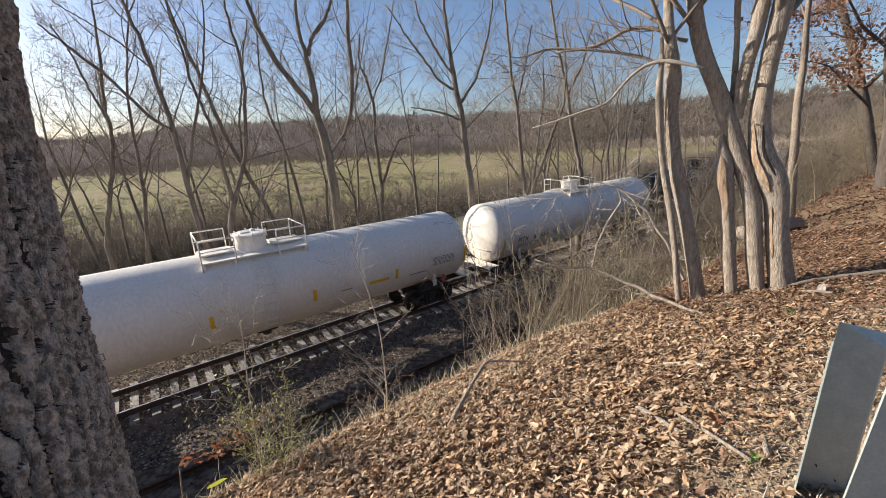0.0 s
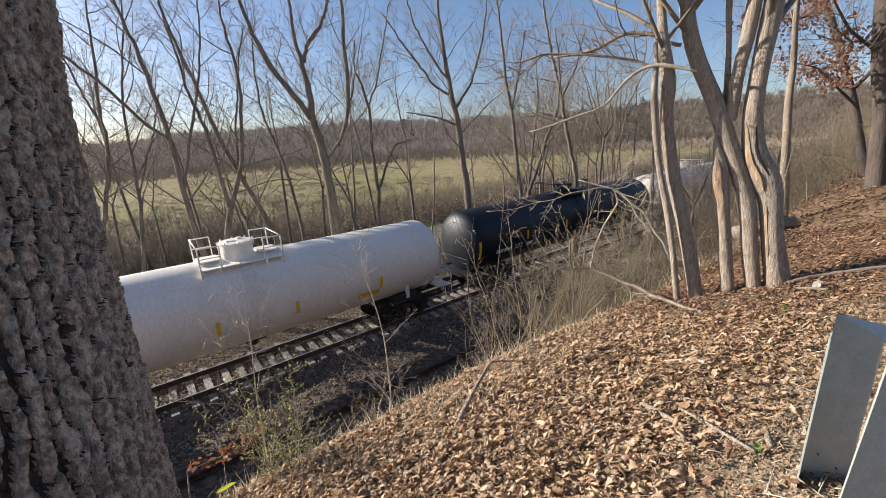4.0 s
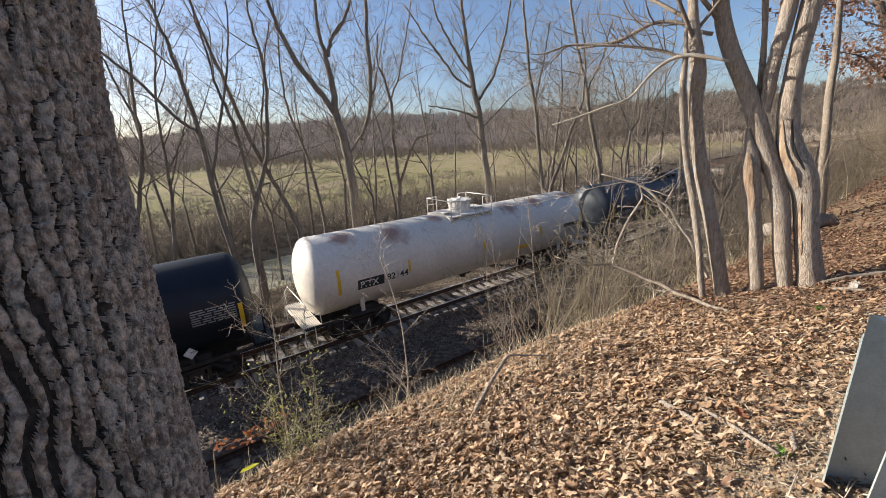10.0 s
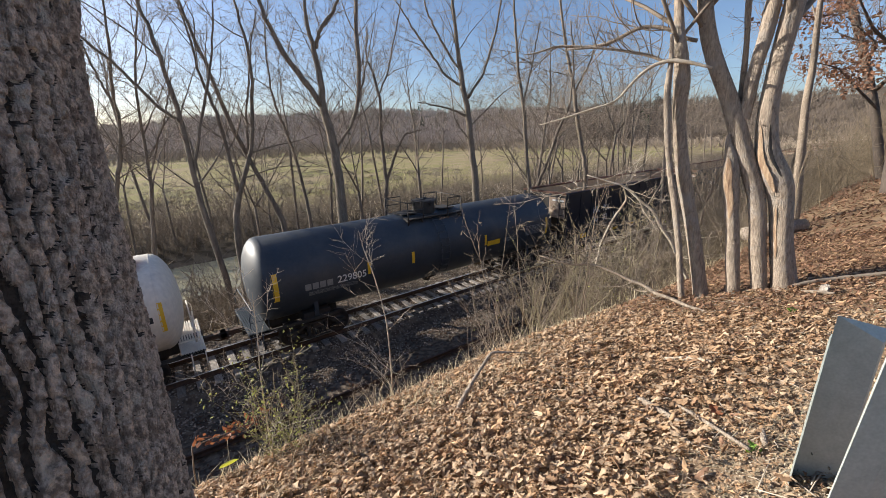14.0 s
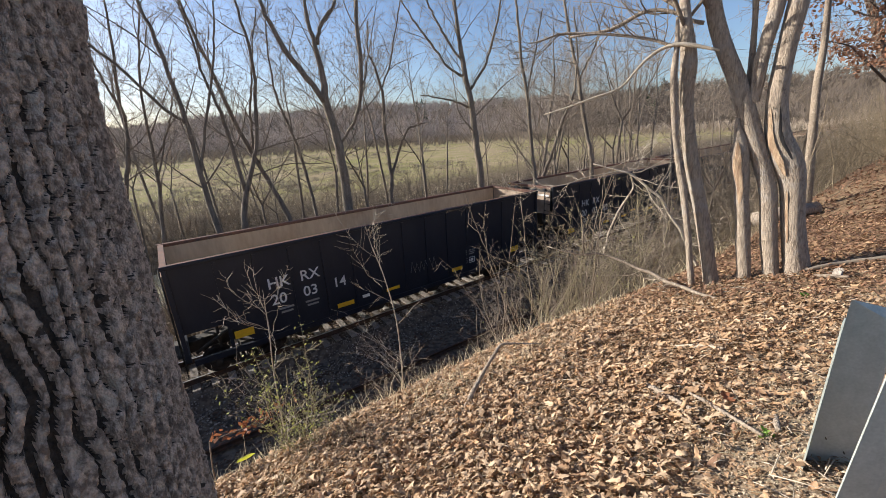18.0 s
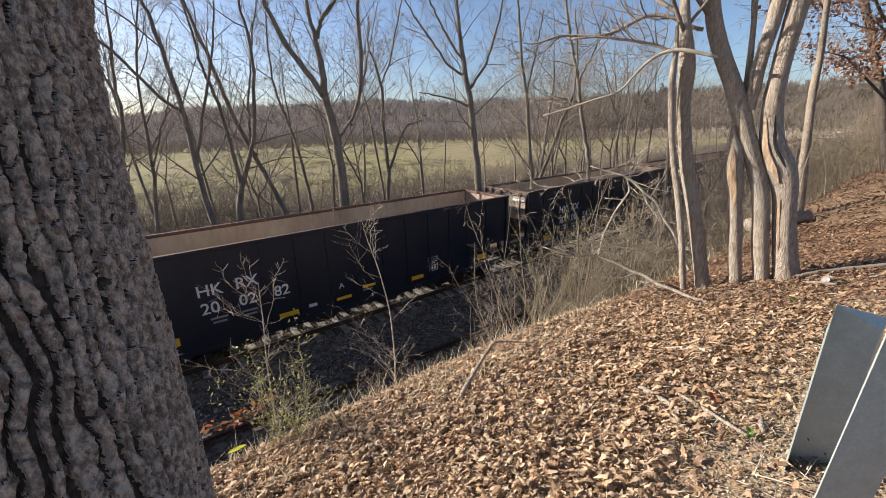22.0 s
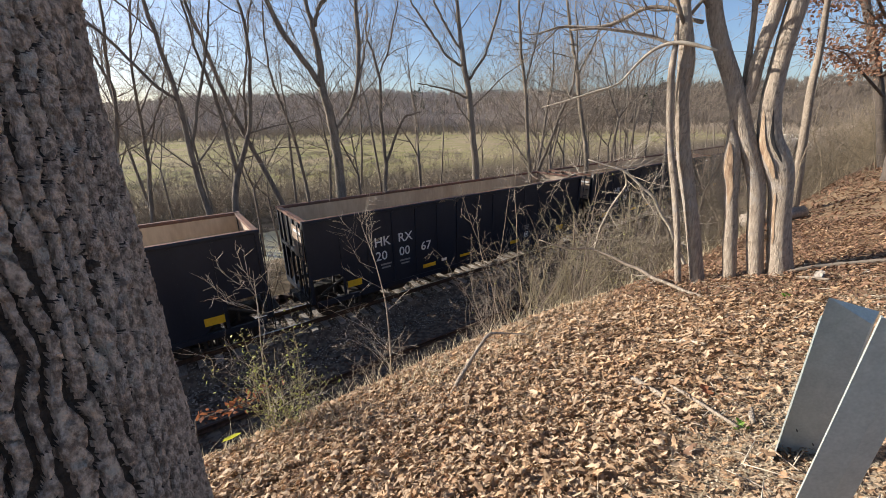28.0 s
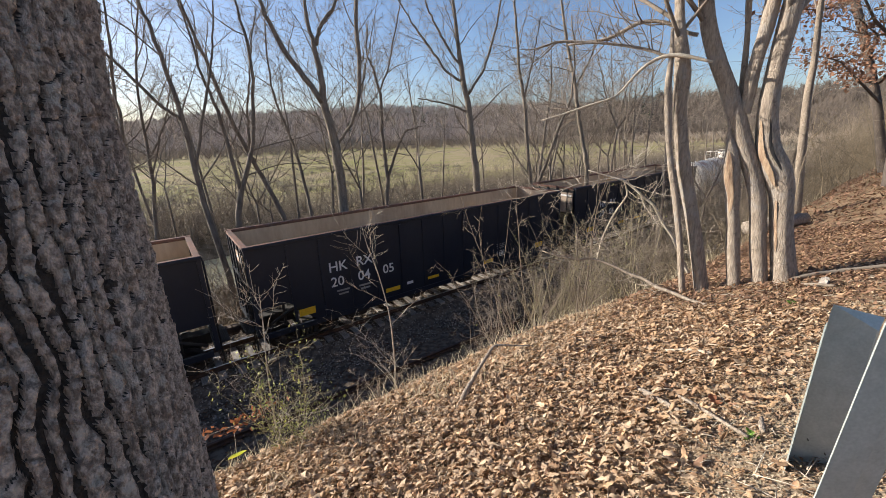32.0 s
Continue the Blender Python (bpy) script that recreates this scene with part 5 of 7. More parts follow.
brush("brush", "tall tangled brown thicket close to the far stretch of track", [(25 + 60 * rg.random() ** 1.2, 8.2 + 4.2 * rg.random()) for _ in range(620)], 3.6, 7.2, 76, M_UNDERG, 0.016, 15)
brush("brush", "brown leafless brush on the rising bank along the track", [(24 + 62 * rg.random() ** 1.3, -6 + 17.0 * rg.random()) for _ in range(1100)], 1.4, 4.6, 74, M_BRIAR, 0.014, 11)


edge = []
while len(edge) < 1300:
    a = az_of(-100 + 1500 * rg.random())
    y = 41.5 + 20 * rg.random() ** 1.5
    if abs(y / math.tan(a)) < 120:
        edge.append((y / math.tan(a), y))
brush("brush", "tangled brown brush along the near edge of the field", edge, 1.5, 5.0, 75, M_UNDERG, 0.026, 12)


# ---- the far hillsides ----
def far_woods():
    rg = np.random.default_rng(11)

    def mass(count, d0, d1, amin, amax, hmin, hmax, sticks, w, wide=1.0, drift=False):
        """Rounded leafless crowns of thin upward sticks."""
        a = np.radians(amin + (amax - amin) * rg.random(count))
        d = d0 + (d1 - d0) * rg.random(count) ** 1.3
        x, y = d * np.cos(a), d * np.sin(a)
        if drift:
            ok = (np.sin(x * 0.045 + 1.5 * np.sin(y * 0.03)) + np.sin(y * 0.085 + x * 0.02) > 0.25) & (y > 56)
            a, d, x, y = a[ok], d[ok], x[ok], y[ok]
            count = len(a)
        z = ground_z(x, y)
        h = hmin + (hmax - hmin) * rg.random(count)
        k = sticks
        t = 6.283 * rg.random((count, k))
        u = rg.random((count, k))
        r0, r1 = 0.05 * u * wide * wide, 0.34 * np.sqrt(rg.random((count, k)))
        zb = 0.12 + 0.5 * u
        zt = np.minimum(zb + 0.12 + 0.3 * rg.random((count, k)), 1.0 - 0.9 * r1 ** 2 - 0.15 * rg.random((count, k)))
        r1 = r1 * wide
        zb = zb * (1 if wide == 1 else 0.3)
        r0[:, 0], r1[:, 0], zb[:, 0], zt[:, 0] = 0, 0.02, -0.02, 0.85
        c, s_ = np.cos(t), np.sin(t)
        hh = h[:, None]
        A = np.stack([x[:, None] + r0 * hh * c, y[:, None] + r0 * hh * s_, z[:, None] + zb * hh], -1)
        B = np.stack([x[:, None] + r1 * hh * c, y[:, None] + r1 * hh * s_, z[:, None] + zt * hh], -1)
        q = np.stack([-np.sin(a), np.cos(a), 0 * a], -1)[:, None, :] * w * (0.5 + rg.random((count, k, 1)))
        fwd = np.stack([np.cos(a), np.sin(a), 0 * a], -1)[:, None, :] * w
        V = np.stack([A - q, A + q, A + fwd, B], 2).reshape(-1, 3)
        m = count * k
        F = (np.array([(0, 1, 3), (1, 2, 3)])[None] + 4 * np.arange(m)[:, None, None]).reshape(-1, 3)
        return V, F

    # The hill woods are halved so each side's tone carries its own light.
    for label, args in (("leafless grey woods covering the far hills, paled for haze and backlight", (5600, 285, 680, 36, 116, 8, 14, 17, 0.19)),
                        ("leafless oak-brown woods on the right hillside, coloured darker against the sun", (2700, 285, 680, -8, 37, 8, 14, 17, 0.19)),
                        ("low brown scrub drifting over the winter field", (3400, 60, 225, 8, 114, 0.3, 1.1, 22, 0.03, 6.0, True)),
                        ("brown scrub along the far edge of the field", (3200, 215, 300, -8, 116, 1.5, 6.0, 18, 0.12))):
        V, F = mass(*args)
        me = bpy.data.meshes.new("far_woods")
        me.from_pydata(V.tolist(), [], F.tolist())
        me.materials.append(M_SCRUB if "scrub" in label else M_SUNHILL if "oak" in label else M_HAZEHILL)
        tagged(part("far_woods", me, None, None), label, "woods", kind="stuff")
    v, f, n = [], [], 0
    for _ in range(16):
        a = radians(20 + 75 * rg.random())
        d = 300 + 330 * rg.random()
        x, y = d * math.cos(a), d * math.sin(a)
        z = float(ground_z(x, y))
        h = 10 + 6 * rg.random()
        for _ in range(60):
            u = rg.random()
            b, rr = h * (0.15 + 0.85 * u), (1 - u) * 3.2 + 0.3
            t = 6.283 * rg.random()
            p = np.array((x + rr * math.cos(t), y + rr * math.sin(t), z + b))
            e = rg.normal(size=(2, 3)) * 0.7
            v += [tuple(p), tuple(p + e[0]), tuple(p + e[1]), (x, y, z + b + 1.2)]
            f += [(n, n + 1, n + 2), (n, n + 1, n + 3)]
            n += 4
    tagged(part("far_conifers", Shape().add(v, f), M_CONIFER, None), "scattered dark evergreens on the far hill", "trees", kind="stuff")


far_woods()


def far_house(x, y, L, W, H, turn):
    t = thing("house", "low white house with a grey roof beyond the woods", "house", Matrix.Translation((x, y, float(ground_z(x, y)))) @ Matrix.Rotation(radians(turn), 4, "Z"), "far houses")
    part("wall", Shape().box(-L / 2, L / 2, -W / 2, W / 2, -1.0, H), M_HOUSE, t)
    r = Shape()
    v = [(a, b, c) for a in (-L / 2 - 0.4, L / 2 + 0.4) for b, c in ((-W / 2 - 0.5, H - 0.05), (0, H + W * 0.28), (W / 2 + 0.5, H - 0.05), (0, H + W * 0.28 - 0.25))]
    r.add(v, [(0, 1, 5, 4), (1, 2, 6, 5), (2, 3, 7, 6), (3, 0, 4, 7), (0, 3, 2, 1), (4, 5, 6, 7)])
    part("roof", r, M_ROOF, t)
    for k in range(4):
        wx = -L / 2 + L * (k + 0.5) / 4
        part("window", Shape().box(wx - 0.5, wx + 0.5, -W / 2 - 0.03, -W / 2 + 0.02, 0.9, 2.1), M_GLASS, t)
    part("window", Shape().box(-L / 2 - 0.03, -L / 2 + 0.02, -0.5, 0.5, 0.9, 2.1), M_GLASS, t)


far_house(165, 9.0, 10, 6, 2.3, 60)
far_house(205, 13.2, 10, 6, 2.3, 75)


# ---- the big tree beside the camera ----
def big_trunk():
    cx, cy, R = -0.4026, 1.1375, 0.331
    lean = 0.3035
    face = math.atan2(-cy, -cx)
    ang = face + np.concatenate([np.linspace(-math.pi, -0.1, 30, endpoint=False), np.linspace(-0.1, 1.55, 230, endpoint=False), np.linspace(1.55, math.pi, 31)])
    zs = np.concatenate([np.linspace(4.6, 5.95, 30, endpoint=False), np.linspace(5.95, 8.7, 800, endpoint=False), np.linspace(8.7, 10.0, 40)])
    A, Z = np.meshgrid(ang, zs, indexing="xy")
    rg = np.random.default_rng(3)

    def cloud(U, V, seed):
        """Smooth value noise from 0 to 1."""
        o = np.random.default_rng(seed).random((127, 127))
        iu, iv = np.floor(U).astype(int), np.floor(V).astype(int)
        fu, fv = smooth01(0, 1, U - iu), smooth01(0, 1, V - iv)
        g = [o[(iu + a) % 127, (iv + b) % 127] for a in (0, 1) for b in (0, 1)]
        return (g[0] * (1 - fv) + g[1] * fv) * (1 - fu) + (g[2] * (1 - fv) + g[3] * fv) * fu

    # long ridges parted by steep furrows that open and close, cracked across into rough plates
    wide = 0.035
    S = A * R
    U = S / wide + 1.5 * cloud(S / 0.13, Z / 0.34, 1) + 0.75 * cloud(S / 0.05, Z / 0.085, 2) + 0.22 * cloud(S / 0.016, Z / 0.024, 3) + 0.08 * cloud(S / 0.006, Z / 0.009, 15)
    iu = np.floor(U).astype(int)
    fr = U - iu
    near = np.minimum(fr, 1 - fr) * wide
    bid = iu + (fr > 0.5)
    gap = 0.0118 * (cloud(bid * 3.7, Z / 0.11, 4) - 0.13) + 0.0025 * (cloud(S / 0.007, Z / 0.010, 5) - 0.5)
    furrow = smooth01(-0.001, 0.0042, near - gap)
    V = Z / 0.064 + 7 * np.random.default_rng(8).random(211)[iu % 211] + 0.9 * cloud(S / 0.022, Z / 0.05, 6) + 0.25 * cloud(S / 0.006, Z / 0.02, 7)
    iv = np.floor(V).astype(int)
    fv = V - iv
    v1 = np.random.default_rng(9).random((211, 197))[iu % 211, iv % 197]
    crack = smooth01(0.0, 0.0032, np.minimum(fv, 1 - fv) * 0.064 - 0.0050 * (v1 - 0.28))
    rough = 0.4 * cloud(S / 0.012, Z / 0.020, 12) + 0.35 * cloud(S / 0.0065, Z / 0.010, 13) + 0.25 * cloud(S / 0.0045, Z / 0.006, 14)
    skin = rg.random(A.shape)
    skin = (skin + np.roll(skin, 1, 0) + np.roll(skin, 1, 1) + np.roll(skin, (1, 1), (0, 1))) / 4 - 0.5
    rad = (R - 0.0155 * (Z - 7.0) + 0.025 * (furrow - 0.7) + 0.003 * np.sin(math.pi * fr) + furrow * (0.007 * (crack - 1) + 0.0075 * (v1 - 0.5) + 0.003 * (fv - 0.5)) + 0.013 * (rough - 0.5) + 0.004 * skin
           + 0.030 * np.exp(-((Z - 7.93) / 0.16) ** 2 - ((A - face - 1.25) / 0.5) ** 2) + 0.14 * np.clip((5.9 - Z) / 0.8, 0, 1) ** 2)
    rad[:, -1] = rad[:, 0]
    P = np.stack([cx + rad * np.cos(A), cy + lean * (Z - 7.0) + rad * np.sin(A), Z], -1)
    m = mat("deep_furrowed_bark", (0.76, 0.60, 0.475), (0.27, 0.195, 0.146), 0.95, 68.0, bump=1.0, bscale=260, sharp=(0.40, 0.60), stretch=(1, 1, 0.7))
    blotched(m, (0.64, 0.56, 0.46), 22.0, 0.58, 0.66)
    # Inner bark, darkened further to put the furrows' shade into its colour.
    inner = mat("shaded_inner_bark", (0.10, 0.072, 0.053), (0.045, 0.032, 0.024), 0.95, 60.0, bump=0.6, bscale=210)
    t = thing("tree", "large tree trunk with deeply furrowed grey bark", "tree", (0, 0, 0))
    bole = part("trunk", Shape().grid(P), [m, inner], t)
    # Faces down in furrows and cracks get the shade-dark bark.
    shade_faces = (furrow < 0.52) | ((crack < 0.3) & (v1 > 0.6))
    bole.data.polygons.foreach_set("material_index", (shade_faces[:-1, :-1] & shade_faces[1:, 1:]).astype(int).ravel())
    by = cy + lean * (5.9 - 7.0)
    for az, ln in ((20, 0.5), (310, 0.5), (120, 0.5), (220, 0.5)):
        a = radians(az)
        c, s_ = math.cos(a), math.sin(a)
        pts = [(cx + c * d, by + s_ * d, float(ground_z(cx + c * d, by + s_ * d)) - 0.03 + h) for d, h in ((0.22, 0.42), (0.36, 0.20), (0.50, 0.05), (0.50 + ln * 0.4, -0.04))]
        part("root", Shape().tube(pts, (0.14, 0.13, 0.09, 0.04), 12, wob=0.15, rng=rg), m, t)
    return t


def big_top(t):
    """The upper trunk and crown of the big tree."""
    rg = np.random.default_rng(12)
    crown, arms = Shape(), []
    p = wander(rg, (-0.4026, 1.95, 9.7), (0, 0.2, 1), 8.0, 12, 0.04, 0.05)
    r = np.linspace(0.292, 0.05, 13)
    part("upper_trunk", Shape().tube(p, r, 14, wob=0.08, rng=rg), M_BARK, t)
    sprout(rg, [crown], p, r, 1, 11, 0.6, 2, spread=0.9, start=0.1, thin=0.012, limbs=arms, bend=0.08)
    for arm in arms:
        part("limb", arm, M_BARK, t)
    tagged(part("crown", crown, M_FINE, t), kind="stuff")


big_top(big_trunk())


# ---- the clump of trunks on the bank ----
def stem(shape, rows, seed, n=30, sides=14, wob=0.10, furrows=0):
    """A crooked stem; with furrows its bark gets long shallow ridges."""
    rg = np.random.default_rng(seed)
    p, r = control(rows, n)
    if not furrows:
        shape.tube(p, r, sides, wob=wob, rng=rg)
        return p, r
    fp, fr = control(np.column_stack([p, r]), 150)
    one = Shape().tube(fp, fr, 44, caps=False)
    v = one.v[0].reshape(150, 44, 3)
    th = np.arange(44)[None] * 2 * math.pi / 44
    h = np.arange(150)[:, None] / 150
    k = seed * 1.7
    ridge = np.sin(furrows * th + 1.6 * np.sin(h * 9 + k) + 1.6 * np.sin(h * 31 + 2 * th + k)) + 0.6 * np.sin(furrows * 2 * th - 2.2 * np.sin(h * 17 + k) + th * 3)
    lump = np.sin(2 * th + h * 7 + k) + 0.7 * np.sin(3 * th - h * 13 + k) + 0.5 * np.sin(th + h * 29)
    scale = 1 + 0.003 * ridge + 0.040 * lump + 0.026 * (rg.random((150, 44)) - 0.5)
    v = fp[:, None] + (v - fp[:, None]) * scale[..., None]
    shape.add(v.reshape(-1, 3), one.f, True)
    return p, r




def local(rows, at):
    return [(x - at[0], y - at[1], z - at[2], r) for x, y, z, r in rows]


def hero(label, at, stems, dead, seed, crown_from, bark):
    t = thing("tree", label, "tree", at, "trees on the bank")
    twigs = Shape()
    rg = np.random.default_rng(seed)
    for i, (nm, rows) in enumerate(stems):
        s = Shape()
        p, r = stem(s, local(rows, at), seed + i, furrows=15)
        part(nm, s, bark, t)
        if i in crown_from:
            sprout(rg, [twigs], p[len(p) * 2 // 3:], r[len(p) * 2 // 3:], 1, 7, 0.9, 3, start=0.2)
    for nm, rows, k in dead:
        s = Shape()
        p, r = stem(s, [(a, b, c, q * 0.75) for a, b, c, q in local(rows, at)], seed + 40, 22, 7, 0.15)
        part(nm, s, M_PALE if k else bark, t)
        sprout(rg, [twigs], p, r, 1, 12 if k != 2 else 7, 0.50, 2, start=0.2, spread=1.0, thin=0.0045, bend=0.12, keep=0.5)
    if twigs.n:
        tagged(part("crown", twigs, M_TWIG, t), kind="stuff")
    return t


hero("leaning grey-tan tree with dead side branches on the bank", (5.69, 1.81, 5.25),
     [("trunk", [(5.72, 1.79, 5.11, 0.124), (5.71, 1.82, 5.29, 0.099), (5.69, 1.87, 5.51, 0.082), (5.66, 1.95, 5.89, 0.087), (5.63, 2.03, 6.26, 0.078), (5.60, 2.13, 6.62, 0.081), (5.56, 2.23, 6.98, 0.081), (5.54, 2.29, 7.33, 0.072), (5.51, 2.35, 7.67, 0.075), (5.50, 2.36, 7.83, 0.074), (5.50, 2.36, 8.00, 0.091), (5.50, 2.36, 8.12, 0.096), (5.49, 2.39, 8.31, 0.087), (5.46, 2.45, 8.63, 0.062), (5.44, 2.50, 8.94, 0.048), (5.37, 2.66, 10.83, 0.030), (5.29, 2.83, 12.72, 0.018)])],
     [("branch", [(5.43, 2.47, 8.35, 0.034), (5.40, 2.55, 8.33, 0.027), (5.32, 2.70, 8.42, 0.027), (5.16, 2.99, 8.51, 0.025), (4.98, 3.28, 8.58, 0.022), (4.78, 3.56, 8.58, 0.016)], 0),
      ("dead_branch", [(5.47, 2.04, 8.20, 0.017), (5.40, 2.22, 8.27, 0.030), (5.33, 2.38, 8.32, 0.036), (5.26, 2.52, 8.32, 0.027), (5.19, 2.68, 8.25, 0.025), (5.11, 2.82, 8.07, 0.021), (5.04, 2.94, 7.88, 0.019), (4.88, 3.20, 7.81, 0.017), (4.68, 3.48, 7.70, 0.016), (4.49, 3.72, 7.63, 0.008)], 2)], 21, (0,), M_BARK2)
hero("thin pale stem leaning against a larger trunk", (5.49, 2.00, 5.19),
     [("trunk", [(5.53, 1.93, 4.98, 0.045), (5.52, 1.96, 5.16, 0.037), (5.50, 2.03, 5.52, 0.039), (5.48, 2.08, 5.90, 0.036), (5.45, 2.15, 6.27, 0.038), (5.42, 2.22, 6.64, 0.041), (5.39, 2.31, 6.99, 0.038), (5.36, 2.37, 7.34, 0.038), (5.34, 2.41, 7.68, 0.043), (5.32, 2.45, 8.00, 0.040), (5.33, 2.44, 8.31, 0.028), (5.31, 2.47, 8.62, 0.017)])], [], 22, (), M_BARK2)
stump = hero("broken-topped dead stump with torn tan wood", (5.84, 1.53, 5.33),
     [("trunk", [(5.88, 1.49, 5.10, 0.095), (5.87, 1.52, 5.29, 0.077), (5.86, 1.54, 5.56, 0.075), (5.84, 1.60, 5.92, 0.082), (5.83, 1.65, 6.28, 0.076), (5.82, 1.68, 6.42, 0.076), (5.82, 1.70, 6.63, 0.078), (5.80, 1.75, 6.85, 0.092), (5.79, 1.77, 7.04, 0.088), (5.78, 1.80, 7.21, 0.057), (5.77, 1.84, 7.34, 0.036), (5.77, 1.85, 7.45, 0.021)])], [], 23, (), M_BARK2)
hero("forked tan-barked tree leaning over the bank", (5.97, 1.26, 5.38),
     [("trunk", [(6.00, 1.23, 5.20, 0.126), (5.99, 1.26, 5.38, 0.101), (5.98, 1.30, 5.59, 0.086), (5.96, 1.37, 5.95, 0.095), (5.95, 1.42, 6.30, 0.089), (5.94, 1.48, 6.64, 0.093), (5.91, 1.59, 6.97, 0.089), (5.87, 1.73, 7.30, 0.101), (5.84, 1.84, 7.63, 0.095), (5.80, 1.96, 7.95, 0.088), (5.74, 2.11, 8.28, 0.088), (5.70, 2.23, 8.60, 0.087), (5.67, 2.30, 8.91, 0.081), (5.57, 2.58, 10.79, 0.050), (5.47, 2.85, 12.66, 0.031)]),
      ("fork", [(5.88, 1.77, 7.62, 0.071), (5.88, 1.75, 7.86, 0.064), (5.88, 1.75, 8.05, 0.069), (5.89, 1.74, 8.22, 0.063), (5.90, 1.71, 8.50, 0.071), (5.90, 1.69, 8.77, 0.080), (5.92, 1.60, 10.67, 0.050), (5.93, 1.52, 12.57, 0.031)]),
      ("fork", [(5.94, 1.86, 7.72, 0.041), (5.94, 1.85, 7.94, 0.036), (5.93, 1.87, 8.25, 0.031), (5.92, 1.89, 8.55, 0.028), (5.91, 1.93, 8.84, 0.035), (5.88, 2.03, 10.74, 0.022), (5.85, 2.12, 12.63, 0.013)])],
     [("branch", [(5.64, 2.31, 8.55, 0.034), (5.59, 2.44, 8.59, 0.031), (5.51, 2.61, 8.74, 0.031), (5.38, 2.86, 8.79, 0.031), (5.30, 2.99, 8.74, 0.033), (5.19, 3.21, 8.62, 0.030), (5.02, 3.47, 8.61, 0.026), (4.82, 3.73, 8.67, 0.023), (4.65, 3.93, 8.59, 0.017), (4.54, 4.07, 8.58, 0.010)], 0)], 24, (0, 1, 2), M_BARK2)
scarred = hero("thick twisted tree with a long bark scar", (6.07, 1.07, 5.54),
     [("trunk", [(6.10, 1.03, 5.34, 0.189), (6.09, 1.06, 5.52, 0.151), (6.08, 1.10, 5.70, 0.127), (6.07, 1.16, 5.97, 0.122), (6.06, 1.22, 6.31, 0.107), (6.05, 1.27, 6.64, 0.115), (6.04, 1.30, 6.77, 0.129), (6.02, 1.38, 6.96, 0.153), (6.00, 1.47, 7.13, 0.132), (5.99, 1.52, 7.29, 0.114), (5.98, 1.57, 7.60, 0.105), (5.98, 1.57, 7.90, 0.094), (5.98, 1.56, 8.19, 0.093), (5.98, 1.55, 8.47, 0.096), (5.99, 1.52, 8.73, 0.107), (6.01, 1.45, 10.63, 0.066), (6.03, 1.38, 12.53, 0.041)])], [], 25, (0,), M_BARK2)
hero("slim straight tree further along the bank", (11.52, 2.03, 5.34),
     [("trunk", [(11.54, 2.08, 5.05, 0.107), (11.53, 2.11, 5.23, 0.086), (11.50, 2.24, 6.45, 0.084), (11.49, 2.29, 7.04, 0.075), (11.48, 2.35, 7.61, 0.074), (11.47, 2.39, 8.16, 0.070), (11.47, 2.40, 8.69, 0.061), (11.46, 2.45, 9.21, 0.057), (11.45, 2.50, 9.71, 0.049), (11.43, 2.59, 11.61, 0.030), (11.41, 2.69, 13.51, 0.019)])], [], 26, (0,), M_BARK)
hero("thick dark-barked oak further along the bank", (13.98, 1.00, 5.9),
     [("trunk", [(13.99, 0.96, 5.40, 0.24), (13.98, 1.00, 5.95, 0.19), (13.97, 1.08, 6.80, 0.165), (13.97, 1.16, 7.72, 0.16), (13.96, 1.36, 8.72, 0.155), (13.94, 1.51, 9.91, 0.145), (13.90, 1.70, 11.60, 0.12), (13.85, 1.80, 14.0, 0.08)])],
     [("branch", [(13.96, 1.40, 8.95, 0.06), (13.2, 1.9, 9.5, 0.04), (12.3, 2.2, 10.2, 0.02)], 0)], 28, (0,), M_OAK)
oak = hero("oak tree still holding brown withered leaves", (16.84, 1.30, 5.41),
     [("trunk", [(16.84, 1.17, 5.02, 0.148), (16.84, 1.30, 5.45, 0.129), (16.82, 1.57, 6.40, 0.117), (16.78, 1.92, 7.76, 0.113), (16.73, 2.35, 9.10, 0.105), (16.67, 2.72, 10.11, 0.094), (16.59, 3.15, 11.27, 0.097), (16.48, 3.68, 12.68, 0.060), (16.38, 3.90, 14.64, 0.030)])],
     [("branch", [(16.77, 2.08, 8.40, 0.078), (15.86, 1.17, 9.44, 0.058), (14.56, 0.65, 10.22, 0.039), (13.26, 0.39, 10.61, 0.019)], 0), ("branch", [(16.73, 2.35, 9.10, 0.060), (14.8, 2.0, 9.4, 0.036), (12.84, 2.1, 9.55, 0.012)], 0), ("branch", [(16.62, 3.0, 11.0, 0.06), (15.2, 2.9, 10.4, 0.042), (12.75, 2.6, 9.85, 0.02), (12.3, 3.5, 9.95, 0.008)], 0), ("branch", [(16.78, 1.9, 7.9, 0.055), (14.6, 2.3, 8.6, 0.036), (12.83, 2.25, 8.75, 0.02), (12.6, 3.0, 9.05, 0.008)], 0)], 27, (0,), M_OAK)
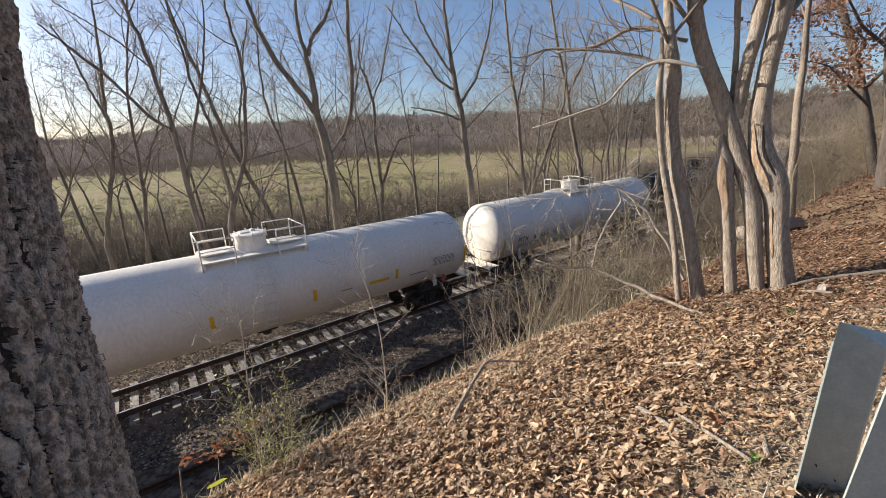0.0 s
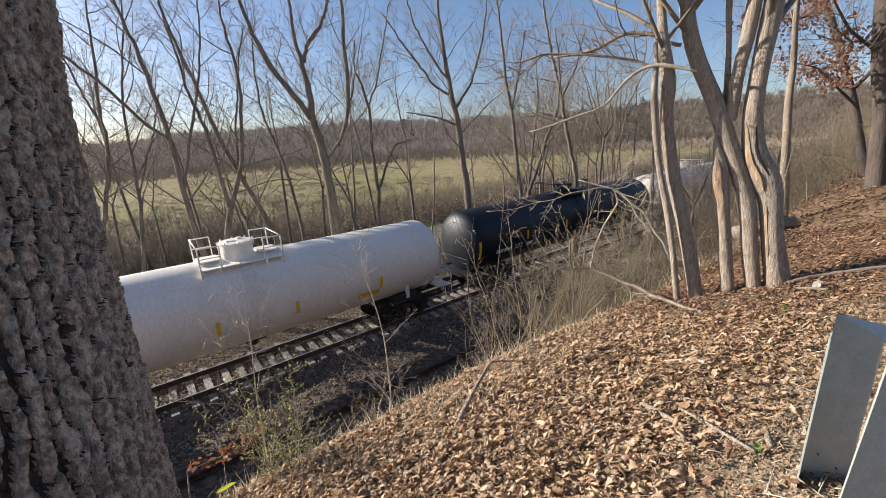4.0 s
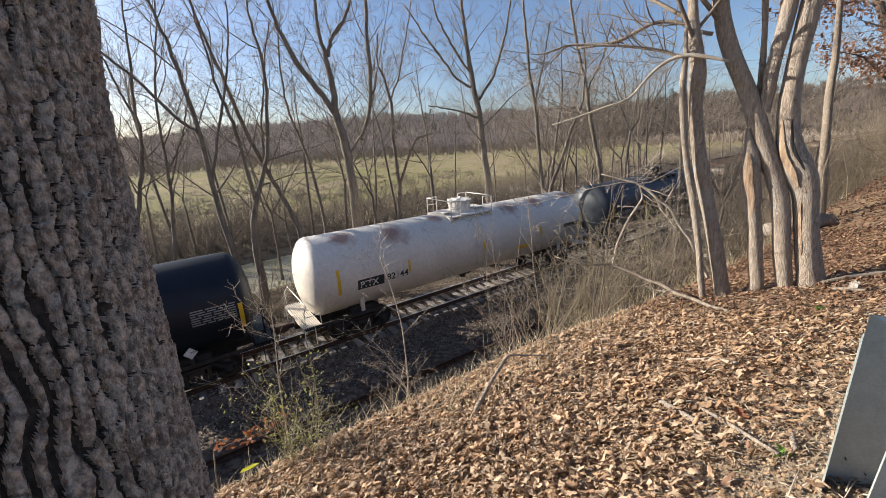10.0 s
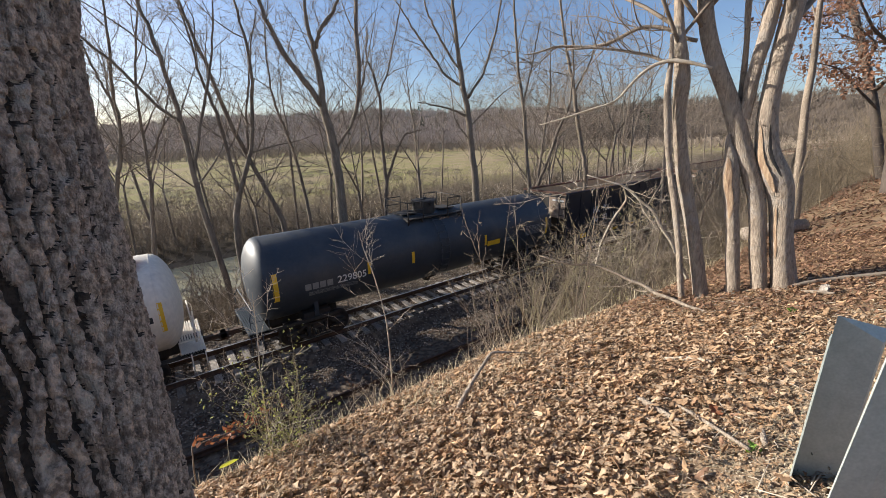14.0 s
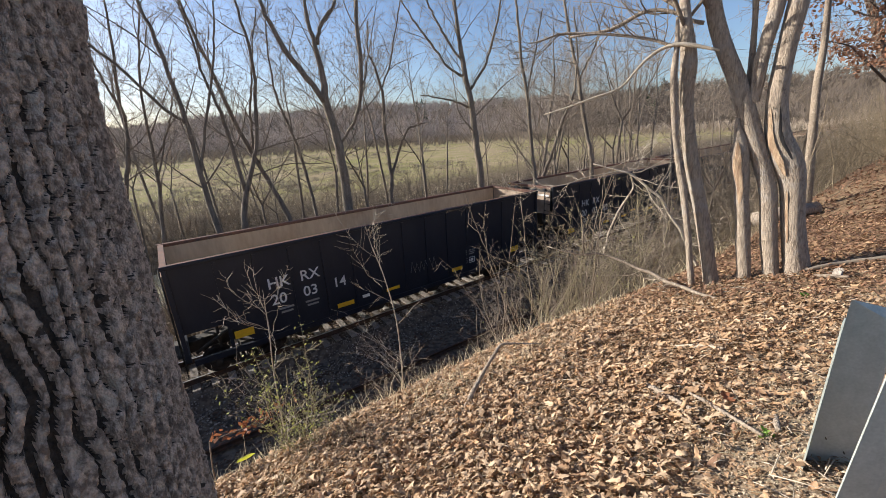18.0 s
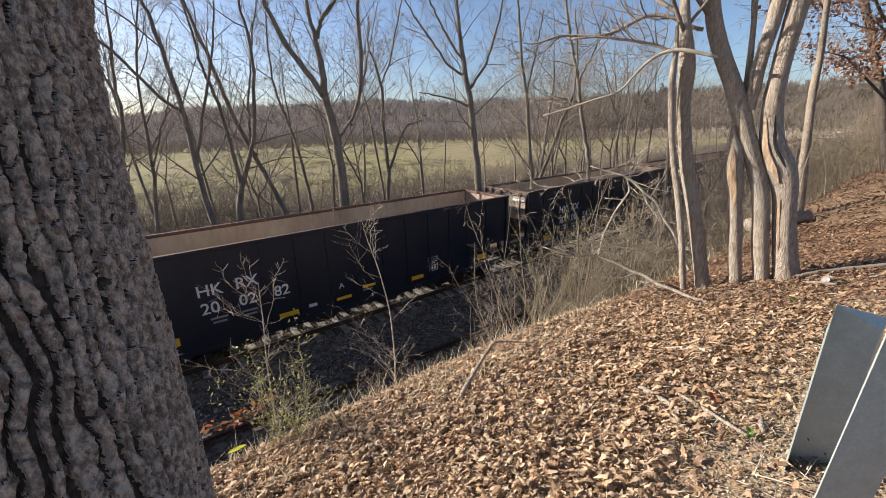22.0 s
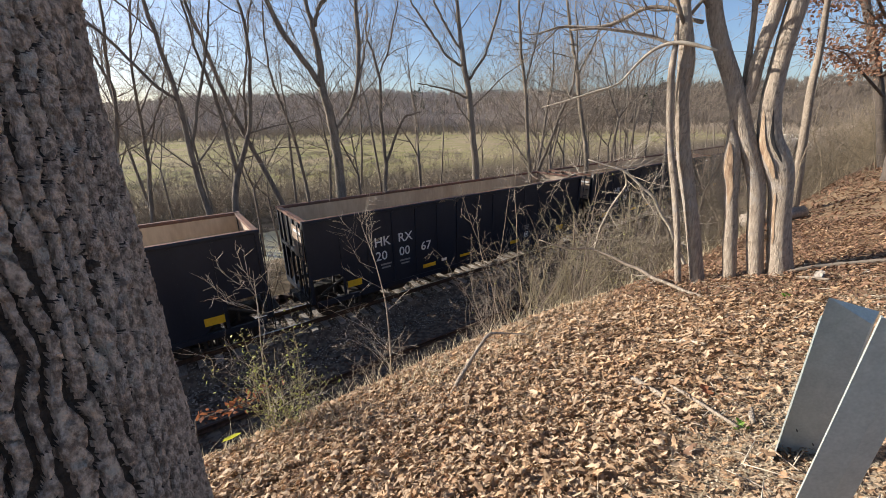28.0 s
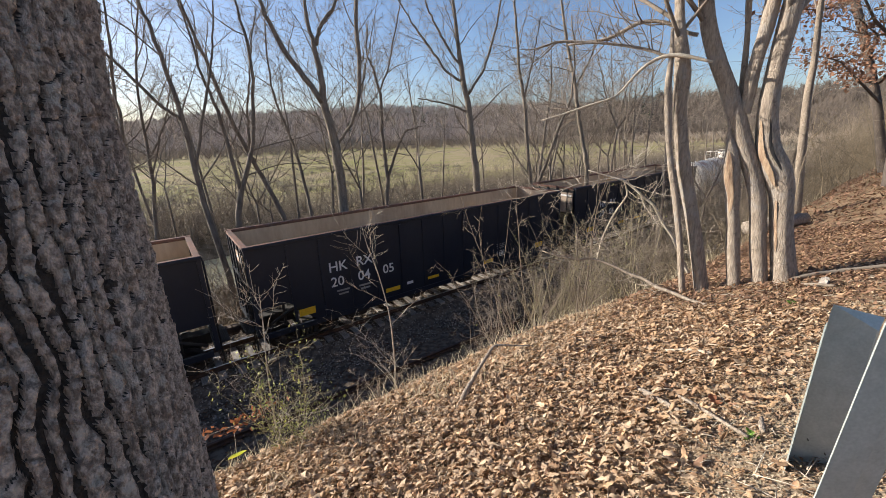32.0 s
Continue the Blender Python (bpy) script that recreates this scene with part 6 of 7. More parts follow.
def scar(tree, label, rows, a0, a1, material, seed):
    """A torn strip of bare wood that follows a trunk; a0 to a1: degrees round it, seen from above."""
    rg = np.random.default_rng(seed)
    p, r = control(local(rows, tree.location), 26)
    u = np.linspace(0, 1, 26)[:, None]
    w = np.sin(np.pi * np.clip(u * 1.06, 0, 1)) ** 0.5 * (0.9 + 0.2 * rg.random((26, 1)))
    mid, half = radians((a0 + a1) / 2), radians(a1 - a0) / 2
    th = mid + half * np.linspace(-1, 1, 9)[None] * w + 0.04 * np.sin(u * 9)
    k = (r * 1.07)[:, None] * (1 + 0.03 * rg.random((26, 9)))
    P = np.stack([p[:, 0:1] + k * np.cos(th), p[:, 1:2] + k * np.sin(th), np.broadcast_to(p[:, 2:3], th.shape)], -1)
    part("scar", Shape().grid(P), material, tree, label)


scar(scarred, "torn orange-tan heartwood", [(6.04, 1.30, 6.77, 0.129), (6.02, 1.38, 6.96, 0.153), (6.00, 1.47, 7.13, 0.132), (5.99, 1.52, 7.29, 0.114), (5.98, 1.57, 7.60, 0.105)], 152, 184, M_WOOD, 1)
scar(scarred, "torn orange-tan heartwood", [(6.07, 1.16, 5.97, 0.122), (6.06, 1.22, 6.31, 0.107), (6.05, 1.27, 6.64, 0.115)], 156, 172, M_WOOD, 2)
# No hollow is cut; its shade is a near-black strip on the trunk.
scar(scarred, "dark strip with a slit's shade painted in", [(6.02, 1.38, 6.96, 0.153), (6.00, 1.47, 7.13, 0.132), (5.99, 1.52, 7.29, 0.114), (5.98, 1.57, 7.60, 0.105)], 204, 222, M_UNDER, 3)
scar(stump, "torn tan wood", [(5.82, 1.68, 6.42, 0.076), (5.82, 1.70, 6.63, 0.078), (5.80, 1.75, 6.85, 0.092), (5.79, 1.77, 7.04, 0.088), (5.78, 1.80, 7.21, 0.057)], 152, 206, M_WOOD, 4)
lf = Shape()
rg = np.random.default_rng(77)
for row, count in (([(16.6, 3.1, 11.3), (15.2, 2.9, 10.4), (12.75, 2.6, 9.85), (12.3, 3.5, 9.95)], 1100), ([(16.7, 2.4, 9.1), (14.8, 2.0, 9.4), (12.84, 2.1, 9.55)], 600),
                   ([(16.75, 2.2, 8.6), (14.6, 2.3, 8.6), (12.83, 2.25, 8.75), (12.6, 3.0, 9.05)], 900), ([(16.9, 2.0, 8.6), (15.9, 1.2, 9.4), (14.6, 0.7, 10.2), (13.3, 0.4, 10.6)], 500)):
    for _ in range(count):
        k = rg.random() * (len(row) - 1)
        i = int(k)
        p = np.array(row[i]) + (np.array(row[i + 1]) - np.array(row[i])) * (k - i) + rg.normal(size=3) * (0.24, 0.24, 0.16) - np.array((16.84, 1.3, 5.41))
        e = rg.normal(size=(2, 3)) * 0.034
        lf.add([p, p + e[0], p + e[0] + e[1], p + e[1]], [(0, 1, 2, 3)])
tagged(part("foliage", lf, M_WITHER, oak, "withered brown leaves"), kind="stuff")
# fallen and leaning dead branches on the slope
def dead_branch(label, rows, seed, twigs, ratio, wood):
    sh = Shape()
    p, r = stem(sh, rows[0], seed, 34, 8, 0.16)
    sprout(np.random.default_rng(seed + 1), [sh], p, r, 1, twigs, ratio, 3, spread=0.9, start=0.05)
    for k, side in enumerate(rows[1:]):
        p, r = stem(sh, side, seed + 3 + k, 24, 7, 0.14)
        sprout(np.random.default_rng(seed + 7 + k), [sh], p, r, 1, twigs, ratio, 2, spread=0.9, start=0.15)
    tagged(part("dead_branch", sh, wood, None), label, "branch")


dead_branch("bleached dead branch arching down into the thicket", [
    [(7.06, 4.60, 6.68, 0.010), (7.29, 4.23, 6.55, 0.017), (7.39, 4.00, 6.49, 0.021), (7.50, 3.84, 6.34, 0.023), (7.60, 3.66, 6.14, 0.024), (7.67, 3.51, 6.04, 0.025), (7.75, 3.33, 5.67, 0.027), (7.83, 3.17, 5.46, 0.028), (7.85, 3.07, 5.25, 0.030), (7.92, 2.90, 4.88, 0.031), (8.00, 2.69, 4.51, 0.031)],
    [(7.39, 4.00, 6.49, 0.017), (7.63, 4.02, 6.18, 0.017), (7.26, 4.10, 5.77, 0.018), (7.03, 4.15, 5.33, 0.016), (7.00, 4.20, 4.87, 0.010)],
    [(7.39, 4.00, 6.49, 0.010), (7.18, 4.18, 6.54, 0.010), (6.99, 4.35, 6.49, 0.009), (6.76, 4.57, 6.45, 0.008), (6.54, 4.80, 6.32, 0.007), (6.30, 5.10, 6.27, 0.006), (6.05, 5.40, 6.14, 0.005), (5.72, 5.90, 6.09, 0.003)]], 31, 12, 0.30, M_PALE)
dead_branch("long fallen branch resting on the brow and the thicket", [
    [(4.88, 1.45, 5.48, 0.020), (5.00, 1.72, 5.43, 0.022), (5.07, 1.95, 5.44, 0.023), (5.17, 2.18, 5.40, 0.024), (5.26, 2.40, 5.44, 0.024), (5.23, 2.60, 5.46, 0.022), (5.22, 2.80, 5.52, 0.021), (5.12, 3.15, 5.60, 0.018), (5.00, 3.33, 5.55, 0.016), (4.86, 3.50, 5.58, 0.014), (4.73, 3.80, 5.65, 0.009)],
    [(5.00, 3.32, 5.58, 0.013), (4.92, 3.30, 5.80, 0.011), (4.97, 3.34, 6.05, 0.007)]], 41, 9, 0.24, M_BARK)


# ---- shrubs and saplings ----
def shrub(name, label, x, y, stems, h, seed, material, spread=0.5, depth=2, r0=0.008, n=7, leaves=0):
    rg = np.random.default_rng(seed)
    t = thing(name, label, "shrub", (x, y, float(ground_z(x, y)) - 0.04), "shrubs on the bank")
    s = Shape()
    lf = Shape()
    for _ in range(stems):
        q = wander(rg, (0.08 * rg.normal(), 0.08 * rg.normal(), 0), (spread * rg.normal(), spread * rg.normal(), 1), h * (0.55 + 0.5 * rg.random()), 7, 0.10, 0.03)
        rr = np.linspace(r0, r0 * 0.3, 8)
        s.tube(q, rr, 5, caps=False)
        sprout(rg, [s], q, rr, 1, n, 0.33, depth, spread=1.0, start=0.15, thin=0.0028, bend=0.2, lift=0.02)
        for _ in range(leaves):
            p = q[rg.integers(1, 8)] + rg.normal(size=3) * (0.05, 0.05, 0.05)
            e = rg.normal(size=(2, 3)) * 0.009
            lf.add([p, p + e[0], p + e[0] + e[1], p + e[1]], [(0, 1, 2, 3)])
    tagged(part("branch_mass", s, material, t), kind="stuff")
    if lf.n:
        tagged(part("foliage", lf, M_GREEN, t, "sparse small green leaves"), kind="stuff")
    return t


def sapling(label, rows, seed, material):
    at = rows[0][:3]
    t = thing("sapling", label, "sapling", at, "saplings on the crest")
    s, tw = Shape(), Shape()
    p, r = stem(s, [(a, b, c, q * 0.42) for a, b, c, q in local(rows, at)], seed, 20, 7, 0.1)
    p = p + np.random.default_rng(seed + 5).normal(size=p.shape) * 0.008
    sprout(np.random.default_rng(seed), [tw], p, r, 1, 15, 0.34, 2, spread=0.9, lift=0.06, start=0.1, thin=0.0016)
    part("stem", s, material, t)
    tagged(part("twig_mass", tw, material, t), kind="stuff")


sapling("thin bare sapling with pale twigs on the crest", [(0.40, 3.28, 4.37, 0.022), (0.42, 3.26, 4.90, 0.018), (0.43, 3.26, 5.28, 0.016), (0.44, 3.26, 5.63, 0.013), (0.47, 3.26, 5.94, 0.010), (0.48, 3.26, 6.16, 0.008), (0.49, 3.26, 6.36, 0.004)], 41, M_PALE)
sapling("taller bare sapling with forked pale twigs", [(1.92, 3.81, 3.98, 0.026), (1.96, 3.80, 4.56, 0.023), (1.96, 3.80, 4.98, 0.021), (1.95, 3.80, 5.37, 0.018), (1.91, 3.82, 5.67, 0.016), (1.85, 3.85, 6.03, 0.013), (1.78, 3.89, 6.28, 0.009), (1.73, 3.90, 6.56, 0.004)], 42, M_PALE)
shrub("shrub", "small pale shrub with a few green leaves on the crest", 0.47, 3.14, 14, 1.15, 51, M_STRAWY, 0.24, 2, 0.004, 6, 75)
rng = random.Random(9)
for k in range(17):
    x = 4.3 + 3.0 * rng.random()
    y = 3.7 + 0.30 * (x - 4.3) + 1.4 * rng.random()
    shrub("shrub", "dense leafless shrub with tangled pale stems on the slope", x, y, 4, 1.9 + 1.5 * rng.random(), 60 + k, (M_TWIG, M_STRAWY, M_UNDERG)[k % 3], 0.42, 3, 0.011, 6, 9 if k % 2 else 0)
for k in range(12):
    x = 5.0 + 3.2 * rng.random()
    y = 2.9 + 0.15 * (x - 5) + 1.5 * rng.random()
    shrub("shrub", "tall twiggy leafless shrub at the edge of the bank", x, y, 4, 2.0 + 1.2 * rng.random(), 160 + k, M_STRAWY if k % 2 else M_TWIG, 0.30, 3, 0.010, 7, 6)
for k in range(9):
    x = 1.2 + 2.6 * rng.random()
    y = 3.3 + 0.9 * rng.random()
    shrub("shrub", "low bare shrub at the edge of the bank", x, y, 3, 0.65 + 0.5 * rng.random(), 90 + k, M_TWIG, 0.35, 2, 0.005, 6)
for k in range(14):
    x = 8.0 + 11.0 * rng.random()
    y = 2.9 + 3.6 * rng.random()
    shrub("shrub", "leafless brown shrub further along the bank", x, y, 6, 1.6 + 1.2 * rng.random(), 110 + k, M_TWIG, 0.3, 3, 0.010, 6)
rg = np.random.default_rng(14)
spots = [(8 + 22 * rg.random(), -2 + 9 * rg.random()) for _ in range(900)]
brush("brush", "brown leafless brush on the bank beyond the trees", [q for q in spots if q[1] > 2.0 or q[0] > 14], 0.8, 3.0, 15, M_BRIAR, 0.009, 9)


# ---- fallen leaves ----
def litter(name, label, count, material, seed, area, size, lift=0.03, skip=None, lobed=False):
    """A carpet of curled leaves: lobed oak leaves, or plain broken bits."""
    rg = np.random.default_rng(seed)
    x0, x1, y0, y1 = area
    u = np.linspace(-0.5, 0.5, 6 if lobed else 3)
    w = np.array((0.04, 0.21, 0.13, 0.27, 0.17, 0.04)) if lobed else np.array((0.10, 0.25, 0.06))
    side = np.linspace(-1, 1, 5 if lobed else 3)
    k, m = len(u), len(side)
    x = x0 + (x1 - x0) * rg.random(count)
    y = y0 + (y1 - y0) * rg.random(count)
    if skip is not None:
        keep = skip(x, y, rg)
        x, y = x[keep], y[keep]
    n = len(x)
    z = ground_z(x, y) + lift * rg.random(n) ** 1.5 + 0.006
    sc = size * (0.5 + 0.8 * rg.random(n))
    # each leaf is rolled across and arched along its midrib
    roll = (rg.normal(size=(n, 1, 1)) * 0.95 + 0.35) * (1 + 0.5 * rg.normal(size=(n, k, 1)))
    arch, twist = rg.normal(size=(2, n, 1, 1)) * np.array((1.0, 0.7)).reshape(2, 1, 1, 1)
    roll = np.where(np.abs(roll) < 0.05, 0.05, np.clip(roll, -2.4, 2.4))
    U = u[None, :, None] + 0.03 * rg.normal(size=(n, k, 1))
    W = w[None, :, None] * (0.8 + 0.4 * rg.random((n, k, m)))
    th = roll * side
    Y = W * np.sin(th) / roll
    H = W * (1 - np.cos(th)) / roll + arch * (0.25 - U ** 2) + twist * U * side * w.mean() + 0.045 * rg.normal(size=(n, k, m))
    P = np.stack([np.broadcast_to(U, (n, k, m)), Y, H], -1).reshape(n, m * k, 3) * sc[:, None, None]
    yaw, tx, ty = 6.283 * rg.random(n), 0.27 * rg.normal(size=n), 0.27 * rg.normal(size=n)
    c, s = np.cos(yaw), np.sin(yaw)
    P[..., 2] += P[..., 0] * tx[:, None] + P[..., 1] * ty[:, None]
    Q = P.copy()
    Q[..., 0] = P[..., 0] * c[:, None] - P[..., 1] * s[:, None]
    Q[..., 1] = P[..., 0] * s[:, None] + P[..., 1] * c[:, None]
    Q[..., 2] += -0.35 * Q[..., 1]
    low = Q[..., 2].min(1)
    Q += np.stack([x, y, z - np.minimum(low, 0) * 0.55], -1)[:, None, :]
    i, j = np.meshgrid(np.arange(k - 1), np.arange(m - 1), indexing="ij")
    quads = np.stack([i * m + j, i * m + j + 1, (i + 1) * m + j + 1, (i + 1) * m + j], -1).reshape(-1, 4)
    faces = (quads[None] + m * k * np.arange(n)[:, None, None]).reshape(-1, 4)
    me = bpy.data.meshes.new(name)
    me.from_pydata(Q.reshape(-1, 3).tolist(), [], faces.tolist())
    me.polygons.foreach_set("use_smooth", [True] * len(me.polygons))
    me.materials.append(material)
    me.update()
    return tagged(part(name, me, None, None), label, "leaves", kind="stuff")


def off_gravel(x, y, rg):
    """Few leaves on the gravelly strip by the posts."""
    d = np.minimum(np.hypot((x - 2.2) / 1.6, (y - 0.15) / 0.62), np.hypot((x - 4.0) / 1.9, (y + 0.25) / 0.7))
    return rg.random(len(x)) < np.clip(0.03 + d ** 3 * 0.45, 0, 1)


NEAR = (-0.8, 4.8, -0.8, 3.9)
litter("fallen_leaves", "thick carpet of dry brown oak leaves on the bank", 12500, M_LEAF, 1, NEAR, 0.068, 0.065, off_gravel, True)
litter("pale_leaves", "pale tan dry oak leaves strewn over the bank", 9000, M_LEAFP, 2, NEAR, 0.066, 0.065, off_gravel, True)
litter("dark_leaves", "dark damp leaves in the litter", 3000, M_LEAFB, 3, NEAR, 0.066, 0.03, off_gravel, True)
litter("leaf_crumbs", "broken brown leaf pieces between the whole leaves", 26000, M_LEAF, 61, NEAR, 0.040, 0.04, off_gravel)
litter("leaf_crumbs", "broken pale leaf pieces between the whole leaves", 12000, M_LEAFP, 62, NEAR, 0.038, 0.045, off_gravel)
# Tree shade on this stretch of bank is put into the leaf colour.
litter("fallen_leaves", "brown oak leaves heaped round the trunks, toned darker for tree shade", 13000, M_LEAFB, 21, (4.7, 9.8, -0.8, 3.9), 0.062, 0.05, off_gravel)
litter("pale_leaves", "pale dry leaves heaped round the trunks", 5500, M_LEAF, 22, (4.7, 9.8, -0.8, 3.8), 0.060, 0.05, off_gravel)
litter("fallen_leaves", "dry brown leaves on the bank behind the big tree", 5200, M_LEAF, 41, (-9.0, -0.7, -7.0, 4.2), 0.11, 0.05)
litter("fallen_leaves", "dry brown leaves on the level ground behind", 7000, M_LEAFP, 42, (-0.9, 10.0, -7.0, -0.7), 0.10, 0.05)
litter("pale_leaves", "pale leaves blown along the crest", 2600, M_LEAFP, 43, (-0.6, 4.0, 1.9, 3.8), 0.085, 0.05, None, True)
litter("leaf_crumbs", "broken pale leaves along the brow of the bank", 9000, M_LEAFP, 63, (-0.8, 4.2, 2.4, 4.1), 0.055, 0.05)
litter("pale_leaves", "bleached oak leaves thick on the nearest part of the bank", 4200, M_LEAFP, 44, (-0.7, 2.4, 0.6, 2.7), 0.056, 0.07, None, True)
litter("leaf_crumbs", "crumbled leaf bits and bark chips on the gravel", 9000, M_LEAFP, 6, (0.4, 6.0, -0.9, 1.4), 0.030, 0.014)
litter("leaf_crumbs", "dark crumbled leaf bits on the gravel", 6500, M_LEAF, 7, (0.4, 6.0, -0.9, 1.0), 0.030, 0.014)
litter("fallen_leaves", "dry leaves on the bank beyond the trees", 20000, M_LEAFB, 4, (9.4, 30.0, -3.5, 3.8), 0.09, 0.04)
litter("fallen_leaves", "leaves caught on the steep slope", 4500, M_LEAF, 5, (-1.0, 14.0, 3.2, 8.0), 0.11, 0.05)
litter("fallen_leaves", "brown leaves blown into the ditch", 3500, M_LEAFD, 8, (-4.0, 16.0, 7.5, 12.6), 0.12, 0.03)


def blades(name, label, spots, seed, hmin, hmax, material, w=0.004):
    rg = np.random.default_rng(seed)
    n = len(spots)
    x, y = np.array(spots).T
    z = ground_z(x, y)
    h = hmin + (hmax - hmin) * rg.random(n)
    d = rg.normal(size=(n, 2)) * 0.45
    t = 6.283 * rg.random(n)
    wx, wy = w * np.cos(t), w * np.sin(t)
    v = np.stack([np.stack([x - wx, y - wy, z], -1), np.stack([x + wx, y + wy, z], -1),
                  np.stack([x + d[:, 0] * h * 0.4 + wx * 0.7, y + d[:, 1] * h * 0.4 + wy * 0.7, z + h * 0.6], -1), np.stack([x + d[:, 0] * h * 0.4 - wx * 0.7, y + d[:, 1] * h * 0.4 - wy * 0.7, z + h * 0.6], -1),
                  np.stack([x + d[:, 0] * h, y + d[:, 1] * h, z + h * 0.95], -1)], 1)
    f = np.array([(0, 1, 2), (0, 2, 3), (3, 2, 4)])[None] + 5 * np.arange(n)[:, None, None]
    me = bpy.data.meshes.new(name)
    me.from_pydata(v.reshape(-1, 3).tolist(), [], f.reshape(-1, 3).tolist())
    me.materials.append(material)
    me.update()
    return tagged(part(name, me, None, None), label, "grass", kind="stuff")


rg = np.random.default_rng(17)
spots = [(-1.0 + 6.0 * rg.random(), 2.35 + 1.7 * rg.random() ** 1.2) for _ in range(4200)]
spots = [q for q in spots if math.sin(q[0] * 5.1 + 2 * math.sin(q[1] * 4)) + math.sin(q[1] * 6.3 + q[0] * 2) + rg.normal() * 0.8 > 0.25]
blades("dry_grass", "short dry straw grass along the crest", spots, 18, 0.05, 0.24, M_GRASS, 0.0026)
spots = [(-1.0 + 8.0 * rg.random(), 3.2 + 5.2 * rg.random() ** 1.3) for _ in range(1700)]
blades("dry_grass", "pale dry stalks on the steep slope", spots, 28, 0.08, 0.36, M_GRASS, 0.003)
spots = [(5.6 + 10 * rg.random(), 2.4 + 4.6 * rg.random()) for _ in range(1700)]
blades("dry_grass", "tall dry straw grass on the slope among shrubs", spots, 19, 0.10, 0.50, M_GRASS, 0.0035)
spots = []
while len(spots) < 9000:
    d, a = 46 + 190 * rg.random() ** 1.6, radians(3 + 110 * rg.random())
    x, y = d * math.cos(a), d * math.sin(a)
    if y > 43 and math.sin(x * 0.09 + 2 * math.sin(y * 0.05)) * math.sin(y * 0.11 + x * 0.03) > -0.25:
        spots.append((x, y))
blades("field_weeds", "dry weeds and tufts over the winter field", spots, 20, 0.15, 0.6, M_GRASS, 0.03)
for nm, seed, mt, cnt in (("straw_bits", 31, M_STRAWY, 15000), ("bark_bits", 32, M_LEAF, 12000)):
    g2 = np.random.default_rng(seed)
    x, y = -0.4 + 6.4 * g2.random(cnt), -0.8 + 3.9 * g2.random(cnt) ** 1.4
    z = ground_z(x, y) + 0.012 + 0.03 * g2.random(cnt)
    a, L, w = 6.283 * g2.random(cnt), 0.012 + 0.045 * g2.random(cnt) ** 2, 0.0012 + 0.002 * g2.random(cnt)
    c, s_ = np.cos(a), np.sin(a)
    tip = 0.25 * g2.normal(size=cnt) * L
    e = np.stack([c * L, s_ * L, -0.35 * s_ * L + tip], -1)
    q = np.stack([-s_ * w, c * w, -0.35 * c * w], -1)
    p = np.stack([x, y, z], -1)
    V = np.stack([p - q, p + q, p + e + q * 0.6, p + e - q * 0.6], 1).reshape(-1, 3)
    me = bpy.data.meshes.new(nm)
    me.from_pydata(V.tolist(), [], (np.arange(4)[None] + 4 * np.arange(cnt)[:, None]).tolist())
    me.materials.append(mt)
    tagged(part(nm, me, None, None), "fine dry slivers and stalks strewn through the litter", "litter", kind="stuff")
tw = Shape()
for _ in range(900):
    x, y = -0.2 + 7.0 * rg.random(), -0.6 + 3.7 * rg.random()
    z = float(ground_z(x, y)) + 0.03
    a = 6.283 * rg.random()
    L = 0.06 + 0.22 * rg.random() ** 2
    d = np.array((math.cos(a), math.sin(a), -0.35 * math.sin(a)))
    tw.tube([(x, y, z), (x + d[0] * L * 0.5, y + d[1] * L * 0.5, z + d[2] * L * 0.5 + 0.008), (x + d[0] * L, y + d[1] * L, z + d[2] * L)], (0.0035, 0.003, 0.002), 4)
tagged(part("twig_litter", tw, M_PALE, None), "small broken twigs lying among the leaves", "twigs", kind="stuff")
pb = Shape()
for _ in range(15000):
    x, y = 0.5 + 4.6 * rg.random(), -0.8 + 1.6 * rg.random()
    z = float(ground_z(x, y))
    r = 0.004 + 0.009 * rg.random() ** 2
    q = np.array([(1, 0, 0), (0, 1, 0), (-1, 0, 0), (0, -1, 0), (0, 0, 0.8)]) * r * (0.7 + 0.6 * rg.random((5, 3)))
    pb.add(q + (x, y, z + 0.004), [(0, 1, 4), (1, 2, 4), (2, 3, 4), (3, 0, 4)])
tagged(part("gravel", pb, M_GRAVEL, None), "loose tan gravel and chips near the posts", "gravel", kind="stuff")


def lying(name, label, rows, material, seed=1, category="branch", sink=0.5):
    """A stick or log resting on the ground along (x, y, radius)."""
    s = Shape()
    s2 = [(x, y, float(ground_z(x, y)) + r * (1 - sink) + 0.035, r) for x, y, r in rows]
    stem(s, s2, seed, 16, 8, 0.25)
    return tagged(part(name, s, material, None), label, category)


lying("log", "short bleached piece of wood on the leaves", [(3.40, 1.28, 0.012), (3.43, 1.10, 0.022), (3.42, 0.93, 0.014)], M_PALE, 3)
lying("log", "split weathered branch half covered in leaves", [(2.63, 1.25, 0.012), (2.58, 1.11, 0.021), (2.51, 0.96, 0.022), (2.40, 0.74, 0.013)], M_BARK2, 4)
lying("stick", "long thin dead stick on the leaves", [(2.64, 0.90, 0.008), (2.56, 0.76, 0.012), (2.47, 0.63, 0.011), (2.31, 0.39, 0.010)], M_BARK2, 5)
lying("stick", "thin crooked dead stick among the leaves", [(2.40, 1.02, 0.004), (2.36, 0.92, 0.007), (2.33, 0.80, 0.008), (2.22, 0.62, 0.006)], M_BARK2, 15)
lying("stick", "short upright broken stick end", [(2.39, 0.345, 0.014), (2.46, 0.37, 0.016), (2.53, 0.39, 0.013)], M_BARK2, 6)
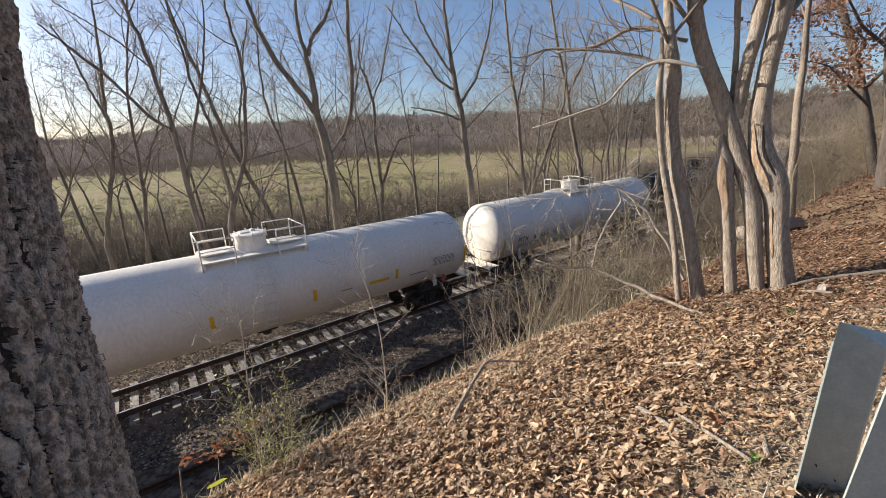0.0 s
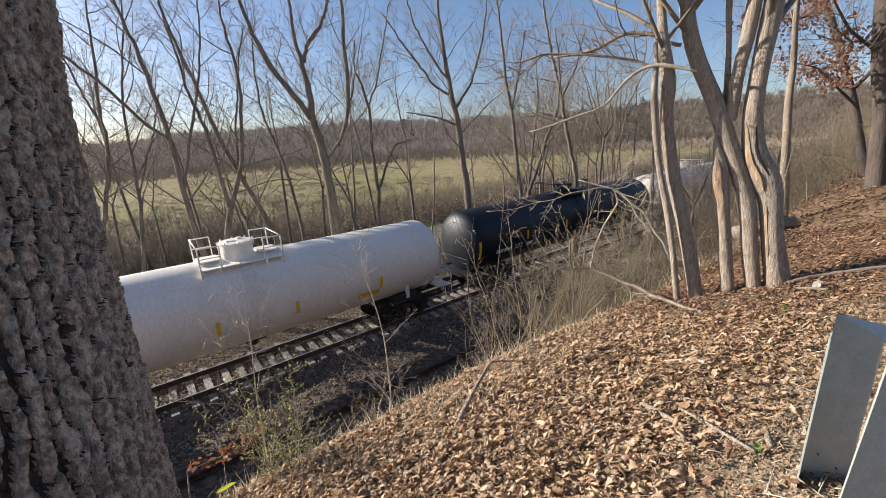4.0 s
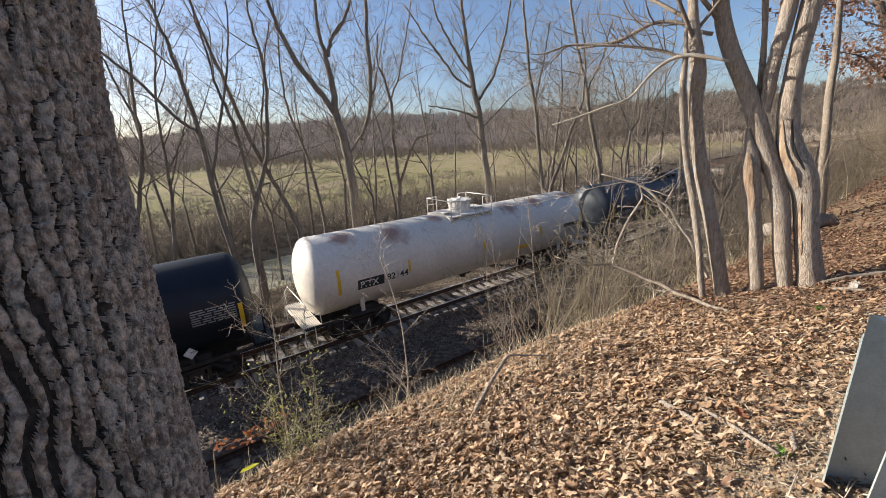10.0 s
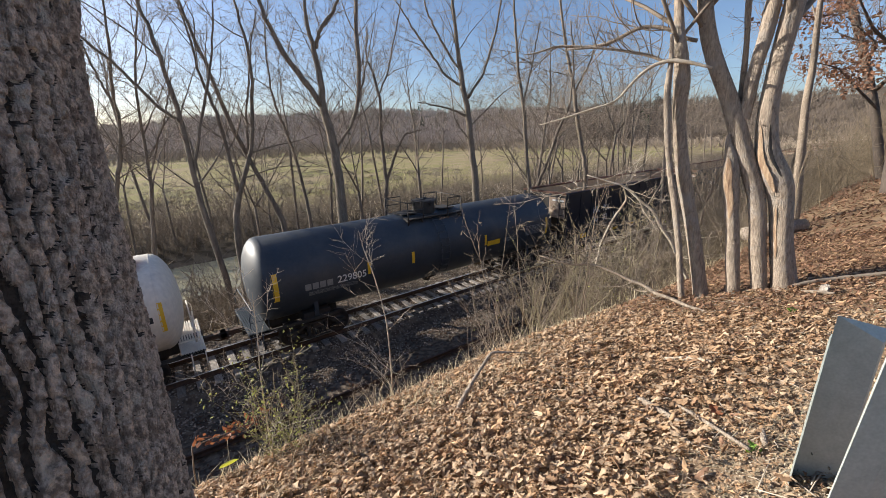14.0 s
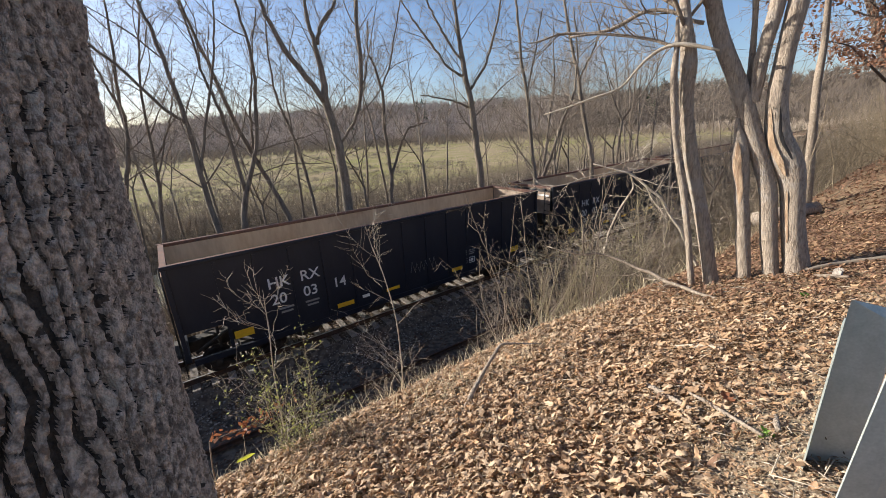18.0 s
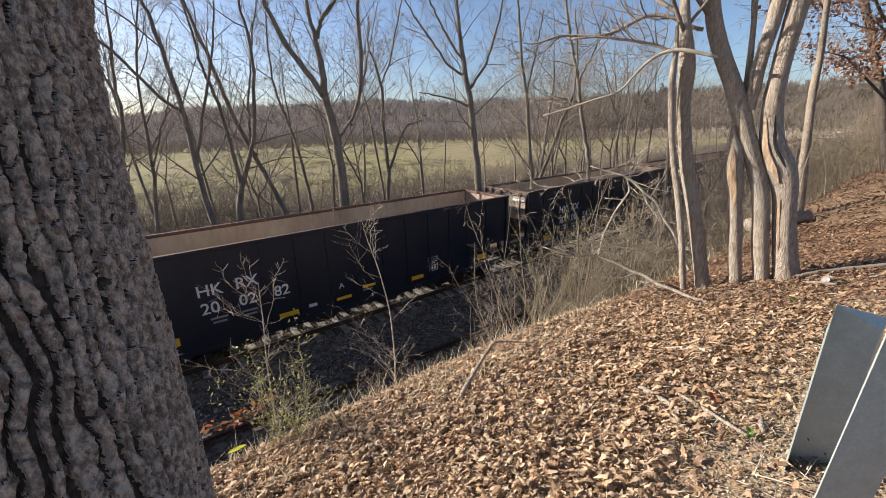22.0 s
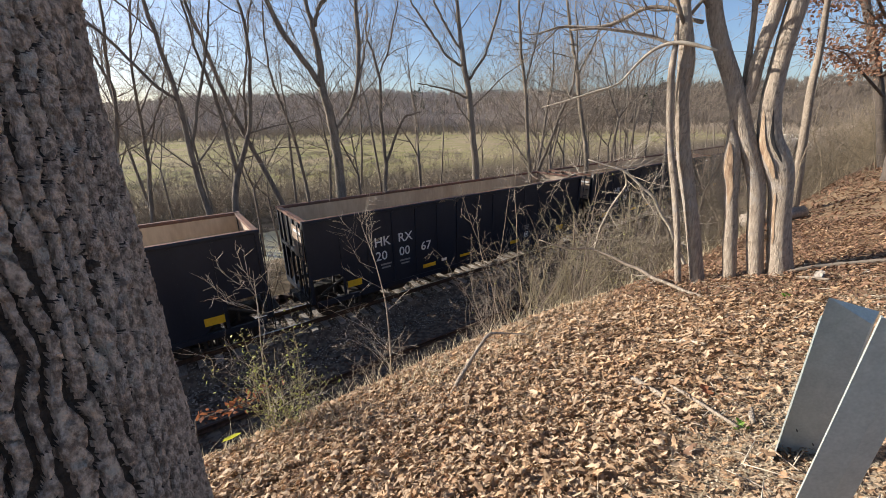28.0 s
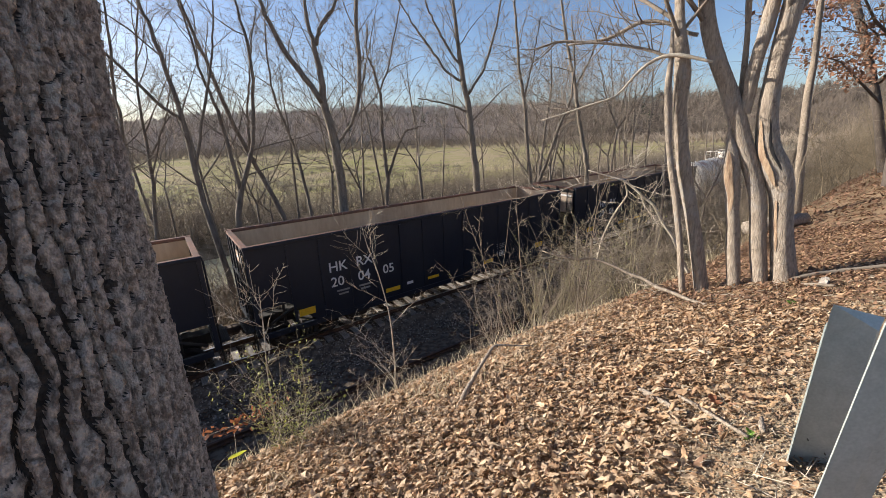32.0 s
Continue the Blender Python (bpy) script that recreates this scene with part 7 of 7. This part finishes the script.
lying("log", "weathered grey log behind the clump of trunks", [(5.98, 0.99, 0.020), (6.12, 0.86, 0.034), (6.26, 0.72, 0.032), (6.45, 0.42, 0.030), (6.60, 0.10, 0.022)], M_TWIG, 24)
lying("log", "split pale slab of fallen bark", [(5.76, 0.86, 0.012), (5.70, 0.74, 0.024), (5.66, 0.58, 0.012)], M_TWIG, 25)
lying("log", "smooth weathered log beside the post", [(1.49, 0.26, 0.026), (1.59, 0.13, 0.039), (1.66, -0.05, 0.039)], M_PALE, 7)
st = Shape()
stem(st, [(1.62, 2.17, 5.17, 0.018), (1.80, 2.21, 5.33, 0.021), (1.98, 2.23, 5.48, 0.017), (2.17, 2.25, 5.62, 0.014), (2.20, 2.24, 5.63, 0.011), (2.36, 2.17, 5.60, 0.007), (2.55, 2.08, 5.56, 0.004)], 8, 26, 9, 0.35)
tagged(part("stick", st, M_BARK2, None), "bent dead stick poking up from the crest", "branch")


# ---- galvanised posts by the road ----
def folded(name, label, outline, z0, z1, thick, holes=()):
    """A folded steel post of constant section; outline: (x, y) from edge to edge."""
    t = thing(name, label, "post", (outline[0][0], outline[0][1], z0), "road posts")
    o = np.array(outline, float) - np.array(outline[0])
    d = np.gradient(o, axis=0)
    nrm = np.stack([-d[:, 1], d[:, 0]], -1)
    nrm /= np.linalg.norm(nrm, axis=1, keepdims=True)
    loop = np.concatenate([o, (o + nrm * thick)[::-1]])
    n = len(loop)
    s = Shape()
    v = [(x, y, z) for z in (-0.3, z1 - z0) for x, y in loop]
    s.add(v, [(i, (i + 1) % n, n + (i + 1) % n, n + i) for i in range(n)])
    k = len(o)
    for i in range(k - 1):
        s.add([v[n + i], v[n + i + 1], v[n + n - 2 - i], v[n + n - 1 - i]], [(0, 1, 2, 3)])
    part("web", s, M_ZINC, t)
    for x, y, z in holes:
        h = Shape().tube([(x - 0.009, y - 0.003, z), (x + 0.004, y + 0.002, z)], 0.0026, 8)
        part("bolt_hole", h, M_UNDER, t)
    return t


channel = folded("road_post", "galvanised steel channel post standing in gravel", [(2.152, 0.197), (2.20, 0.202), (2.256, 0.205), (2.280, 0.157), (2.305, 0.108), (2.327, 0.062), (2.345, 0.058), (2.388, 0.057)], 5.88, 6.66, 0.006, [(0.108, -0.035, 0.17), (0.140, -0.100, 0.115)])
head = Shape()
ring = [(0.0, 0.0, 0.0), (0.104, 0.008, 0.0), (0.175, -0.135, 0.0), (0.236, -0.140, 0.0)]
tops = [(0.048, 0.004, 0.075), (0.104, 0.008, 0.092), (0.175, -0.137, -0.004), (0.236, -0.141, 0.042)]
head.add([(x, y, z + 0.779) for x, y, z in ring] + [(x, y, z + 0.779) for x, y, z in tops], [(0, 1, 5, 4), (1, 2, 6, 5), (2, 3, 7, 6), (5, 6, 7)])
part("cap", head, M_ZINC, channel, "slanted folded top of the post")
folded("road_post", "galvanised folded steel post catching the sun", [(1.705, 0.050), (1.684, 0.046), (1.714, 0.006), (1.745, -0.031), (1.80, -0.077), (1.83, -0.070)], 5.93, 6.925, 0.006).matrix_world @= Matrix.Translation((0, 0.02, 0)) @ Matrix.Rotation(radians(2.3), 4, "X")


# ---- odd leaves and small plants ----
def leaf_thing(name, label, x, y, size, material, seed, category="leaf", lift=0.03, count=1):
    """One curled lobed leaf, or a few on a short stalk."""
    rg = np.random.default_rng(seed)
    sh, leaves = Shape(), []
    for k in range(count):
        one = Shape()
        u = np.linspace(-0.5, 0.5, 9)
        w = 0.26 * np.sqrt(np.clip(1 - (2 * u) ** 2, 0, 1)) * (1 + 0.35 * np.cos(u * 22))
        v = np.linspace(-1, 1, 5)
        P = np.stack([np.broadcast_to(u[:, None], (9, 5)), w[:, None] * v[None], 1.1 * u[:, None] ** 2 + 0.5 * np.abs(w[:, None] * v[None]) + 0.02 * rg.normal(size=(9, 5))], -1) * size
        m = pose(0, 0, 0, rg.uniform(-25, 25), rg.uniform(-30, 10), rg.uniform(0, 360))
        off = rg.normal(size=3) * size * (0.35 if count > 1 else 0)
        P = np.array([[m @ Vector(p) for p in row] for row in P]) + off
        sh.grid(P)
        leaves.append(one.grid(P))
    t = np.concatenate(sh.v)
    if count == 1:
        ob = part(name, sh, material, None)
    else:
        ob = new(name)
        for one in leaves:
            part("leaf", one, material, ob)
    ob.matrix_world = Matrix.Translation((x, y, float(ground_z(x, y)) + lift - min(0, t[:, 2].min())))
    return tagged(ob, label, category)


leaf_thing("curled_leaf", "large curled rust-orange leaf on the gravel", 2.64, 0.65, 0.11, M_LEAFR, 1)
leaf_thing("curled_leaf", "curled orange-brown leaf on the litter", 2.05, 1.95, 0.09, M_LEAFR, 2)
bright = new("bramble")
one = Shape()
u, v = np.linspace(-0.5, 0.5, 9), np.linspace(-1, 1, 5)
w = 0.26 * np.sqrt(np.clip(1 - (2 * u) ** 2, 0, 1))
one.grid(np.stack([np.broadcast_to(u[:, None], (9, 5)), w[:, None] * v[None], 0.25 * u[:, None] ** 2 + 0.6 * np.abs(w[:, None] * v[None])], -1) * 0.15)
part("leaf", one, M_LEAFY, bright).matrix_world = pose(0.03, 0, 0.02, -30, 8, 14)
part("stalk", Shape().tube([(-0.05, 0.0, -0.24), (-0.06, 0.0, -0.08), (-0.03, 0, 0.02)], (0.0025, 0.002, 0.0015), 5), M_TWIG, bright)
bright.matrix_world = Matrix.Translation((0.05, 3.10, 4.985))
tagged(bright, "short bramble shoot with one bright yellow-green leaf", "plant")
leaf_thing("yellow_leaf", "pale yellow leaf lying in the litter", 2.91, 0.83, 0.07, M_LEAFP, 4)
leaf_thing("seedling", "tiny green seedling beside a broken stick", 2.37, 0.40, 0.05, M_SEED, 5, "plant", 0.01, 6)
leaf_thing("seedling", "tiny green weed by the steel post", 2.75, 0.10, 0.045, M_SEED, 6, "plant", 0.01, 6)
leaf_thing("seedling", "small green weed at the foot of the slope", 4.9, 0.75, 0.06, M_SEED, 7, "plant", 0.01, 7)

rock = Shape()
rg = np.random.default_rng(91)
th, ph = np.meshgrid(np.linspace(0, 2 * math.pi, 15), np.linspace(0.05, math.pi - 0.05, 9))
k = 1 + 0.22 * np.sin(2 * th + 1) * np.sin(ph) + (0.16 * np.sin(5 * th + 3 * ph) + 0.10 * np.sin(9 * th - 7 * ph)) * np.sin(ph)
rock.grid(np.stack([0.05 * k * np.sin(ph) * np.cos(th), 0.04 * k * np.sin(ph) * np.sin(th), 0.085 * k * np.cos(ph)], -1), False)
rk = part("rock", rock, M_CHALK, None)
rk.matrix_world = Matrix.Translation((5.75, 0.68, float(ground_z(5.75, 0.68)) + 0.04)) @ pose(0, 0, 0, 12, 18, 30)
tagged(rk, "pale weathered rock half sunk in the leaves", "rock")
# a fallen sprig with rust-red leaves at the edge of the bank
sprig = thing("leafy_sprig", "fallen sprig with curled rust-red leaves", "branch", (0.10, 3.55, float(ground_z(0.10, 3.55)) + 0.46))
sg, sl = Shape(), Shape()
q = wander(rg, (-0.25, 0.10, 0.0), (1, -0.25, 0.25), 0.75, 8, 0.12, 0.0)
sg.tube(q, np.linspace(0.006, 0.002, 9), 5)
for _ in range(80):
    p = q[rg.integers(1, 9)] + rg.normal(size=3) * 0.035
    e = rg.normal(size=(3, 3)) * 0.023
    sl.add([p, p + e[0], p + e[0] + e[1], p + e[1] + e[2] * 0.3], [(0, 1, 2), (0, 2, 3)])
sg.tube([(-0.30, 0.12, -0.60), (-0.28, 0.11, -0.25), q[0]], (0.008, 0.007, 0.006), 5)
part("stalk", sg, M_TWIG, sprig)
tagged(part("foliage", sl, M_LEAFR, sprig, "rust-red curled leaves"), kind="stuff")

# a sawn log lying behind the clump of trunks
lg = thing("log", "short sawn log with a dark end behind the trunks", "log", (10.7, 1.80, float(ground_z(10.7, 1.80)) + 0.10))
body = Shape()
pl = np.array([(-0.9, 0.75, -0.16), (-0.45, 0.40, -0.06), (0, 0, 0.02)])
body.tube(pl, (0.14, 0.135, 0.125), 14, wob=0.10, rng=rg)
part("bark", body, M_BARK2, lg)
dd = unit(pl[2] - pl[1])
part("sawn_end", Shape().tube([pl[2] + dd * 0.001, pl[2] + dd * 0.012], (0.112, 0.108), 14), M_UNDER, lg, "dark sawn end")


# ---- ties and ballast, piece by piece ----
tie_me = Shape().box(-0.115, 0.115, -1.3, 1.3, -0.15, 0.0, c=0.012).mesh("tie", M_TIE)
rng = random.Random(2)
for k in range(250):
    x = -14 + 0.54 * k
    t = part("tie", tie_me, None, track)
    t.matrix_world = pose(x + rng.uniform(-0.03, 0.03), TRACK_Y + rng.uniform(-0.06, 0.06), -0.172, 0, 0, rng.uniform(-1.2, 1.2))
rg = np.random.default_rng(23)
base = np.array([(1, 0, 0), (0, 1, 0), (-1, 0, 0), (0, -1, 0), (0, 0, 0.8), (0, 0, -0.8)], float)
tri = np.array([(0, 1, 4), (1, 2, 4), (2, 3, 4), (3, 0, 4), (1, 0, 5), (2, 1, 5), (3, 2, 5), (0, 3, 5)])
n = 20000
x = -4 + 34 * rg.random(n) ** 1.3
y = 11.6 + 6.2 * rg.random(n)
z = ground_z(x, y) + 0.01 + 0.03 * rg.random(n)
r = 0.022 + 0.022 * rg.random(n)
P = base[None] * r[:, None, None] * (0.65 + 0.7 * rg.random((n, 6, 3)))
yaw = 6.283 * rg.random(n)
Q = P.copy()
Q[..., 0] = P[..., 0] * np.cos(yaw)[:, None] - P[..., 1] * np.sin(yaw)[:, None]
Q[..., 1] = P[..., 0] * np.sin(yaw)[:, None] + P[..., 1] * np.cos(yaw)[:, None]
Q += np.stack([x, y, z], -1)[:, None, :]
me = bpy.data.meshes.new("ballast")
me.from_pydata(Q.reshape(-1, 3).tolist(), [], (tri[None] + 6 * np.arange(n)[:, None, None]).reshape(-1, 3).tolist())
me.materials.append(M_STONE)
tagged(part("ballast", me, None, None), "grey crushed stone between and beside the ties", "ballast", kind="stuff")

motions()
